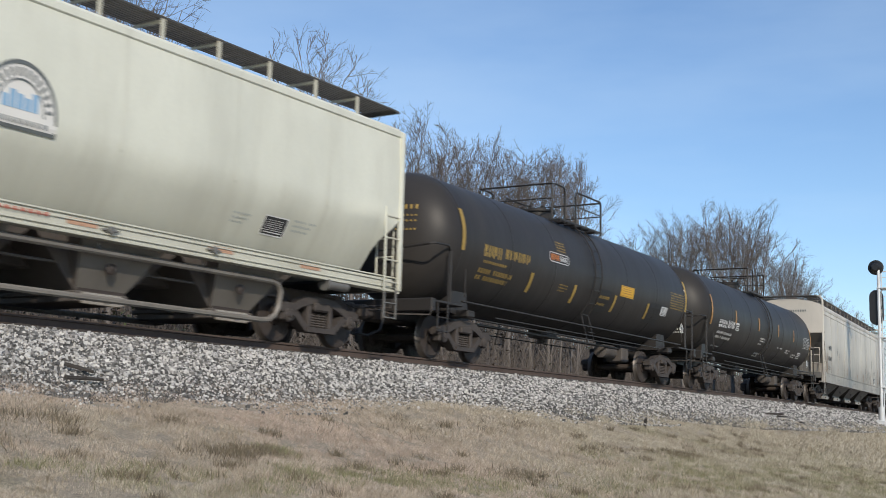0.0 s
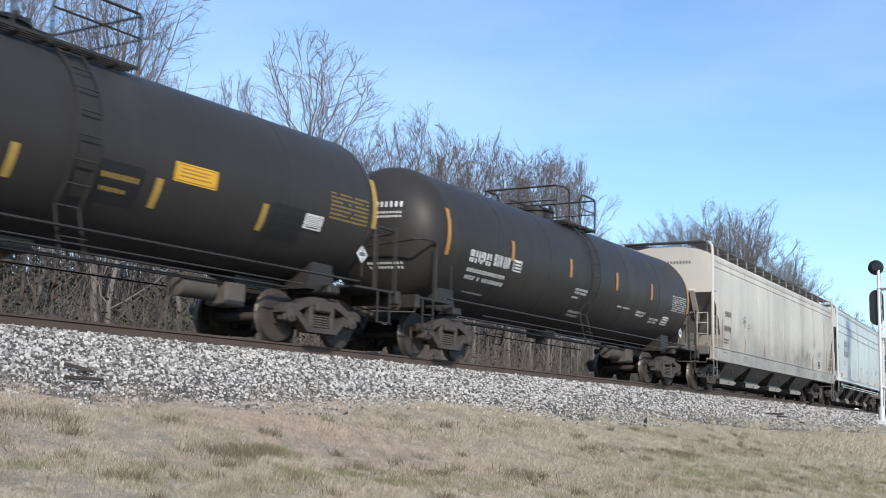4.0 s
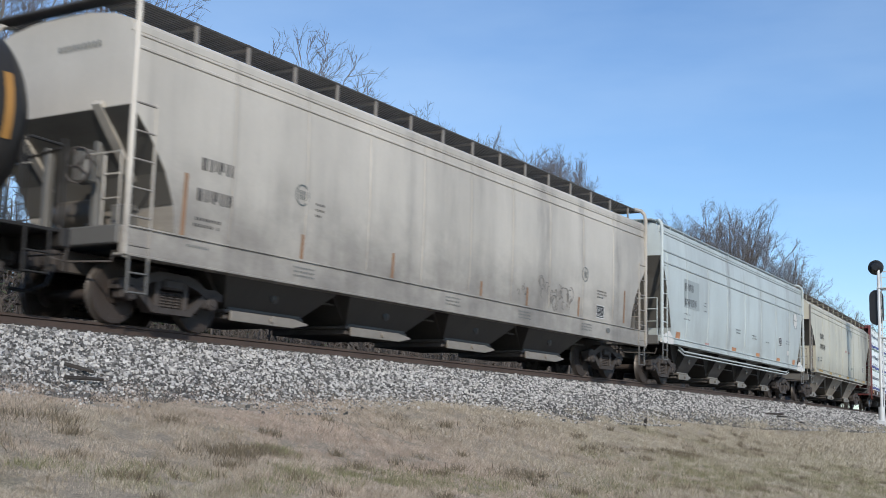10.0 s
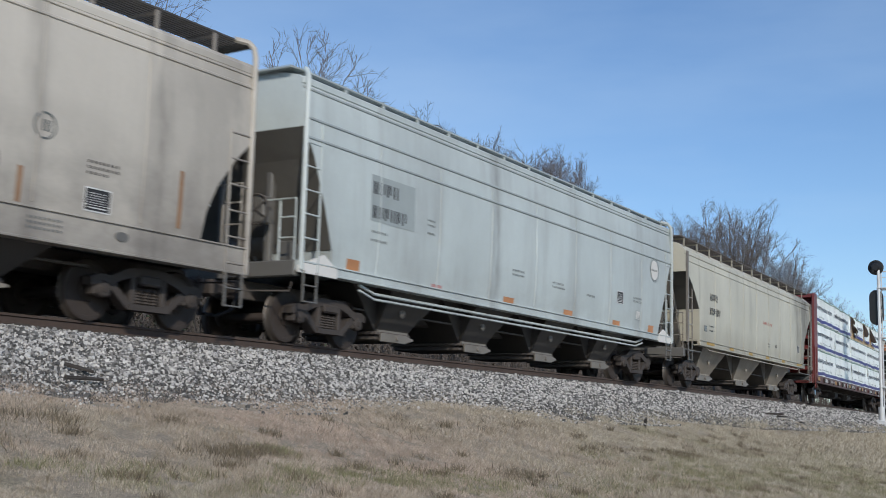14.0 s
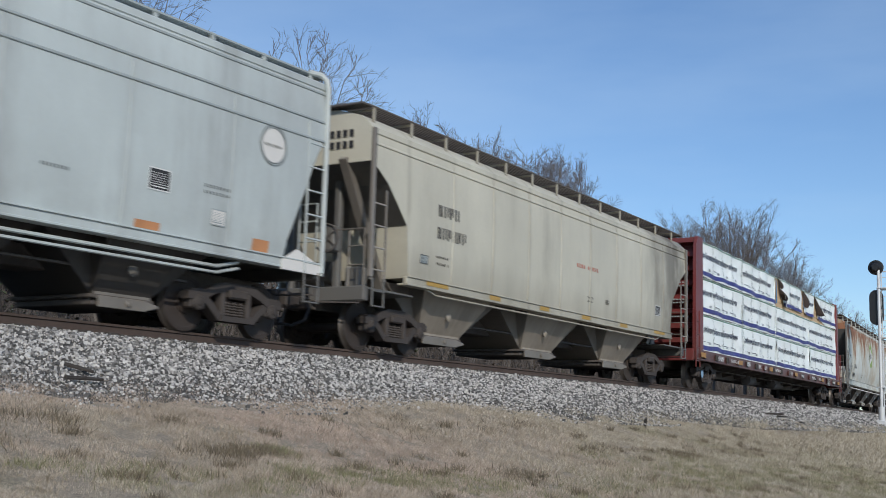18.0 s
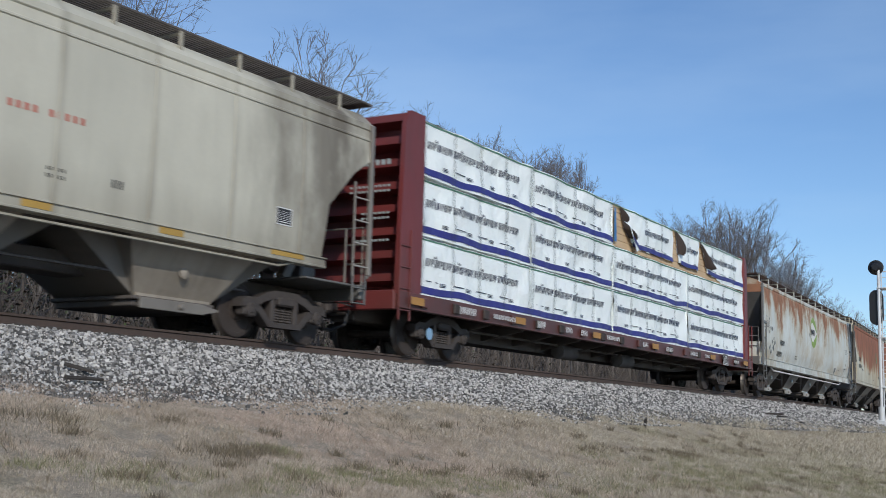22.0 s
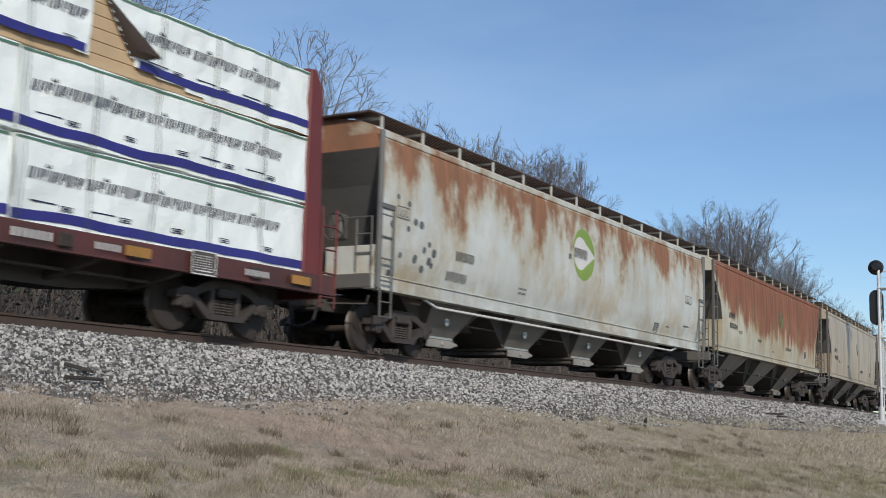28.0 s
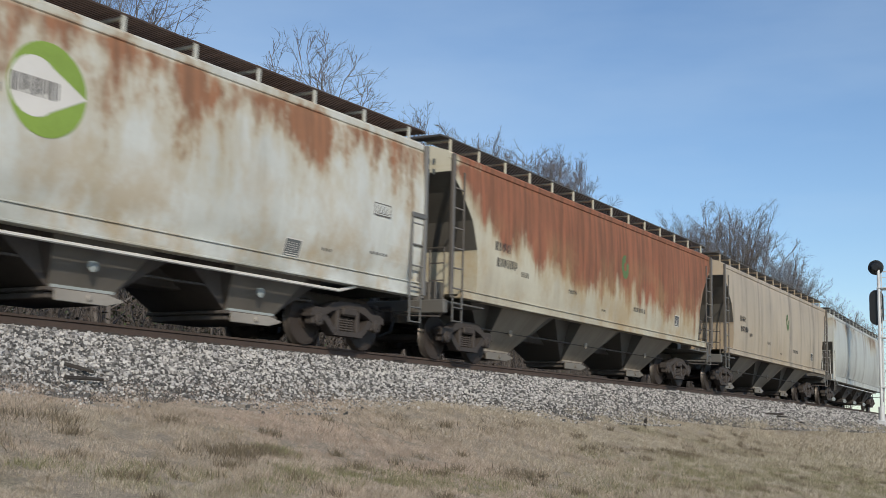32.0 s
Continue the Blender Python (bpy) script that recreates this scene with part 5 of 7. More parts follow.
def bare_tree(seed, limbs=10, wide=2.2, fork=5.2, climb=2.2, drop=1.8, girth=0.1, branches=8, twigs=6, fine=3, lean=(0.0, 0.0), low=0):
    """A leafless tree ten metres high: a trunk, long limbs that fan out to a domed crown, and branches and twigs off them in turn."""
    rng = random.Random(seed)
    root = thing("bare_tree", "leafless grey-brown deciduous tree behind the track", "tree", "bare trees behind the track")
    b, tw = Build(), Build()
    head = fork + climb
    top = Vector((lean[0] * 0.4, lean[1] * 0.4, head))
    trunk = [Vector((0, 0, -0.4))]
    n = 9
    for k in range(1, n + 1):
        f = k / n
        trunk.append(Vector((top.x * f * f + rng.gauss(0, 0.05), top.y * f * f + rng.gauss(0, 0.05), -0.4 + (top.z + 0.4) * f)))
    b.tube(trunk, [girth * (1 - 0.7 * (k / n) ** 0.8) for k in range(n + 1)], 7, False)
    turn = rng.uniform(0, 6.28)
    for i in range(limbs + low):
        u = (i + 0.5) / limbs
        if i < limbs:
            z0 = fork + climb * (i / limbs) * rng.uniform(0.85, 1.0)
            rho = (1.0 - u) ** 0.6 * rng.uniform(0.8, 1.1)
        else:
            # low boughs that sweep out under the crown
            z0, rho = fork * rng.uniform(0.45, 0.95), rng.uniform(0.9, 1.2)
        at = (z0 + 0.4) / (head + 0.4) * n
        k = min(n - 1, int(at))
        start = trunk[k].lerp(trunk[k + 1], at - k)
        turn += 2.4 + rng.gauss(0, 0.3)
        tip = Vector((lean[0] + wide * rho * math.cos(turn), lean[1] + wide * rho * math.sin(turn), 9.7 - drop * rho * rho + rng.uniform(-0.35, 0.3) - (rng.uniform(1.2, 3.0) if i >= limbs else 0)))
        ctrl = start.lerp(tip, 0.5) + Vector((math.cos(turn) * 0.14 * wide * rho, math.sin(turn) * 0.14 * wide * rho, -0.05 * (tip.z - start.z)))
        m = 8
        pts = []
        for k in range(m + 1):
            f = k / m
            q = start * (1 - f) ** 2 + ctrl * 2 * f * (1 - f) + tip * f * f
            pts.append(q + Vector((rng.gauss(0, 0.045), rng.gauss(0, 0.045), rng.gauss(0, 0.03))) * (1 if 0 < k < m else 0))
        span = (tip - start).length
        r0 = girth * 0.34 * (1.1 - 0.4 * min(1.0, u))
        b.tube(pts, [max(0.008, r0 * (1 - 0.8 * k / m)) for k in range(m + 1)], 5, False)
        for j in range(branches):
            f = 0.16 + 0.82 * (j + rng.random() * 0.7) / branches
            k = min(m - 1, int(f * m))
            p = pts[k].lerp(pts[k + 1], f * m - k)
            d = (pts[k + 1] - pts[k]).normalized()
            turn += 2.4
            way = (off_way(d, rng.uniform(0.45, 0.95), turn) + Vector((0, 0, 0.05))).normalized()
            length = max(0.5, span * 0.5 * (1.05 - 0.66 * f)) * rng.uniform(0.6, 1.25)
            shoot = sprig(tw, rng, p, way, length, 0.0088, 4, 4, 0.07, 0.025)
            for g in range(twigs):
                h = 0.15 + 0.85 * (g + rng.random()) / twigs
                e = min(3, int(h * 4))
                p2 = shoot[e].lerp(shoot[e + 1], min(1.0, h * 4 - e))
                d2 = (shoot[e + 1] - shoot[e]).normalized()
                turn += 2.4
                w2 = (off_way(d2, rng.uniform(0.4, 0.9), turn) + Vector((0, 0, 0.05))).normalized()
                l2 = max(0.25, length * rng.uniform(0.35, 0.65) * (1.05 - 0.4 * h))
                spray = sprig(tw, rng, p2, w2, l2, 0.0062, 2, 3, 0.09, 0.02)
                for c in range(fine):
                    turn += 2.4
                    p3 = spray[1].lerp(spray[2], rng.uniform(-0.6, 0.9))
                    w3 = off_way((spray[2] - spray[1]).normalized(), rng.uniform(0.4, 0.85), turn)
                    sprig(tw, rng, p3, w3, l2 * rng.uniform(0.4, 0.75), 0.0045, 1, 3, 0.05, 0.05)
    for ob_name, bb, mat in (("trunk", b, M["bark"]), ("crown", tw, M["twig"])):
        me = bpy.data.meshes.new(ob_name)
        me.from_pydata(bb.v, [], bb.f)
        me.materials.append(mat)
        me.polygons.foreach_set("use_smooth", [True] * len(bb.f))
        o = new(ob_name, me)
        o.parent = root
    return root


SEEDS = [bare_tree(54, 14, 2.3, 5.2, 2.3, 2.3, 0.085, 8, 5, 2, (0.1, 0.0)),            # an open fan
         bare_tree(42, 17, 1.9, 4.6, 3.0, 1.6, 0.12, 7, 6, 3, (0.0, 0.0), 3),           # a dense vase
         bare_tree(43, 9, 2.4, 4.2, 2.4, 2.2, 0.12, 8, 6, 3, (0.9, -0.3), 5),           # leaning, with low sweeping boughs
         bare_tree(44, 5, 0.75, 5.6, 2.8, 1.0, 0.05, 6, 4, 2, (0.1, 0.0)),              # a slender pole
         bare_tree(45, 13, 2.2, 5.2, 2.0, 2.0, 0.1, 8, 5, 3, (0.3, 0.0), 3),            # a round crown
         bare_tree(46, 12, 1.9, 5.2, 2.3, 1.9, 0.095, 8, 5, 3, (-0.2, 0.2), 3),         # a tall oval crown
         bare_tree(47, 14, 2.9, 1.6, 3.6, 2.6, 0.08, 8, 5, 3, (0.2, 0.1))]              # a low thicket
# distance from the camera, bearing in degrees from the y axis towards x, height above the wood's floor, seed, turn
TREES = [(29, 33.9, 11.4, 2, 20), (34, 36.0, 11.8, 4, 80), (33, 40.3, 11.8, 1, 200), (32, 40.9, 8.8, 2, 330), (36, 37.8, 10.4, 5, 120), (36, 44.1, 8.9, 2, 140), (38, 45.6, 10.2, 3, 40), (39, 46.6, 10.6, 3, 210),
         (40, 49.85, 12.4, 0, 250), (43, 52.1, 10.5, 4, 120), (45, 54.6, 11.2, 4, 220), (46, 53.4, 10.2, 1, 20), (48, 56.4, 11.5, 5, 66), (50, 58.0, 12.0, 4, 100), (50, 55.3, 10.6, 2, 330), (52, 59.6, 11.6, 4, 300),
         (54, 60.7, 12.1, 5, 25), (53, 59.0, 11.4, 1, 140), (55, 61.5, 12.0, 4, 200), (57, 62.6, 12.4, 5, 310), (52, 62.1, 11.3, 3, 160), (56, 62.9, 11.9, 3, 170), (55, 61.6, 8.6, 6, 250), (58, 62.9, 8.6, 6, 205), (62, 63.6, 9.3, 1, 15), (62, 64.5, 8.4, 6, 310), (66, 65.3, 10.0, 4, 190),
         (66, 66.2, 9.6, 5, 95), (65, 67.2, 10.4, 1, 75), (66, 68.6, 10.9, 5, 150), (68, 70.0, 11.3, 1, 250), (70, 71.1, 11.2, 5, 10), (76, 72.5, 10.2, 1, 30), (62, 67.7, 10.4, 5, 45), (63, 69.2, 10.9, 0, 285), (67, 70.5, 11.9, 4, 260), (66, 71.3, 9.3, 0, 20), (78, 72.4, 10.4, 4, 70), (80, 73.0, 9.4, 1, 200), (100, 74.4, 10.5, 4, 130), (104, 75.1, 9.8, 5, 15), (125, 75.9, 10.4, 1, 60)]
used = set()
for dist, bearing, height, which, turn in TREES:
    a = radians(bearing)
    m = pose(dist * math.sin(a), dist * math.cos(a), 2.2, 0, 0, turn)
    size = height / 10.0
    if which in used:
        t = copy_thing(SEEDS[which], m)
    else:
        used.add(which)
        t = SEEDS[which]
        t.matrix_basis = m
    t.scale = (size, size, size)


def brush():
    """A thicket of dry stems along the far side of the track."""
    rng = random.Random(8)
    b = Build()
    for _ in range(8000):
        s = rng.uniform(4, 110)
        o = -rng.uniform(5.5, 12)
        p = on_track(s, o)
        z = float(np.interp(o, GO, GZ))
        h = rng.uniform(0.5, 2.6) if rng.random() < 0.7 else rng.uniform(2, 4)
        q = Vector((p.x, p.y, z - 0.05))
        d = Vector((rng.gauss(0, 0.3), rng.gauss(0, 0.2), 1)).normalized()
        mid = q + d * h * 0.55 + Vector((rng.gauss(0, 0.1), 0, 0))
        tip = mid + (d + Vector((rng.gauss(0, 0.4), rng.gauss(0, 0.3), -0.1))).normalized() * h * 0.5
        r = rng.uniform(0.008, 0.02)
        b.tube([q, mid, tip], [r, r * 0.7, r * 0.3], 3, False)
        for k in range(3):
            e = mid + Vector((rng.gauss(0, 0.35), rng.gauss(0, 0.35), rng.uniform(0, 0.5))) * h * 0.4
            b.tube([q.lerp(mid, rng.uniform(0.4, 1)), e], [r * 0.5, r * 0.2], 3, False)
    me = bpy.data.meshes.new("brush")
    me.from_pydata(b.v, [], b.f)
    me.materials.append(M["brush"])
    tagged(new("brush", me), "tangled dry brown brush along the wood's edge", "brush", kind="stuff")
    # leafy clumps among the stems: evergreen, and dead leaves that hang on
    for name, mat, label, count in (("undergrowth", M["ivy"], "dark green evergreen undergrowth among dry stems", 160), ("dead_undergrowth", M["dead_leaf"], "brown dead-leaved undergrowth among dry stems", 230)):
        lv = Build()
        for c in range(count):
            s0, o0 = rng.uniform(70, 300) if c % 4 == 3 else rng.uniform(6, 90) if c % 2 else rng.uniform(8, 40), -rng.uniform(6.5, 24)
            h0 = rng.uniform(0.5, 1.5) + (1.3 if o0 < -12 else 0)
            wide = rng.uniform(0.5, 1.3) * (1.0 if s0 < 90 else 2.0)
            for _ in range(230):
                p = on_track(s0 + rng.gauss(0, wide), o0 + rng.gauss(0, wide * 0.8))
                z = float(np.interp(o0, GO, GZ)) + abs(rng.gauss(0, h0))
                a, t = rng.uniform(0, 6.28), rng.uniform(-0.8, 0.8)
                u = Vector((math.cos(a), math.sin(a), t)).normalized() * rng.uniform(0.05, 0.12) * (1.0 if s0 < 90 else 2.5)
                w = Vector((-math.sin(a), math.cos(a), rng.uniform(-0.5, 0.5))).normalized() * rng.uniform(0.03, 0.07) * (1.0 if s0 < 90 else 2.5)
                c0 = Vector((p.x, p.y, z))
                lv.quad(c0 - u, c0 + w, c0 + u, c0 - w)
        me = bpy.data.meshes.new(name)
        me.from_pydata(lv.v, [], lv.f)
        me.materials.append(mat)
        tagged(new(name, me), label, "bushes", kind="stuff")


brush()


def far_woods():
    """The wood behind the first trees: many thin bare stems that close the view under the train."""
    rng = random.Random(12)
    b = Build()
    for i in range(8500):
        s, o = (rng.uniform(2, 150), -rng.uniform(10, 42)) if i < 6000 else (rng.uniform(95, 360), -rng.uniform(5, 34))
        p = on_track(s, o)
        h = rng.uniform(2.5, 5.8)
        q = Vector((p.x, p.y, ground_z(s, o) - 0.2))
        tip = q + Vector((rng.gauss(0, 0.06) * h, rng.gauss(0, 0.06) * h, h))
        r = rng.uniform(0.02, 0.08)
        b.tube([q, q.lerp(tip, 0.5) + Vector((rng.gauss(0, 0.1), 0, 0)), tip], [r, r * 0.7, r * 0.2], 4, False)
        for k in range(7):
            at = rng.uniform(0.1, 0.95)
            base = q.lerp(tip, at)
            b.tube([base, base + Vector((rng.gauss(0, 0.9), rng.gauss(0, 0.9), rng.uniform(0.1, 1.0)))], [r * 0.35, 0.006], 3, False)
    me = bpy.data.meshes.new("far_woods")
    me.from_pydata(b.v, [], b.f)
    me.materials.append(M["brush"])
    tagged(new("far_woods", me), "distant leafless grey-brown winter woods", "woods", kind="stuff")


far_woods()


# ---- signal mast beside the track ----
def signal_mast():
    o = 3.4
    base = on_track(60.0, o)
    mast = thing("signal_mast", "aluminium railway signal mast with black signal heads facing away", "railway signal")
    gz = RAIL - 0.75
    mast.matrix_basis = pose(base.x, base.y, gz, 0, 0, 6)
    b = Build()
    b.tube([(0, 0, 0.7), (0, 0, 7.35)], 0.075, 12)
    part("pole", b, M["galv"], mast)
    b = Build()
    b.box(-0.22, 0.22, -0.22, 0.22, -0.9, 0.05, 0.03)
    b.tube([(0, 0, 0.05), (0, 0, 0.7)], 0.15, 12)
    part("base", b, M["galv"], mast)
    b = Build()
    for s in (-1, 1):
        b.box(0.1, 0.16, s * 0.2 - 0.34, s * 0.2 - 0.28, 0.6, 7.5, 0.006)
    lad = part("ladder", b, M["galv"], mast)
    rb = Build()
    rb.tube([(0.13, -0.52, 0), (0.13, -0.1, 0)], 0.014, 5)
    me = rb.mesh("rung", M["galv"])
    for k in range(22):
        r = part("rung", me, None, lad)
        r.location = (0, 0, 0.75 + 0.31 * k)
    for z in (6.4, 4.0, 1.6):
        c = Build()
        c.box(-0.1, 0.58, -0.75, 0.1, z, z + 0.05, 0.01)
        part("platform", c, M["galv"], mast)
        c = Build()
        c.tube([(0.0, -0.8, z + 0.9), (0.7, -0.85, z + 0.9), (0.7, 0.1, z + 0.9), (0.0, 0.0, z + 0.9)], 0.02, 5)
        c.tube([(0.7, -0.85, z + 0.9), (0.55, -0.75, z)], 0.02, 5)
        part("guard_rail", c, M["galv"], mast)
    # upper round head and lower long head, seen from behind
    h = Build()
    turn = Matrix.Translation((0.12, 0.12, 7.45)) @ Matrix.Rotation(radians(90), 4, "Z")
    h.lathe([(-0.02, 0.1), (0.0, 0.36), (0.05, 0.37), (0.06, 0.3), (0.2, 0.2), (0.3, 0.15)], 24, turn)
    part("signal_head", h, M["signal_black"], mast, "round black signal head")
    h = Build()
    n = 20
    out = [(0.33 * math.cos(t), (0.5 if math.sin(t) > 0 else -0.5) + 0.36 * math.sin(t)) for t in [2 * math.pi * (k + 0.5) / n for k in range(n)]]
    vs = [Vector((0.1, y + 0.14, 5.5 + z)) for y, z in out] + [Vector((0.2, y + 0.14, 5.5 + z)) for y, z in out]
    h.add(vs, [tuple(range(n)), tuple(range(2 * n - 1, n - 1, -1))] + [(k, k + n, (k + 1) % n + n, (k + 1) % n) for k in range(n)])
    h.box(0.15, 0.45, 0.0, 0.28, 5.1, 6.0, 0.03)
    part("signal_head", h, M["signal_black"], mast, "long black signal backboard")


signal_mast()


# ---- the train, from its head to its tail ----
def cream_hopper():
    prof = [(1.3, 1.02), (1.6, 1.2), (1.9, 1.37), (2.15, 1.49), (2.32, 1.57), (2.42, 1.6), (3.2, 1.61), (4.0, 1.59), (4.2, 1.57)]
    roof = [(4.32, 1.48), (4.45, 1.1), (4.55, 0.6), (4.6, 0.0)]
    car, side = covered_hopper("cream round-sided covered hopper car with an arched emblem", -59.6, 9.5, prof, roof,
                               [(0, 2.6), (0.25, 2.3), (0.5, 2.05), (0.62, 1.85), (0.68, 1.32)], (M["cream"], M["under"], M["grate"], M["bay_dim"], M["bay_grey"]),
                               [(-5.6, 0.85), (-2.8, 0.85), (0.0, 0.85), (2.8, 0.85), (5.6, 0.85)], sill=(1.12, 1.38), sill_y=1.5, walk_z=4.72, frame_mat=M["wheel_side"], half_bottom=0.45)
    # one pipe loop along the bays: out under the sill, back by the outlets
    for sy in (-1, 1):
        b = Build()
        b.tube([(0.0, sy * 1.3, 0.96), (6.15, sy * 1.3, 0.96), (6.31, sy * 1.3, 0.92), (6.38, sy * 1.3, 0.8), (6.36, sy * 1.28, 0.55), (6.3, sy * 1.26, 0.4), (6.15, sy * 1.25, 0.31), (5.95, sy * 1.25, 0.29), (0.0, sy * 1.25, 0.29)], 0.05, 8)
        b.tube([(0.0, sy * 1.25, 0.29), (-5.95, sy * 1.25, 0.29), (-6.15, sy * 1.25, 0.31), (-6.3, sy * 1.26, 0.4), (-6.38, sy * 1.3, 0.8), (-6.31, sy * 1.3, 0.92), (-6.15, sy * 1.3, 0.96), (0.0, sy * 1.3, 0.96)], 0.05, 8)
        part("pipe_loop", b, M["bay_dim"], car, "grimy grey unloading pipe")
        for x in (-4.4, -2.3, 0.1, 2.35, 4.47):
            b = Build()
            b.tube([(x, sy * 1.3, 0.96), (x, sy * 1.3, 1.14)], 0.02, 5)
            part("pipe_hanger", b, M["end_grime"], car)
            b = Build()
            b.lathe([(-0.05, 0.02), (-0.04, 0.06), (0.04, 0.06), (0.05, 0.02)], 10, Matrix.Translation((x, sy * 1.53, 1.25)))
            b.box(x - 0.16, x + 0.16, sy * 1.5, sy * 1.54, 1.235, 1.265, 0.006)
            part("sill_roller", b, M["end_grime"], car)
        b = Build()
        b.lathe([(-0.32, 0.03), (-0.3, 0.09), (0.26, 0.09), (0.28, 0.13), (0.34, 0.12)], 12, Matrix.Translation((7.75, sy * 1.42, 1.05)) @ Matrix.Rotation(radians(90), 4, "Z"))
        part("outlet_cap", b, M["end_grime"], car, "dark capped pipe end")
    for zr in (1.19, 1.31):
        b = Build()
        b.box(-9.4, 9.4, -1.525, -1.49, zr - 0.012, zr + 0.012, 0.004)
        part("sill_flange", b, M["cream"], car)
    seams(car, side, np.arange(-7.2, 8, 2.4), 1.4, 4.15, M["cream"], rise=0.003)
    stencils(car, side, [(5.0, 1.95, 0.45, 0.03, 9), (5.0, 1.88, 0.4, 0.03, 8), (5.0, 1.81, 0.3, 0.03, 6), (6.5, 2.02, 0.6, 0.035, 9), (6.5, 1.94, 0.5, 0.035, 8), (6.5, 1.86, 0.45, 0.035, 8)], M["patch_grey"])
    placard(car, side, 5.78, 1.74, 0.56, 0.28, M["black_bar"], M["white_bar"])
    reflectors(car, Side([(0, 1.5), (3, 1.5)]), (-3.6, -1.2, 1.85, 4.65, 6.9), 1.24, 0.55, 0.09, M["faded_reflector"])
    stencils(car, Side([(0, 1.53), (3, 1.53)]), [(-1.0, 1.28, 2.3, 0.05, 18)], M["redbar"])
    # arched emblem, drawn as plain shapes
    x, z = 0.6, 2.55
    b = Build()
    side.ring(b, x, z, 0.0, 0.72, 0, 180, 24, 0.006, 0.85)
    side.patch(b, x - 0.61, x + 0.61, z - 0.2, z, 0.006)
    part("emblem_field", b, M["badge_white"], car, smooth=0)
    b = Build()
    side.ring(b, x, z, 0.66, 0.72, 0, 180, 24, 0.011, 0.85)
    side.ring(b, x, z, 0.44, 0.47, 0, 180, 24, 0.011, 0.85)
    side.patch(b, x - 0.61, x + 0.61, z - 0.22, z - 0.17, 0.011, 1)
    side.patch(b, x - 0.61, x - 0.57, z - 0.2, z, 0.011, 1)
    side.patch(b, x + 0.57, x + 0.61, z - 0.2, z, 0.011, 1)
    for k in range(15):
        side.ring(b, x, z, 0.5, 0.62, 8 + 11.2 * k, 13 + 11.2 * k, 1, 0.011, 0.85)
    side.bars(b, x - 0.5, z - 0.14, 1.0, 0.07, 10, 0.011)
    part("emblem_line", b, M["stencil_grey"], car, smooth=0)["kind"] = "stuff"
    b = Build()
    for k in range(5):
        side.patch(b, x - 0.3 + 0.12 * k, x - 0.2 + 0.12 * k, z + 0.05, z + 0.22 + 0.04 * ((k * 2) % 3), 0.011, 1)
    part("emblem_picture", b, M["badge_blue"], car, smooth=0)


def hazard_placard(car, x, z):
    b = Build()
    b.add([Vector((x + dx, -1.46, z + dz)) for dx, dz in ((0, -0.17), (0.17, 0), (0, 0.17), (-0.17, 0))], [(0, 1, 2, 3)])
    board = part("hazard_placard", b, M["white_bar"], car, "white diamond placard with a grey legend", 0)
    b = Build()
    b.add([Vector((x + dx, -1.464, z + dz)) for dx, dz in ((-0.11, -0.035), (0.11, -0.035), (0.11, 0.035), (-0.11, 0.035))], [(0, 1, 2, 3)])
    b.add([Vector((x + dx, -1.464, z + dz)) for dx, dz in ((-0.045, 0.055), (0.045, 0.055), (0.0, 0.13))], [(0, 1, 2)])
    part("placard_legend", b, M["stencil_grey"], board, smooth=0)


def head_marks(car, x_end, rows, material):
    """Lines of plain bars on a tank's domed head: height, width, characters, letter height."""
    b = Build()
    for z, w, n, h in rows:
        for k in range(n):
            y = -0.75 + w * k / n
            ends = []
            for yy, zz in ((y, z), (y + 0.42 * w / n, z), (y + 0.42 * w / n, z + h), (y, z + h)):
                rr = math.hypot(yy, zz - 2.6) / 1.48
                ends.append((x_end + 0.85 * (1 - math.sqrt(max(0, 1 - rr ** 2.13))) - 0.02, yy, zz))
            b.quad(*ends)
    part("head_stencil", b, material, car, smooth=0)["kind"] = "stuff"


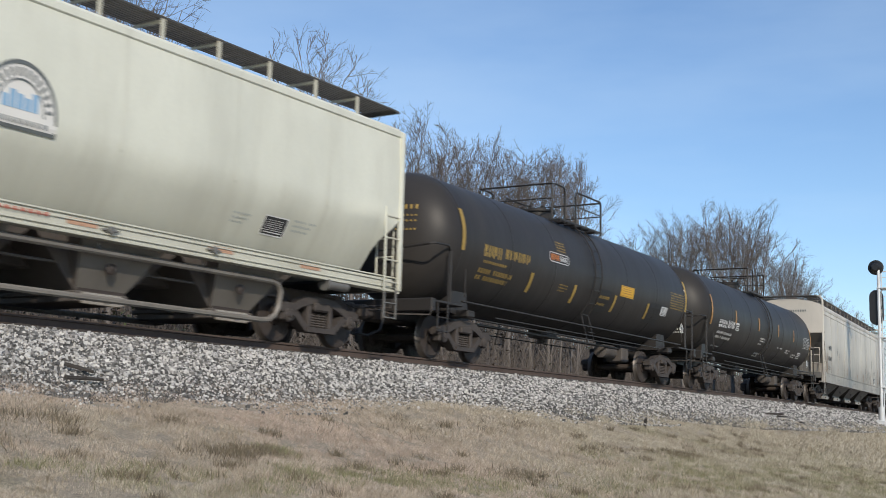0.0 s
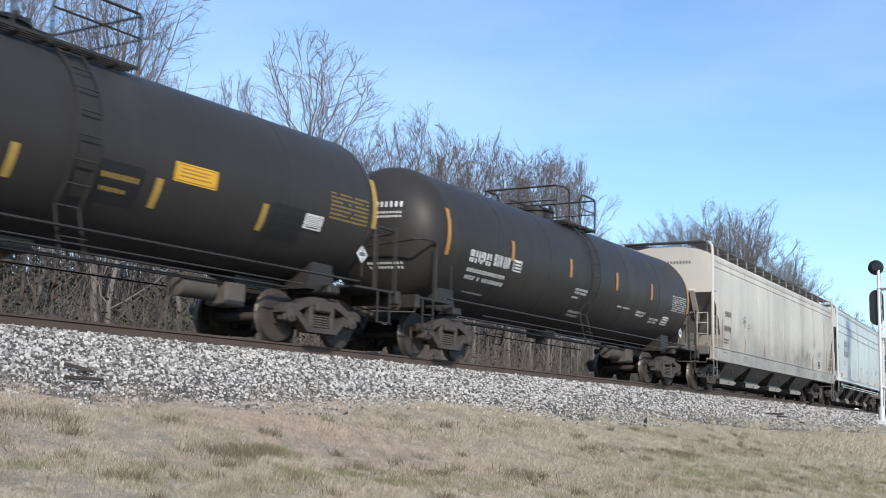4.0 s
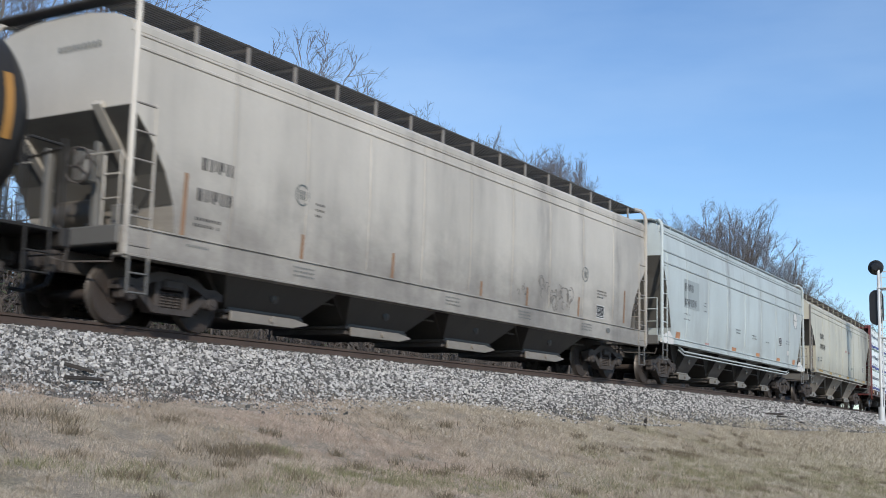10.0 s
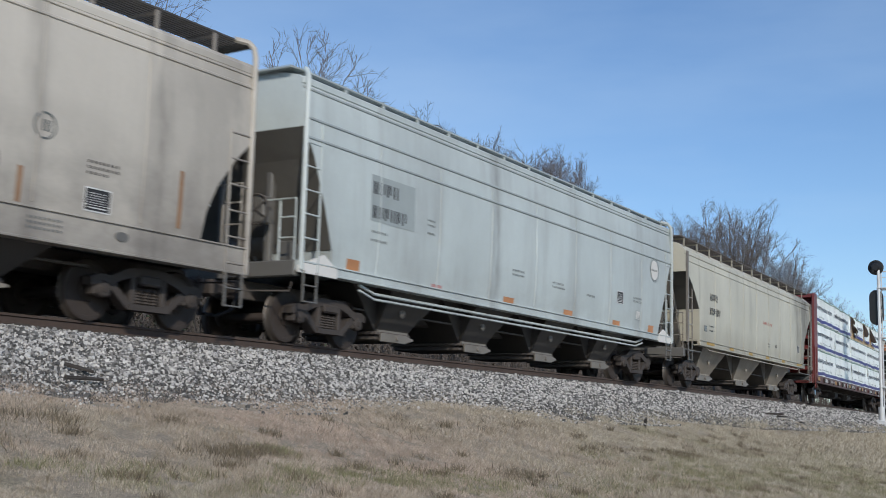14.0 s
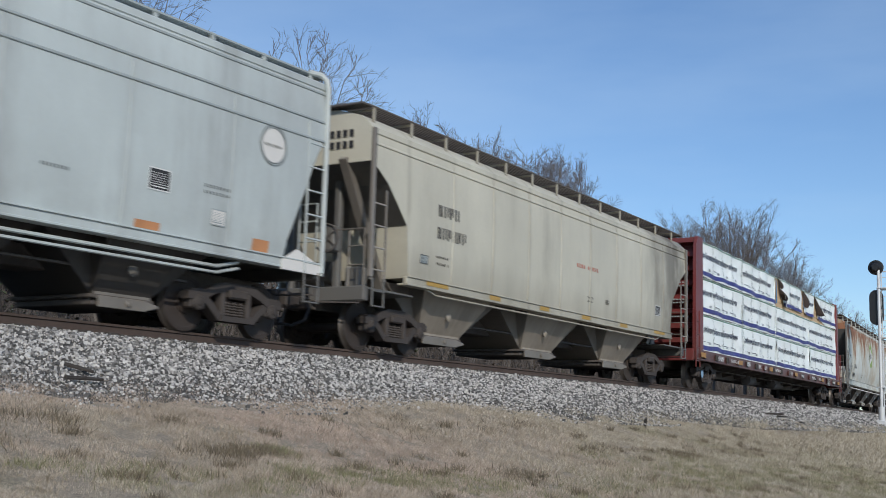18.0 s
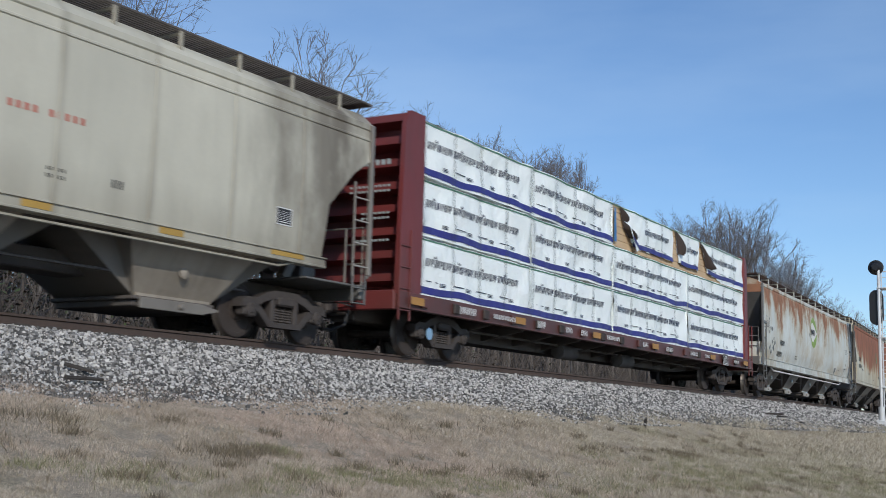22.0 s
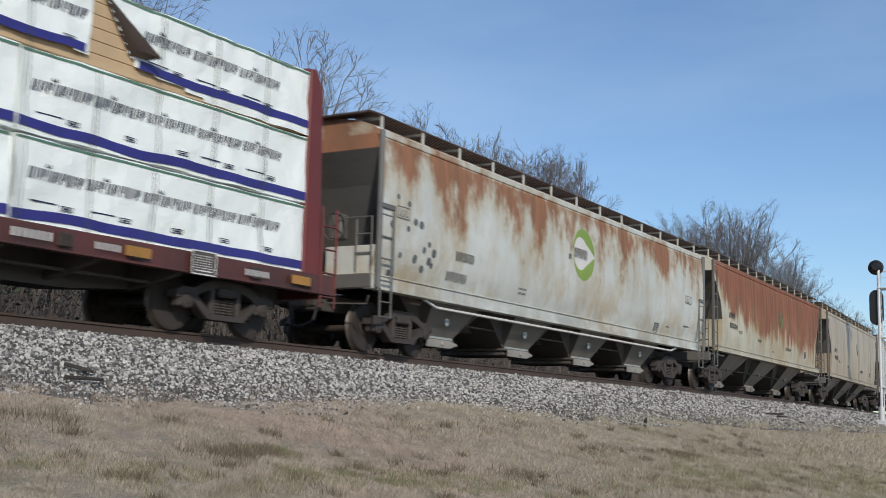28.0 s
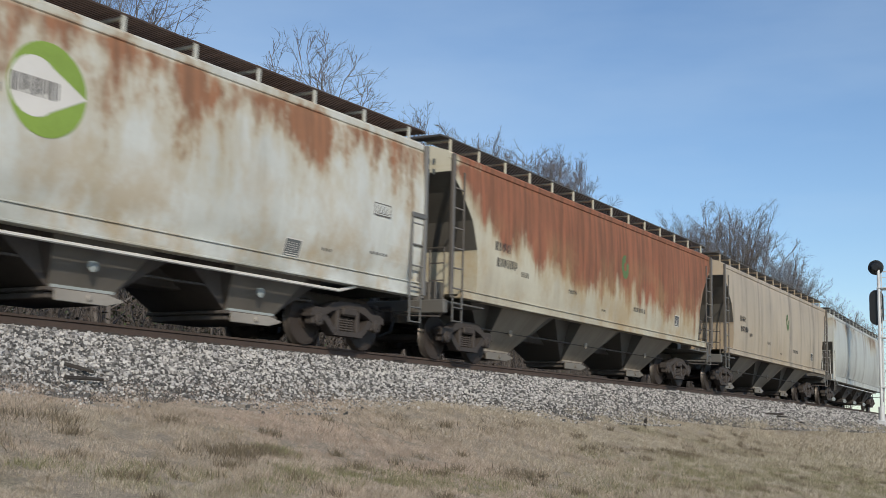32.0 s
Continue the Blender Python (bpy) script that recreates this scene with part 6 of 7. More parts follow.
def tank_one():
    st = [(-6.9, 2.3, 3.2), (-3.5, 1.76, 2.22), (-1.03, 1.75, 2.2), (1.6, 1.76, 2.2), (4.03, 1.78, 2.22), (7.08, 2.25, 3.2)]
    car, side = tank_car("black railway tank car with yellow stencils and stripes", -40.6, 7.77, 1.48, 2.6, M["tank_black"], (M["yellow_bar"], st), 6.1, (-1.7, -0.95, -0.28, 1.38))
    stencils(car, side, [(-5.95, 2.3, 0.85, 0.26, 4), (-4.95, 2.36, 1.25, 0.22, 6), (-5.9, 2.16, 1.1, 0.06, 14), (-6.0, 1.94, 1.6, 0.1, 14), (-6.0, 1.8, 1.6, 0.09, 14),
                         (-2.2, 3.12, 0.5, 0.04, 8), (-2.2, 3.05, 0.5, 0.04, 8), (-2.2, 2.98, 0.5, 0.04, 8), (-2.2, 2.91, 0.5, 0.04, 8), (-1.95, 2.1, 0.5, 0.03, 8), (-1.95, 2.03, 0.5, 0.03, 8), (-1.95, 1.96, 0.4, 0.03, 7),
                         (0.5, 2.04, 0.75, 0.08, 8), (0.55, 1.86, 0.5, 0.06, 8)] + [(5.75, 2.7 - 0.075 * k, 1.15, 0.035, 13) for k in range(7)], M["yellow_bar"])
    b = Build()
    side.patch(b, 1.86, 2.8, 2.22, 2.52, 0.01, 3)
    part("warning_label", b, M["label"], car, "bright yellow warning label", 0)
    # a second frame line and plain lines of writing on the label
    b = Build()
    for x0, x1, z0, z1 in ((1.9, 2.76, 2.24, 2.255), (1.9, 2.76, 2.485, 2.5), (1.9, 1.915, 2.255, 2.485), (2.745, 2.76, 2.255, 2.485), (1.98, 2.66, 2.425, 2.445), (1.98, 2.6, 2.37, 2.39), (1.98, 2.66, 2.31, 2.33)):
        side.patch(b, x0, x1, z0, z1, 0.014, 1)
    part("label_lines", b, M["stripe"], car, smooth=0)["kind"] = "stuff"
    # long emblem with rounded ends: a pale outline, orange and white bars
    b = Build()
    side.patch(b, -2.6, -1.69, 2.835, 2.853, 0.01, 1)
    side.patch(b, -2.6, -1.69, 2.607, 2.625, 0.01, 1)
    side.ring(b, -1.69, 2.73, 0.105, 0.123, -90, 90, 12, 0.01)
    side.ring(b, -2.6, 2.73, 0.105, 0.123, 90, 270, 12, 0.01)
    emblem = part("emblem_outline", b, M["white_bar"], car, smooth=0)
    b = Build()
    side.bars(b, -2.62, 2.65, 0.5, 0.16, 5, 0.012)
    part("emblem_bars", b, M["orange"], emblem, "orange bars", 0)["kind"] = "stuff"
    b = Build()
    side.bars(b, -2.1, 2.66, 0.44, 0.14, 7, 0.012)
    part("emblem_bars", b, M["white_bar"], emblem, "white bars", 0)["kind"] = "stuff"
    for x in (0.45, 4.25):
        b = Build()
        side.patch(b, x, x + 0.85, 1.7, 2.28, 0.005, 4)
        part("repaint_patch", b, M["signal_black"], car, "fresh black repainted rectangle", 0)
    placard(car, side, 5.1, 1.98, 0.5, 0.26, M["white_bar"], M["black_bar"])
    hazard_placard(car, 6.75, 1.72)
    # marks on the leading head
    head_marks(car, -7.77, ((3.12, 1.15, 10, 0.1), (2.96, 0.7, 8, 0.04), (2.84, 0.8, 9, 0.04), (2.66, 0.5, 6, 0.04)), M["yellow_bar"])


def tank_two():
    st = [(-7.4, 2.12, 3.1), (-4.5, 2.36, 2.82), (-1.33, 2.35, 2.82), (1.66, 2.34, 2.82), (4.27, 2.34, 2.8), (7.4, 2.2, 3.1)]
    car, side = tank_car("black railway tank car with white stencils and amber stripes", -23.45, 8.25, 1.48, 2.6, M["tank_black_b"], (M["stripe"], st), 6.65)
    stencils(car, side, [(-6.4, 2.11, 0.98, 0.26, 4), (-5.32, 2.15, 0.78, 0.25, 5), (-6.35, 1.91, 1.75, 0.08, 16), (-6.3, 1.76, 1.75, 0.08, 16), (-6.0, 1.5, 0.9, 0.03, 13),
                         (-0.85, 2.08, 0.75, 0.06, 8), (-0.85, 2.0, 0.7, 0.05, 8), (-0.9, 1.88, 0.4, 0.05, 5), (-0.6, 1.55, 0.8, 0.06, 8), (-0.55, 1.47, 0.7, 0.05, 8),
                         (2.05, 1.93, 0.88, 0.04, 9), (3.45, 1.9, 0.75, 0.06, 8), (3.5, 1.82, 0.6, 0.05, 7), (4.6, 1.8, 0.75, 0.06, 8), (4.65, 1.72, 0.6, 0.05, 7)], M["white_bar"])
    for x, z, w, h in ((-4.42, 2.14, 0.42, 0.26), (5.55, 1.74, 0.5, 0.22)):
        b = Build()
        for a, c, d, e in ((x, x + w, z, z + 0.03), (x, x + w, z + h - 0.03, z + h), (x, x + 0.03, z, z + h), (x + w - 0.03, x + w, z, z + h)):
            side.patch(b, a, c, d, e, 0.008, 1)
        for k in range(3):
            side.patch(b, x + 0.07, x + w - 0.07, z + 0.06 + 0.07 * k, z + 0.1 + 0.07 * k, 0.008, 1)
        part("stencil_box", b, M["white_bar"], car, smooth=0)
    stencils(car, side, [(6.05, 2.62 - 0.062 * k, 1.2, 0.03, 14) for k in range(8)], M["white_bar"], "test_table")
    hazard_placard(car, 6.75, 1.56)
    # marks on the leading head
    head_marks(car, -8.25, ((3.06, 1.05, 10, 0.12), (2.92, 0.85, 12, 0.05), (2.83, 0.7, 10, 0.05), (1.87, 0.8, 11, 0.05), (1.78, 0.75, 11, 0.05)), M["white_bar"])


def greige_hopper():
    prof = [(1.3, 1.575), (1.8, 1.6), (2.6, 1.62), (3.6, 1.61), (4.1, 1.585), (4.3, 1.56)]
    roof = [(4.42, 1.5), (4.55, 1.15), (4.64, 0.6), (4.68, 0.0)]
    car, side = covered_hopper("grey-beige covered hopper car with dark stains", -4.28, 9.88, prof, roof,
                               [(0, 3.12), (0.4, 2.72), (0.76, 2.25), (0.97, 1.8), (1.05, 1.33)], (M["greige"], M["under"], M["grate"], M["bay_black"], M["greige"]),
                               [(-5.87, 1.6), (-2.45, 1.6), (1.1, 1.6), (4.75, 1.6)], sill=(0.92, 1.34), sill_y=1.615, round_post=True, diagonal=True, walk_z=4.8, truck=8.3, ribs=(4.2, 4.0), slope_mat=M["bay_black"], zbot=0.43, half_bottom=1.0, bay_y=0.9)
    seams(car, side, np.arange(-7.6, 9, 1.9), 1.42, 4.2, M["greige"])
    stencils(car, side, [(-8.36, 2.43, 0.76, 0.2, 4), (-8.42, 1.94, 0.88, 0.2, 5), (-8.42, 1.64, 0.6, 0.05, 9), (-8.45, 1.54, 0.6, 0.05, 9), (-5.45, 2.36, 0.28, 0.04, 4), (-5.45, 2.26, 0.28, 0.04, 4), (-5.45, 2.16, 0.2, 0.04, 3),
                         (6.55, 2.12, 0.6, 0.04, 8), (6.55, 2.04, 0.6, 0.04, 8), (6.55, 1.96, 0.4, 0.04, 5)], M["black_bar"])
    flat = Side([(0, 1.62), (3, 1.62)])
    stencils(car, flat, [(u, z, 0.6, 0.03, 8) for u in (-6.0, -1.0, 2.2, 5.6) for z in (1.2, 1.13, 1.06)] + [(-8.6, 1.2, 0.5, 0.04, 7)], M["stencil_grey"])
    placard(car, side, 6.55, 1.46, 0.44, 0.3, M["black_bar"], M["white_bar"])
    b = Build()
    flat.ring(b, 7.23, 1.16, 0.0, 0.07, 0, 360, 14, 0.008, 1.8)
    part("sill_cover", b, M["end_grime"], car, smooth=0)
    for x in (-5.84, 5.78):
        b = Build()
        side.ring(b, x, 2.47, 0.16, 0.19)
        emblem = part("round_emblem", b, M["stencil_grey"], car, smooth=0)
        b = Build()
        for k in range(4):
            side.patch(b, x - 0.1 + 0.055 * k, x - 0.07 + 0.055 * k, 2.39, 2.55, 0.006, 1)
        part("emblem_bar", b, M["stencil_grey"], emblem, smooth=0)["kind"] = "stuff"
    # sprayed scrawls on the trailing half, as plain loops and bars
    rng = random.Random(77)
    for x, z, n, size in ((3.6, 1.88, 6, 0.13), (4.15, 1.72, 9, 0.16), (4.8, 1.72, 9, 0.16), (2.4, 1.7, 5, 0.12)):
        b = Build()
        for _ in range(n):
            u, w = x + rng.uniform(-0.28, 0.28), z + rng.uniform(-0.16, 0.16)
            a0 = rng.uniform(0, 360)
            rr = size * rng.uniform(0.5, 1.1)
            side.ring(b, u, w, rr - 0.013, rr + 0.013, a0, a0 + rng.uniform(120, 260), 12, 0.006 + 0.0004 * len(b.f) / 12, rng.uniform(0.5, 1.0))
        part("scrawl", b, M["faded_ink"], car, "faded grey sprayed scrawl", 0)["kind"] = "stuff"
    for x, za, zb in ((-8.68, 1.36, 2.32), (-5.76, 1.38, 1.8), (-2.95, 1.38, 1.85), (0.5, 1.38, 1.7), (2.65, 1.38, 1.8), (5.45, 1.38, 1.86), (8.34, 1.45, 2.33)):
        b = Build()
        side.patch(b, x - 0.04, x + 0.04, za, zb, 0.008, 3)
        part("reflector", b, M["faded_stripe"], car, smooth=0)
    # stencil on the leading end sheet
    b = Build()
    for k in range(9):
        y = -0.9 + 0.105 * k
        b.quad((-9.9, y, 4.08), (-9.9, y + 0.055, 4.08), (-9.9, y + 0.055, 4.17), (-9.9, y, 4.17))
    part("end_stencil", b, M["stencil_grey"], car, smooth=0)["kind"] = "stuff"


def pale_blue_hopper():
    prof = [(1.3, 1.52), (1.7, 1.57), (2.4, 1.6), (3.4, 1.6), (4.2, 1.56), (4.55, 1.5)]
    roof = [(4.64, 1.4), (4.72, 1.05), (4.78, 0.6), (4.8, 0.0)]
    car, side = covered_hopper("pale blue-grey covered hopper car with raised side ribs", 15.9, 9.0, prof, roof,
                               [(0, 3.7), (0.3, 3.2), (0.65, 2.4), (0.95, 1.65), (1.0, 1.32)], (M["paleblue"], M["under"], M["patch_grey"], M["bay_black"], M["bay_dim"]),
                               [(-5.0, 0.78), (-1.7, 0.78), (1.75, 0.78), (5.1, 0.78)], sill=(1.18, 1.34), sill_y=1.58, ribs=(4.4, 3.87, 3.52), rib_mat=M["patch_grey"], walk_z=4.78, walk_y=(0.9, 1.35),
                               rods=((1.02, 1.45, 0.03), (0.92, 1.45, 0.025)), truck=7.4, frame_mat=M["bay_dim"], slope_mat=M["bay_black"], half_bottom=0.56, zbot=0.4, round_post=True)
    seams(car, side, np.arange(-6.6, 8, 2.2), 1.35, 3.8, M["paleblue"], 0.04)
    b = Build()
    side.patch(b, -6.92, -5.4, 2.36, 3.24, 0.005, 4)
    part("repaint_patch", b, M["patch_grey"], car, "grey repainted rectangle", 0)
    stencils(car, side, [(-6.86, 2.88, 0.9, 0.24, 4), (-6.86, 2.42, 1.2, 0.24, 6)], M["black_bar"])
    stencils(car, side, [(-6.86, 2.14, 0.55, 0.05, 8), (-6.86, 1.98, 0.55, 0.05, 8), (-4.9, 2.66, 0.3, 0.04, 5), (-4.9, 2.56, 0.3, 0.04, 5), (-4.9, 2.4, 0.3, 0.04, 5), (-1.2, 2.1, 0.6, 0.05, 8), (-1.2, 2.0, 0.6, 0.05, 8),
                         (0.9, 2.05, 0.7, 0.05, 9), (0.9, 1.95, 0.7, 0.05, 9), (2.9, 1.95, 0.5, 0.05, 8), (6.0, 2.2, 0.6, 0.05, 8), (6.0, 2.1, 0.6, 0.05, 8)], M["stencil_grey"])
    placard(car, side, 4.85, 1.98, 0.4, 0.3, M["black_bar"], M["white_bar"])
    placard(car, side, 6.2, 1.65, 0.3, 0.22, M["badge_white"], M["patch_grey"])
    reflectors(car, side, (-7.36, 7.4), 1.36, 0.4, 0.2, M["orange_worn"])
    reflectors(car, side, (-4.4,), 1.36, 0.4, 0.07, M["pink_worn"])
    reflectors(car, side, (-1.28, 1.86, 4.9), 1.37, 0.5, 0.12, M["orange_worn"])
    b = Build()
    side.disc(b, 7.55, 3.17, 0.29)
    part("round_emblem", b, M["badge_white"], car, smooth=0)
    b = Build()
    side.ring(b, 7.55, 3.17, 0.29, 0.305, out=0.01)
    side.ring(b, 7.55, 3.17, 0.33, 0.345, out=0.01)
    side.bars(b, 7.32, 3.14, 0.46, 0.05, 9, 0.012)
    part("emblem_ring", b, M["stencil_grey"], car, smooth=0)["kind"] = "stuff"
    for s in (-1, 1):
        b = Build()
        b.prism([(s * 9.02, 1.14), (s * 7.9, 1.14), (s * 7.9, 1.3), (s * 8.3, 1.52), (s * 9.02, 1.26)], -1.6, -1.56)
        part("corner_gusset", b, M["badge_white"], car)


def beige_hopper():
    prof = [(1.42, 1.56), (1.9, 1.585), (2.8, 1.6), (3.6, 1.59), (4.0, 1.565), (4.12, 1.55)]
    roof = [(4.22, 1.5), (4.4, 1.3), (4.55, 0.75), (4.6, 0.0)]
    car, side = covered_hopper("beige three-bay covered hopper car with dark roof walk", 34.9, 8.65, prof, roof,
                               [(0, 3.5), (0.55, 3.15), (1.25, 2.45), (1.4, 1.44)], (M["beige"], M["under"], M["under"], M["bay_tan"], M["bay_dim"]),
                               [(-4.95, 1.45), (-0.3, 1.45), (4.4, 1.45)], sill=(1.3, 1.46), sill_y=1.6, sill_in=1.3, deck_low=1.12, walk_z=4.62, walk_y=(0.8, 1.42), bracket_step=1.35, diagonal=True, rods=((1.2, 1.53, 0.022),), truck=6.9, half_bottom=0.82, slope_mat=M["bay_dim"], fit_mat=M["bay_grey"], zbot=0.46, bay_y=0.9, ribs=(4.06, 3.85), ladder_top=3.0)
    seams(car, side, np.arange(-5.6, 8, 1.75), 1.46, 3.95, M["beige"], 0.06)
    stencils(car, side, [(-6.22, 2.82, 0.88, 0.24, 4), (-6.24, 2.36, 1.2, 0.24, 6), (-6.25, 1.96, 0.5, 0.05, 9), (-6.25, 1.82, 0.5, 0.05, 9), (1.25, 1.9, 0.35, 0.05, 5), (1.25, 1.8, 0.35, 0.05, 5), (2.4, 1.85, 0.25, 0.12, 3)], M["black_bar"])
    stencils(car, side, [(0.55, 2.62, 1.35, 0.1, 10)], M["redbar"])
    placard(car, side, -6.85, 1.8, 0.26, 0.14, M["patch_grey"], M["stencil_grey"])
    placard(car, side, 6.0, 1.9, 0.36, 0.26, M["black_bar"], M["white_bar"])
    flat = Side([(0, 1.6), (3, 1.6)])
    reflectors(car, flat, (-6.2, 6.3), 1.36, 0.85, 0.1, M["amber"])
    reflectors(car, flat, (-3.75, -1.28, 1.12, 3.6), 1.34, 0.5, 0.1, M["amber"])
    b = Build()
    for z in (4.0, 3.78):
        for k in range(5):
            y = -1.15 + 0.15 * k
            b.quad((-8.67, y, z), (-8.67, y + 0.1, z), (-8.67, y + 0.1, z + 0.14), (-8.67, y, z + 0.14))
    part("end_stencil", b, M["black_bar"], car, smooth=0)["kind"] = "stuff"


def centerbeam_car():
    car = thing("centerbeam_flat_car", "oxide-red centerbeam flat car with tall ribbed bulkheads", "freight car", "freight cars of the train")
    hb = 11.9
    red = M["oxide_red"]
    b = Build()
    b.box(-hb, hb, -1.42, 1.42, 1.06, 1.16, 0.015)
    part("deck", b, red, car)
    for s in (-1, 1):
        b = Build()
        b.box(-hb, hb, s * 1.38, s * 1.47, 0.84, 1.17, 0.012)
        b.box(-hb, hb, s * 1.36, s * 1.51, 0.83, 0.86, 0.006)
        part("side_sill", b, M["sill_red"], car)
        for k in range(18):
            x = -hb + 0.9 + k * 1.3
            b = Build()
            b.box(x - 0.12, x + 0.12, s * 1.47, s * 1.53, 0.9, 1.1, 0.02)
            part("winch", b, M["wheel_side"] if k % 3 else M["sill_red"], car)
    b = Build()
    b.box(-hb + 0.2, hb - 0.2, -0.3, 0.3, 0.62, 1.06, 0.03)
    b.prism([(-hb + 3.2, 0.66), (-hb + 5.0, 0.5), (hb - 5.0, 0.5), (hb - 3.2, 0.66)], -0.3, 0.3)
    part("centre_sill", b, M["under"], car)
    for x in np.arange(-hb + 3.9, hb - 3.5, 1.62):
        for sy in (-1, 1):
            b = Build()
            b.add([Vector((x + dx, sy * y, z)) for dx in (-0.05, 0.05) for y, z in ((0.3, 0.58), (1.38, 0.8), (1.38, 1.05), (0.3, 1.05))], [(0, 1, 2, 3), (7, 6, 5, 4), (0, 4, 5, 1), (1, 5, 6, 2), (2, 6, 7, 3), (3, 7, 4, 0)])
            part("cross_bearer", b, M["under"], car)
    b = Build()
    b.tube([(-hb + 3.2, -0.75, 0.7), (hb - 3.2, -0.75, 0.7)], 0.03, 5)
    part("brake_pipe", b, M["under"], car)
    for x in (-2.6, 1.4):
        b = Build()
        b.lathe([(-0.5, 0.05), (-0.46, 0.19), (0.46, 0.19), (0.5, 0.05)], 14, Matrix.Translation((x, -0.72, 0.55)) @ Matrix.Rotation(radians(90), 4, "Z"))
        part("air_reservoir", b, M["under"], car)
    b = Build()
    for x in np.arange(-hb + 1.3, hb - 0.6, 1.83):
        b.box(x - 0.08, x + 0.08, -0.1, 0.1, 1.16, 4.55, 0.02)
    b.box(-hb + 0.3, hb - 0.3, -0.14, 0.14, 4.5, 4.7, 0.02)
    part("centre_beam", b, red, car)
    for s in (-1, 1):
        x0 = s * (hb - 0.82)
        b = Build()
        b.box(s * (hb - 0.86), s * (hb - 0.78), -1.45, 1.45, 1.16, 4.78, 0.015)
        bulk = part("bulkhead", b, red, car)
        for sy in (-1, 1):
            b = Build()
            xo = hb + 0.02 if s < 0 else hb - 0.42
            b.prism([(x0, 1.1), (s * xo, 1.1), (s * (xo - 0.12), 4.5), (s * (xo - 0.3), 4.8), (x0, 4.8)], sy * 1.36, sy * 1.46)
            part("bulkhead_side", b, red, bulk)
        for k in range(8):
            z = 1.35 + 0.46 * k
            b = Build()
            xo = hb - 0.3 if s < 0 else hb - 0.55
            b.prism([(x0, z + 0.26), (s * xo, z + 0.2), (s * xo, z + 0.05), (x0, z)], -1.36, 1.36)
            part("bulkhead_rib", b, red, bulk)
        b = Build()
        b.box(s * (hb - 0.75), s * (hb - 0.5), -1.3, 1.3, 4.6, 4.76, 0.02)
        part("bulkhead_cap", b, red, bulk)
        ladder(car, s * (hb - 0.2), -1.47, 0.6, 2.4, 0.4, red)
        add_coupler(car, s * (hb - 0.1), s)
        add_truck(car, s * 9.55)
        e = Build()
        e.box(s * (hb - 0.1), s * (hb + 0.06), -1.4, 1.4, 0.8, 1.18, 0.02)
        part("end_sill", e, red, car)
    b = Build()
    for k, (z, w, n) in enumerate(((3.75, 0.8, 6), (3.3, 1.0, 10), (3.2, 1.0, 10), (2.75, 0.7, 7), (2.65, 0.7, 7), (2.2, 0.8, 9))):
        for j in range(n):
            y = -1.0 + w * j / n
            b.quad((-hb - 0.0, y, z), (-hb - 0.0, y + 0.7 * w / n, z), (-hb + 0.0, y + 0.7 * w / n, z + (0.11 if k == 0 else 0.045)), (-hb, y, z + (0.11 if k == 0 else 0.045)))
    b.v = [(x + 0.29, y, z) for x, y, z in b.v]
    part("end_stencil", b, M["patch_grey"], car, smooth=0)["kind"] = "stuff"
    sill = Side([(0, 1.53), (3, 1.53)])
    stencils(car, sill, [(-9.6, 0.92, 0.7, 0.15, 8), (-8.1, 0.95, 1.3, 0.1, 12), (-5.9, 0.93, 0.45, 0.16, 3), (-4.3, 0.93, 0.35, 0.14, 4), (-3.4, 0.93, 0.4, 0.14, 4), (-1.7, 0.95, 0.9, 0.11, 8), (0.9, 0.93, 0.4, 0.14, 4), (2.8, 0.93, 0.6, 0.12, 6), (5.0, 0.94, 0.7, 0.12, 7), (6.4, 0.95, 0.5, 0.1, 6), (9.5, 0.94, 0.6, 0.1, 7)], M["white_bar"])
    reflectors(car, sill, (-11.3, -6.8, -2.4, 1.9, 7.2, 10.9), 0.93, 0.5, 0.15, M["stripe"])
    placard(car, sill, 8.3, 0.84, 0.5, 0.34, M["under"], M["white_bar"])
    b = Build()
    b.lathe([(0, 0.02), (0.01, 0.13)], 14, Matrix.Translation((-10.2, -1.17, 0.457)))
    part("bearing_end_cap", b, M["badge_blue"], car, "blue bearing cap")
    CARS.append((car, 56.5))
    return car


def lengthen(strip, start, end):
    """Add one more face to a printed strip, sharing the points of the face before."""
    if not strip.v:
        strip.v.extend(start)
    strip.v.extend(end)
    n = len(strip.v)
    strip.f.append((n - 4, n - 2, n - 1, n - 3))
    strip.slot.append(0)


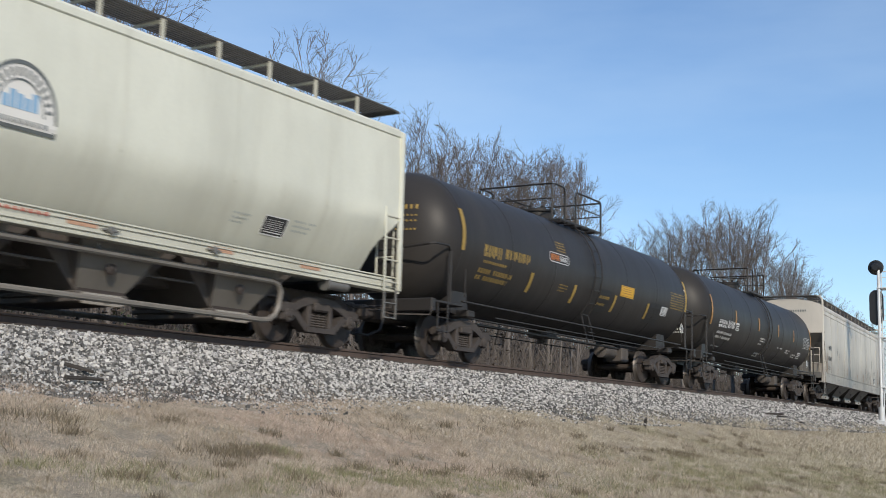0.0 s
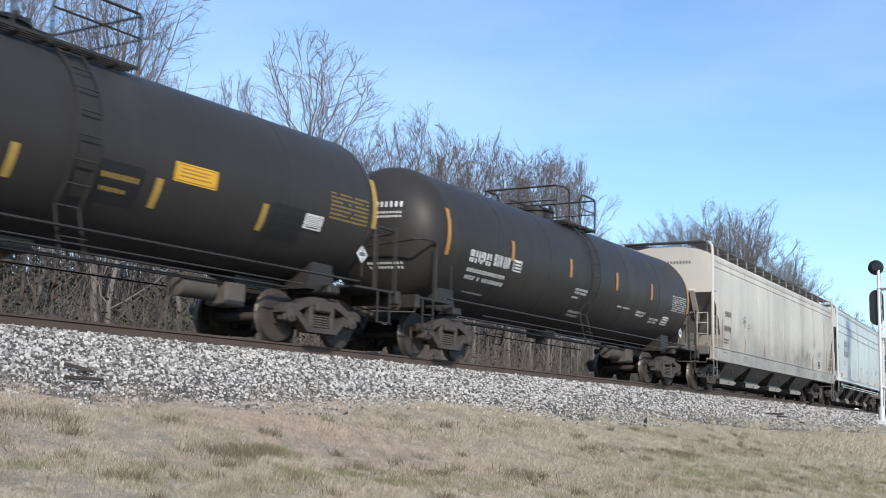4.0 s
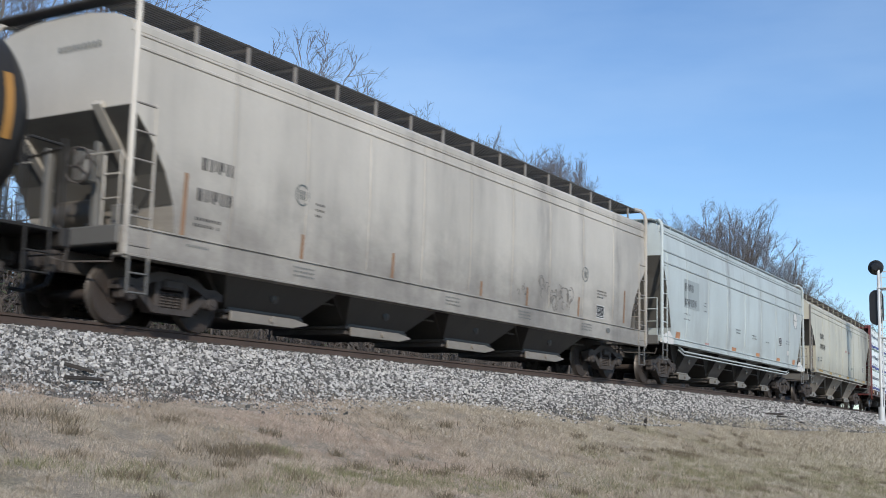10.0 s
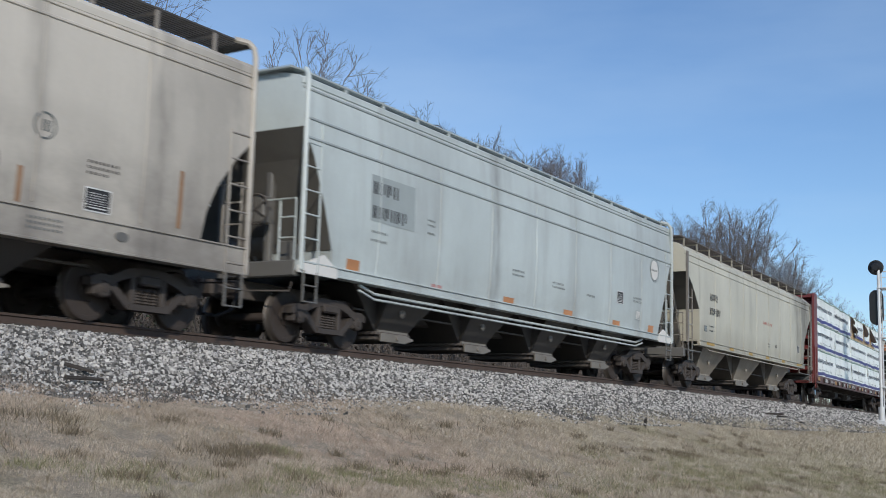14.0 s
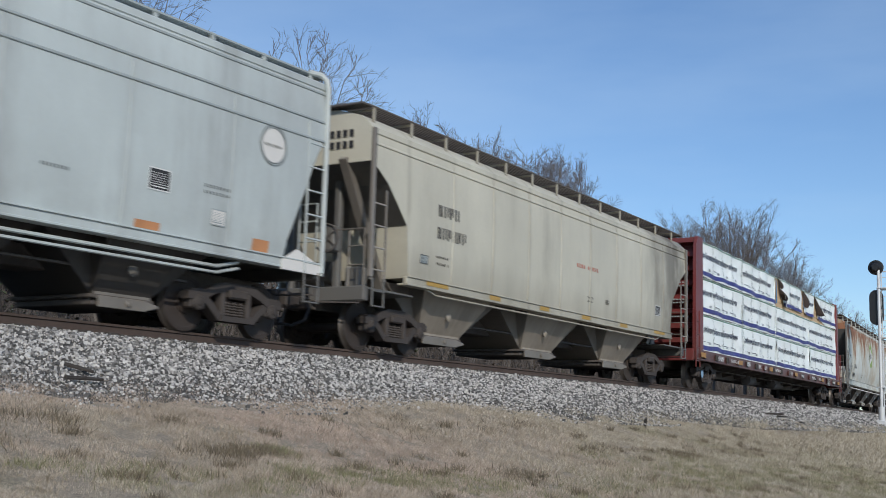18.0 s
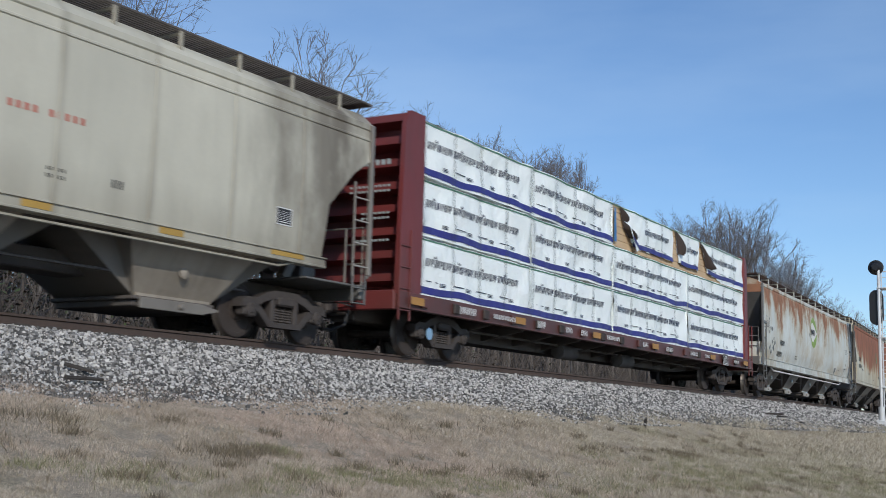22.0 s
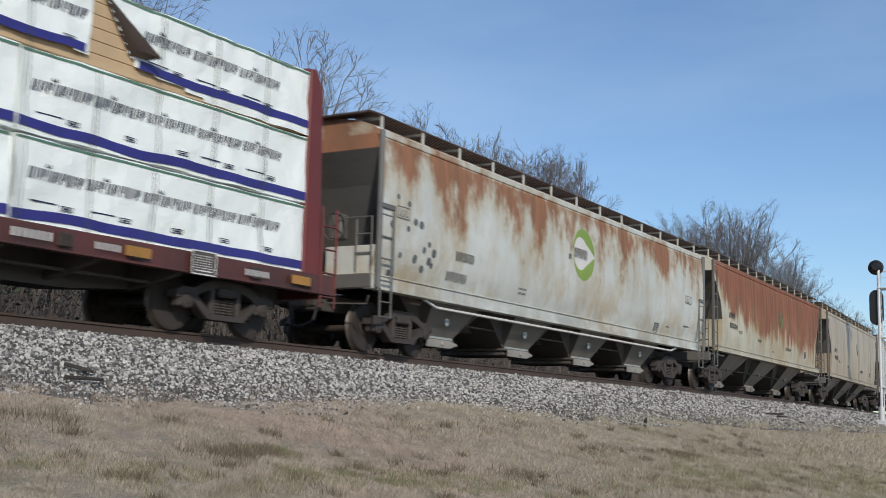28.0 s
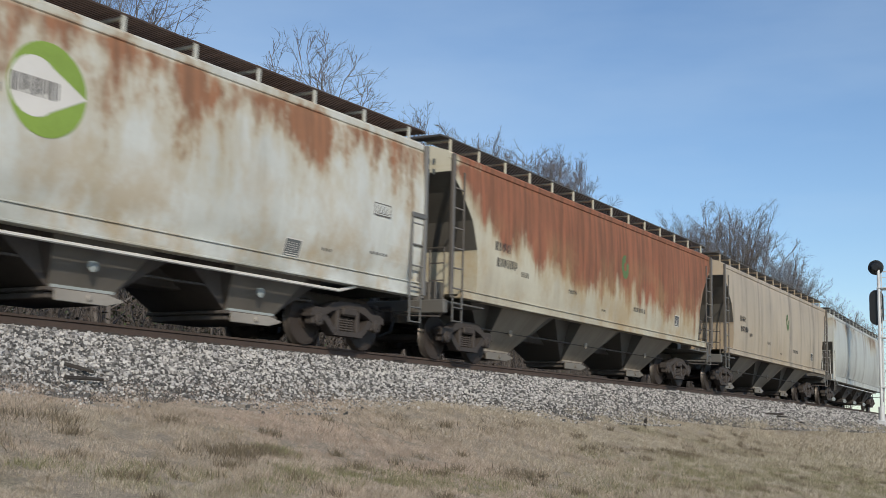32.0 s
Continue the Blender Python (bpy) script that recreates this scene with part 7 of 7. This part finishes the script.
def lumber_packs():
    """Wrapped lumber packs, three tiers high, along both sides of the centre beam."""
    lower = [(-11.06, -6.1), (-6.06, -1.08), (-1.0, 5.0), (5.05, 11.04)]
    upper = [(-11.06, -6.1), (-6.06, -1.08), (-1.0, 3.8), (3.84, 11.04)]
    tiers = [(1.17, 2.34), (2.38, 3.55), (3.59, 4.74)]
    rng = random.Random(4)
    for sy in (-1, 1):
        for ti, (z0, z1) in enumerate(tiers):
            for xi, (x0, x1) in enumerate(upper if sy < 0 and ti == 2 else lower):
                torn = sy < 0 and ti == 2 and xi >= 2
                pack = thing("lumber_pack", "white-wrapped lumber pack torn open to the tan boards" if torn else "white-wrapped lumber pack with a navy printed band", "lumber pack", "lumber packs on the flat car")
                yo, yi = sy * 1.4, sy * 0.17
                if torn:
                    # boards seen where the wrap is gone
                    n = 6
                    for k in range(n):
                        za, zb = z0 + (z1 - z0) * k / n, z0 + (z1 - z0) * (k + 1) / n - 0.008
                        core = Build()
                        core.box(x0 + 0.01, x1 - 0.01, yi, yo - sy * 0.05, za, zb, 0.006)
                        part("board", core, M["wood"], pack)
                # torn openings: left edge, then the right edge at the foot, the middle and the top
                holes = {2: [(-1.0, 0.75, -0.25, -0.55)], 3: [(3.84, 4.35, 4.2, 4.0), (6.2, 7.2, 6.75, 6.35)]}.get(xi, []) if torn else []
                wrap = Build()
                nx, nz = (int((x1 - x0) / 0.07), 20) if torn else (int((x1 - x0) / 0.14), 9)
                grid = {}
                for i in range(nx + 1):
                    for j in range(nz + 1):
                        x, z = x0 + (x1 - x0) * i / nx, z0 + (z1 - z0) * j / nz
                        bulge = 0.06 * noise.noise(Vector((x * 0.9, z * 1.3 + ti * 5, sy * 3 + xi))) + 0.034 * noise.noise(Vector((x * 3.1, z * 2.6 + ti * 5, sy)))
                        sag = 0.02 * noise.noise(Vector((x * 1.2, ti * 3.0, xi)))
                        grid[i, j] = len(wrap.v)
                        wrap.v.append((x, yo + sy * bulge, z + (sag if j in (0, nz) else 0)))
                for i in range(nx):
                    for j in range(nz):
                        x, z = x0 + (x1 - x0) * (i + 0.5) / nx, (j + 0.5) / nz
                        if any(h[0] - 0.02 < x < float(np.interp(z, (0, 0.5, 1), h[1:])) for h in holes):
                            continue
                        if torn and -1 < x < 9 and z < 0.13 + 0.06 * noise.noise(Vector((x * 1.7, 3, 0))) - max(0, (x - 7.0) * 0.06):
                            continue
                        wrap.f.append((grid[i, j], grid[i + 1, j], grid[i + 1, j + 1], grid[i, j + 1]))
                        wrap.slot.append(0)
                # top, bottom and ends
                if not torn:
                    o = len(wrap.v)
                    wrap.add([(x0, yo, z0), (x1, yo, z0), (x1, yi, z0), (x0, yi, z0), (x0, yo, z1), (x1, yo, z1), (x1, yi, z1), (x0, yi, z1)], [(0, 3, 2, 1), (4, 5, 6, 7), (0, 4, 7, 3), (1, 2, 6, 5), (2, 3, 7, 6)])
                else:
                    wrap.add([(x0, yo, z1), (x1, yo, z1), (x1, yi, z1 + 0.01), (x0, yi, z1 + 0.01)], [(0, 1, 2, 3)])
                part("wrap", wrap, M["wrap"], pack, smooth=50)

                def skin(x, z, out):
                    bulge = 0.06 * noise.noise(Vector((x * 0.9, z * 1.3 + ti * 5, sy * 3 + xi))) + 0.034 * noise.noise(Vector((x * 3.1, z * 2.6 + ti * 5, sy)))
                    return (x, yo + sy * (bulge + out), z)

                def open_at(x):
                    return any(h[0] - 0.1 < x < (h[1] + h[2]) / 2 + 0.1 for h in holes)

                bands, edge, ink, strap = [], Build(), Build(), Build()
                band = None
                lo, hi = (0.05, 0.19) if not torn else (0.13, 0.26)
                n = int((x1 - x0) / 0.14)
                for k in range(n):
                    xa, xb = x0 + (x1 - x0) * k / n, x0 + (x1 - x0) * (k + 1) / n
                    wave = 0.055 * noise.noise(Vector((xa * 0.9, ti, xi)))
                    if open_at((xa + xb) / 2):
                        band = None
                    else:
                        if band is None:
                            band = Build()
                            bands.append(band)
                        next_wave = 0.055 * noise.noise(Vector((xb * 0.9, ti, xi)))
                        lengthen(band, (skin(xa, z0 + lo + wave, 0.012), skin(xa, z0 + hi + wave, 0.012)), (skin(xb, z0 + lo + next_wave, 0.012), skin(xb, z0 + hi + next_wave, 0.012)))
                    lengthen(edge, (skin(xa, z1 - 0.055, 0.01), skin(xa, z1 - 0.02, 0.01)), (skin(xb, z1 - 0.055, 0.01), skin(xb, z1 - 0.02, 0.01)))
                x = x0 + 0.2
                while x < x1 - 0.95:
                    if not open_at(x) and not open_at(x + 0.7):
                        dz = 0.02 * noise.noise(Vector((x, ti * 2.0, 5)))
                        zc = z0 + 0.6 + dz
                        for k in range(9):
                            # two slanted strokes in place of each letter
                            a = x + 0.113 * k
                            for u, foot in ((0.0, 0.0), (0.044 + 0.012 * (k % 2), 0.03 * ((k * 7) % 3))):
                                ink.quad(skin(a + u, zc + foot, 0.012), skin(a + u + 0.032, zc + foot, 0.012), skin(a + u + 0.068, zc + 0.165, 0.012), skin(a + u + 0.036, zc + 0.165, 0.012))
                        if rng.random() < 0.7:
                            zc = z0 + 0.3
                            ink.quad(skin(x + 0.1, zc, 0.012), skin(x + 0.55, zc, 0.012), skin(x + 0.55, zc + 0.02, 0.012), skin(x + 0.1, zc + 0.02, 0.012))
                        zc = z0 + 0.785
                        for a in (x + 0.3, x + 0.36):
                            ink.add((skin(a, zc, 0.012), skin(a + 0.06, zc, 0.012), skin(a + 0.03, zc + 0.06, 0.012)), [(0, 1, 2)])
                        zc = z0 + 0.24
                        for ua, ub, wa, wb in ((0.62, 0.84, 0, 0.012), (0.62, 0.84, 0.06, 0.072), (0.62, 0.635, 0, 0.07), (0.825, 0.84, 0, 0.07), (0.66, 0.8, 0.025, 0.045)):
                            ink.quad(skin(x + ua, zc + wa, 0.012), skin(x + ub, zc + wa, 0.012), skin(x + ub, zc + wb, 0.012), skin(x + ua, zc + wb, 0.012))
                    x += 1.04
                x = x0 + 0.06
                while x < x1:
                    for dx in (0, 0.075):
                        if not open_at(x + dx):
                            for c in range(4):
                                za, zb = z0 + 0.02 + (z1 - z0 - 0.02) * c / 4, z0 + 0.02 + (z1 - z0 - 0.02) * (c + 1) / 4
                                strap.quad(skin(x + dx, za, 0.015), skin(x + dx + 0.013, za, 0.015), skin(x + dx + 0.013, zb, 0.015), skin(x + dx, zb, 0.015))
                    x += 1.2
                if sy < 0:
                    for band in bands:
                        part("printed_band", band, M["navy"], pack, smooth=0)
                    part("printed_edge", edge, M["green_edge"], pack, smooth=0)
                    part("print", ink, M["ink"], pack, smooth=0)["kind"] = "stuff"
                    part("strap", strap, M["strap"], pack, smooth=0)["kind"] = "stuff"
                for h in holes:
                    # curls of torn wrap that stand out from the edge and show their dark backs: foot, top, reach
                    for w0, w1, reach in ([(0.3, 0.68, 0.3), (0.66, 1.0, 0.2)] if xi == 2 else [(0.38, 1.0, 0.26)] if h[0] < 5 else [(0.28, 1.0, 0.42)]):
                        fl = Build()
                        m = 8
                        rows = []
                        for u in range(m + 1):
                            f = u / m
                            w = w0 + (w1 - w0) * f
                            e = float(np.interp(w, (0, 0.5, 1), h[1:]))
                            far = reach * (math.sin(math.pi * min(1.0, f * 0.8 + 0.2)) if h[0] < 5 else (1 - f) * min(1.0, 0.4 + f * 6))
                            z = z0 + (z1 - z0) * w
                            row = [(e - 0.02, yo - sy * 0.01, z)]
                            for c in range(1, 6):
                                ang = 0.25 * c
                                row.append((e + far * (0.9 * (1 - math.cos(ang)) + 0.12 * c), yo + sy * far * math.sin(ang) * 0.75, z - 0.05 * c * far))
                            rows.append(row)
                        for u in range(m):
                            for c in range(5):
                                fl.quad(rows[u][c], rows[u + 1][c], rows[u + 1][c + 1], rows[u][c + 1])
                        part("torn_flap", fl, M["flap"], pack, "curled torn wrap with a dark inner face", 60)
                if torn and xi == 2:
                    st = Build()
                    st.quad(skin(-0.99, z0 + 0.1, 0.02), skin(-0.82, z0 + 0.1, 0.02), skin(-0.88, z1 - 0.15, 0.02), skin(-0.99, z1 - 0.1, 0.02))
                    part("loose_strip", st, M["blue_strip"], pack, smooth=0)
                    # a white corner of wrap that hangs over the opening, with its printed band
                    st, bd = Build(), Build()
                    corner = [(-0.3, z0 + 0.62, 0.2), (0.7, z0 + 0.52, 0.03), (0.8, z0 + 0.1, 0.05), (0.45, z0 - 0.02, 0.12)]
                    st.quad(*[(x, yo + sy * out, z) for x, z, out in corner])
                    bd.quad(*[(x, yo + sy * (out + 0.012), z) for x, z, out in ((-0.02, z0 + 0.41, 0.17), (0.72, z0 + 0.26, 0.05), (0.79, z0 + 0.12, 0.055), (0.2, z0 + 0.24, 0.15))])
                    part("hanging_corner", st, M["wrap"], pack, smooth=0)
                    part("printed_band", bd, M["navy"], pack, smooth=0)
                CARS.append((pack, 56.5))


def rusty_white_hopper():
    prof = [(1.36, 1.42), (1.6, 1.5), (2.0, 1.58), (2.5, 1.62), (3.2, 1.62), (3.8, 1.58), (4.12, 1.53)]
    roof = [(4.24, 1.44), (4.36, 1.1), (4.45, 0.6), (4.48, 0.0)]
    car, side = covered_hopper("white covered hopper car streaked with rust, green ring emblem", 78.85, 9.35, prof, roof,
                               [(0, 3.8), (0.5, 3.2), (1.7, 1.4)], (M["rusty_white"], M["under"], M["rust_grate"], M["bay_dim"], M["bay_grey"]),
                               [(-5.9, 1.0), (-2.25, 1.0), (1.45, 1.0), (5.1, 1.0)], sill=(1.12, 1.38), sill_y=1.52, walk_z=4.5, walk_y=(0.85, 1.45), rods=((0.98, 1.42, 0.03),), rod_mat=M["badge_white"], truck=7.6, half_bottom=0.6, fit_mat=M["end_plate"], frame_mat=M["patch_grey"], ladder_top=2.7, ribs=(4.07,), rib_mat=M["rust_grate"], posts=False, end_slope_mat=M["end_plate"], bracket_mat=M["rusty_white"], bracket_step=1.5)
    for s in (-1, 1):
        for sy in (-1, 1):
            b = Build()
            n = 8
            for k in range(n):
                za, zb = 1.38 + 2.42 * k / n, 1.38 + 2.42 * (k + 1) / n
                xa, xb = (float(np.interp(z, [1.4, 3.2, 3.8], [7.65, 8.85, 9.35])) - 0.02 for z in (za, zb))
                ya, yb = profile_y(prof, za) + 0.002, profile_y(prof, zb) + 0.002
                b.quad((s * xa, sy * ya, za), (s * 9.35, sy * ya, za), (s * 9.35, sy * yb, zb), (s * xb, sy * yb, zb))
            part("side_end_panel", b, M["rusty_white"], car, smooth=60)
        # plates across the end platform, and the dark grab frame over the corner ladder
        b = Build()
        b.box(s * 9.22, s * 9.26, -1.5, -0.35, 1.3, 1.95, 0.012)
        b.box(s * 9.22, s * 9.26, 0.35, 1.5, 1.3, 1.95, 0.012)
        b.box(s * 9.26, s * 9.33, -1.5, 1.5, 1.16, 1.42, 0.015)
        part("end_plate", b, M["rusty_white"], car)
        for sy in (-1, 1):
            b = Build()
            b.box(s * 8.82, s * 9.36, sy * 1.61, sy * 1.66, 2.64, 2.74, 0.012)
            b.box(s * 8.82, s * 8.88, sy * 1.61, sy * 1.65, 1.4, 2.7, 0.01)
            part("grab_frame", b, M["end_grime"], car)
    stencils(car, side, [(-6.4, 2.0, 0.8, 0.2, 8), (-6.66, 1.56, 0.85, 0.2, 8), (-3.4, 1.72, 0.4, 0.05, 6), (-3.4, 1.62, 0.4, 0.05, 6), (7.6, 1.75, 0.6, 0.05, 6), (6.2, 1.62, 0.3, 0.05, 4), (-0.9, 2.75, 0.16, 0.14, 2)], M["black_bar"])
    placard(car, side, 5.22, 1.4, 0.4, 0.3, M["stencil_grey"], M["badge_white"])
    placard(car, side, -8.72, 2.56, 0.42, 0.2, M["rusty_white"], M["faded_ink"])
    placard(car, side, 7.6, 2.5, 0.5, 0.2, M["rusty_white"], M["faded_ink"])
    # ring emblem with a leaf-shaped gap, and plain bars across it
    b = Build()
    for k in range(4):
        side.ring(b, 0.0, 2.97, 0.165 * k, 0.165 * (k + 1), 0, 360, 36, 0.006)
    part("ring_emblem", b, M["lime"], car, "lime green ring emblem", 0)
    b = Build()
    for k in range(3):
        side.ring(b, -0.22, 2.97, 0.14 * k, 0.14 * (k + 1), 0, 360, 28, 0.011)
    for k in range(8):
        # the leaf's point, which reaches the ring's outer edge
        u, w = 0.02 + 0.08 * k, 0.02 + 0.08 * (k + 1)
        hu, hw = 0.33 * (1 - k / 8), 0.33 * (1 - (k + 1) / 8)
        for c in range(4):
            f, g = -1 + c / 2, -0.5 + c / 2
            b.quad(side.at(u, 2.97 + hu * f, 0.0125), side.at(w, 2.97 + hw * f, 0.0125), side.at(w, 2.97 + hw * g, 0.0125), side.at(u, 2.97 + hu * g, 0.0125))
    part("emblem_field", b, M["badge_white"], car, smooth=0)
    b = Build()
    side.bars(b, -0.6, 2.83, 0.8, 0.26, 8, 0.016)
    part("emblem_bars", b, M["black_bar"], car, smooth=0)
    # round patches where fittings were burned off
    rng = random.Random(31)
    for x, z in ((-8.7, 2.95), (-8.3, 2.87), (-8.05, 2.55), (-7.83, 2.52), (-8.3, 2.38), (-7.48, 2.18), (-7.65, 2.05), (-7.27, 2.03), (-8.48, 1.84), (-7.95, 1.83), (-7.42, 1.85), (-7.3, 1.78), (-7.64, 1.67), (-8.88, 2.39), (-8.75, 1.46)):
        b = Build()
        side.disc(b, x, z, rng.uniform(0.055, 0.1), 14, 0.007)
        part("primer_spot", b, M["stencil_grey"], car, smooth=0)


def three_bay(label, centre, hb, mat, logo, walkm):
    prof = [(1.4, 1.56), (1.9, 1.6), (2.8, 1.62), (3.6, 1.6), (4.05, 1.57), (4.2, 1.55)]
    roof = [(4.3, 1.48), (4.42, 1.1), (4.5, 0.6), (4.53, 0.0)]
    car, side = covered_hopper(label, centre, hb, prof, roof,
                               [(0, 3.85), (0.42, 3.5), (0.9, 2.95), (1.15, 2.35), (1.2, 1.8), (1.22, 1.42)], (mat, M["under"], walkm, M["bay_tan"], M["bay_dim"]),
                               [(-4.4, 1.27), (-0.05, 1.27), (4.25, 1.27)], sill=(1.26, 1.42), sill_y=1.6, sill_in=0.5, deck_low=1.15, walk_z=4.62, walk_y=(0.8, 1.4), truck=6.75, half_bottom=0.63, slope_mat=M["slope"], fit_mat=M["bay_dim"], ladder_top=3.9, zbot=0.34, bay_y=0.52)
    stencils(car, side, [(-6.5, 2.45, 0.75, 0.2, 4), (-6.4, 2.1, 1.0, 0.2, 6), (-5.2, 2.0, 0.4, 0.12, 4), (-2.6, 1.9, 0.5, 0.1, 5), (1.7, 1.85, 0.9, 0.12, 7), (-0.5, 1.65, 0.3, 0.05, 4)], M["black_bar"])
    placard(car, side, 5.0, 1.72, 0.36, 0.3, M["black_bar"], M["badge_white"])
    b = Build()
    side.ring(b, logo, 3.0, 0.12, 0.33, 70, 385, 22, 0.007, 0.75)
    part("leaf_emblem", b, M["mossgreen"], car, "faded green leaf emblem", 0)
    b = Build()
    for z in (4.02, 3.8):
        for k in range(6):
            y = -1.2 + 0.13 * k
            b.quad((-hb - 0.02, y, z), (-hb - 0.02, y + 0.07, z), (-hb - 0.02, y + 0.07, z + 0.12), (-hb - 0.02, y, z + 0.12))
    part("end_stencil", b, M["stencil_grey"], car, smooth=0)["kind"] = "stuff"
    return car, side


cream_hopper()
tank_one()
tank_two()
greige_hopper()
pale_blue_hopper()
beige_hopper()
centerbeam_car()
lumber_packs()
rusty_white_hopper()
three_bay("covered hopper car covered with red-brown rust over pale paint", 97.6, 8.45, M["rusty_red"], 1.02, M["grate"])
three_bay("tan covered hopper car with a faded leaf emblem", 115.95, 8.5, M["tan"], 0.7, M["grate"])


def tail_hopper():
    prof = [(1.36, 1.42), (1.6, 1.5), (2.0, 1.58), (2.5, 1.62), (3.2, 1.62), (3.8, 1.58), (4.12, 1.53)]
    roof = [(4.24, 1.44), (4.36, 1.1), (4.45, 0.6), (4.48, 0.0)]
    covered_hopper("weathered white covered hopper car with brown stains", 135.2, 9.3, prof, roof,
                   [(0, 2.9), (0.5, 2.4), (1.0, 1.38)], (M["white_grey"], M["under"], M["grate"], M["under"], M["patch_grey"]),
                   [(-5.35, 1.5), (-1.75, 1.5), (1.8, 1.5), (5.4, 1.5)], sill=(1.12, 1.38), sill_y=1.52, walk_z=4.5, walk_y=(0.85, 1.45), rods=((0.98, 1.42, 0.03),), truck=7.6)


tail_hopper()


# ---- litter on the ballast ----
def litter():
    for s, o, l, w, dip, turn, label in ((9.34, 3.67, 0.56, 0.026, 0, 2, "dark flat scrap of wood on the ballast"), (9.62, 3.24, 0.36, 0.04, 13, -39, "dark curved scrap on the ballast"),
                                         (38.4, 3.3, 0.8, 0.06, 0, -52, "dark broken tie scrap on the ballast"), (39.0, 3.5, 0.6, 0.05, 0, -10, "dark broken tie scrap on the ballast"), (40.0, 3.9, 0.5, 0.05, 0, 5, "dark broken tie scrap on the ballast")):
        p = on_track(s, o)
        b = Build()
        b.box(-l / 2, l / 2, -w, w, -0.012, 0.02, 0.006)
        b.box(-l * 0.5, l * 0.1, -w * 0.7, w * 0.2, 0.012, 0.03, 0.005)
        ob = tagged(new("scrap_board", b.mesh("scrap_board", M["scrap"])), label, "scrap")
        ob.matrix_basis = pose(p.x, p.y, max(bed_z(s, o), ground_z(s, o)) + 0.075, 12 if dip else 20, dip, turn)
    p = on_track(23.8, 4.6)
    b = Build()
    b.box(-0.035, 0.035, -0.03, 0.03, -0.3, 0.18, 0.012)
    b.box(-0.04, 0.03, -0.035, 0.02, 0.12, 0.2, 0.012)
    ob = tagged(new("stake", b.mesh("stake", M["scrap"])), "short dark weathered stake in the grass", "stake")
    ob.matrix_basis = pose(p.x, p.y, ground_z(23.8, 4.6), 3, -6, 20)


litter()


# ---- how the train moves ----
LAG = [(0, 0.0), (1, 0.05), (2, 0.07), (3, 0.09), (6, 0.05), (7, 0.05), (8, 0.09), (9, 0.11), (10, 0.07), (11, 0.0), (12, -0.02), (13, -0.07), (14, -0.06), (17, 0.0), (18, 0.05), (19, 0.05), (20, 0.04), (21, 0.08), (22, 0.11), (23, 0.1), (24, 0.05), (25, 0.08), (28, 0.12), (29, 0.07), (30, 0.04), (31, -0.03), (32, -0.06)]


def travelled(t):
    return SPEED * (t - 16.0) + float(np.interp(t, [p[0] for p in LAG], [p[1] for p in LAG]))


def motions():
    seconds = [float(k) for k in range(33)]
    for ob, centre in CARS:
        rows = []
        for t in seconds:
            s = centre - travelled(t)
            p = on_track(s)
            rows.append((t, pose(p.x, p.y, p.z, 0, 0, math.degrees(s / RADIUS))))
        walk(ob, rows)
    steps = [4 * k / FPS for k in range(int(32 * FPS / 4) + 1)]
    for wheel, (x, y, z) in WHEELSETS:
        start = (x * 97.0) % 6.28
        rows = []
        for t in steps:
            a = start - (travelled(t) - travelled(0)) / 0.457
            rows.append((t, Matrix.Translation((x, y, z)) @ Matrix.Rotation(a, 4, "Y")))
        walk(wheel, rows)


motions()
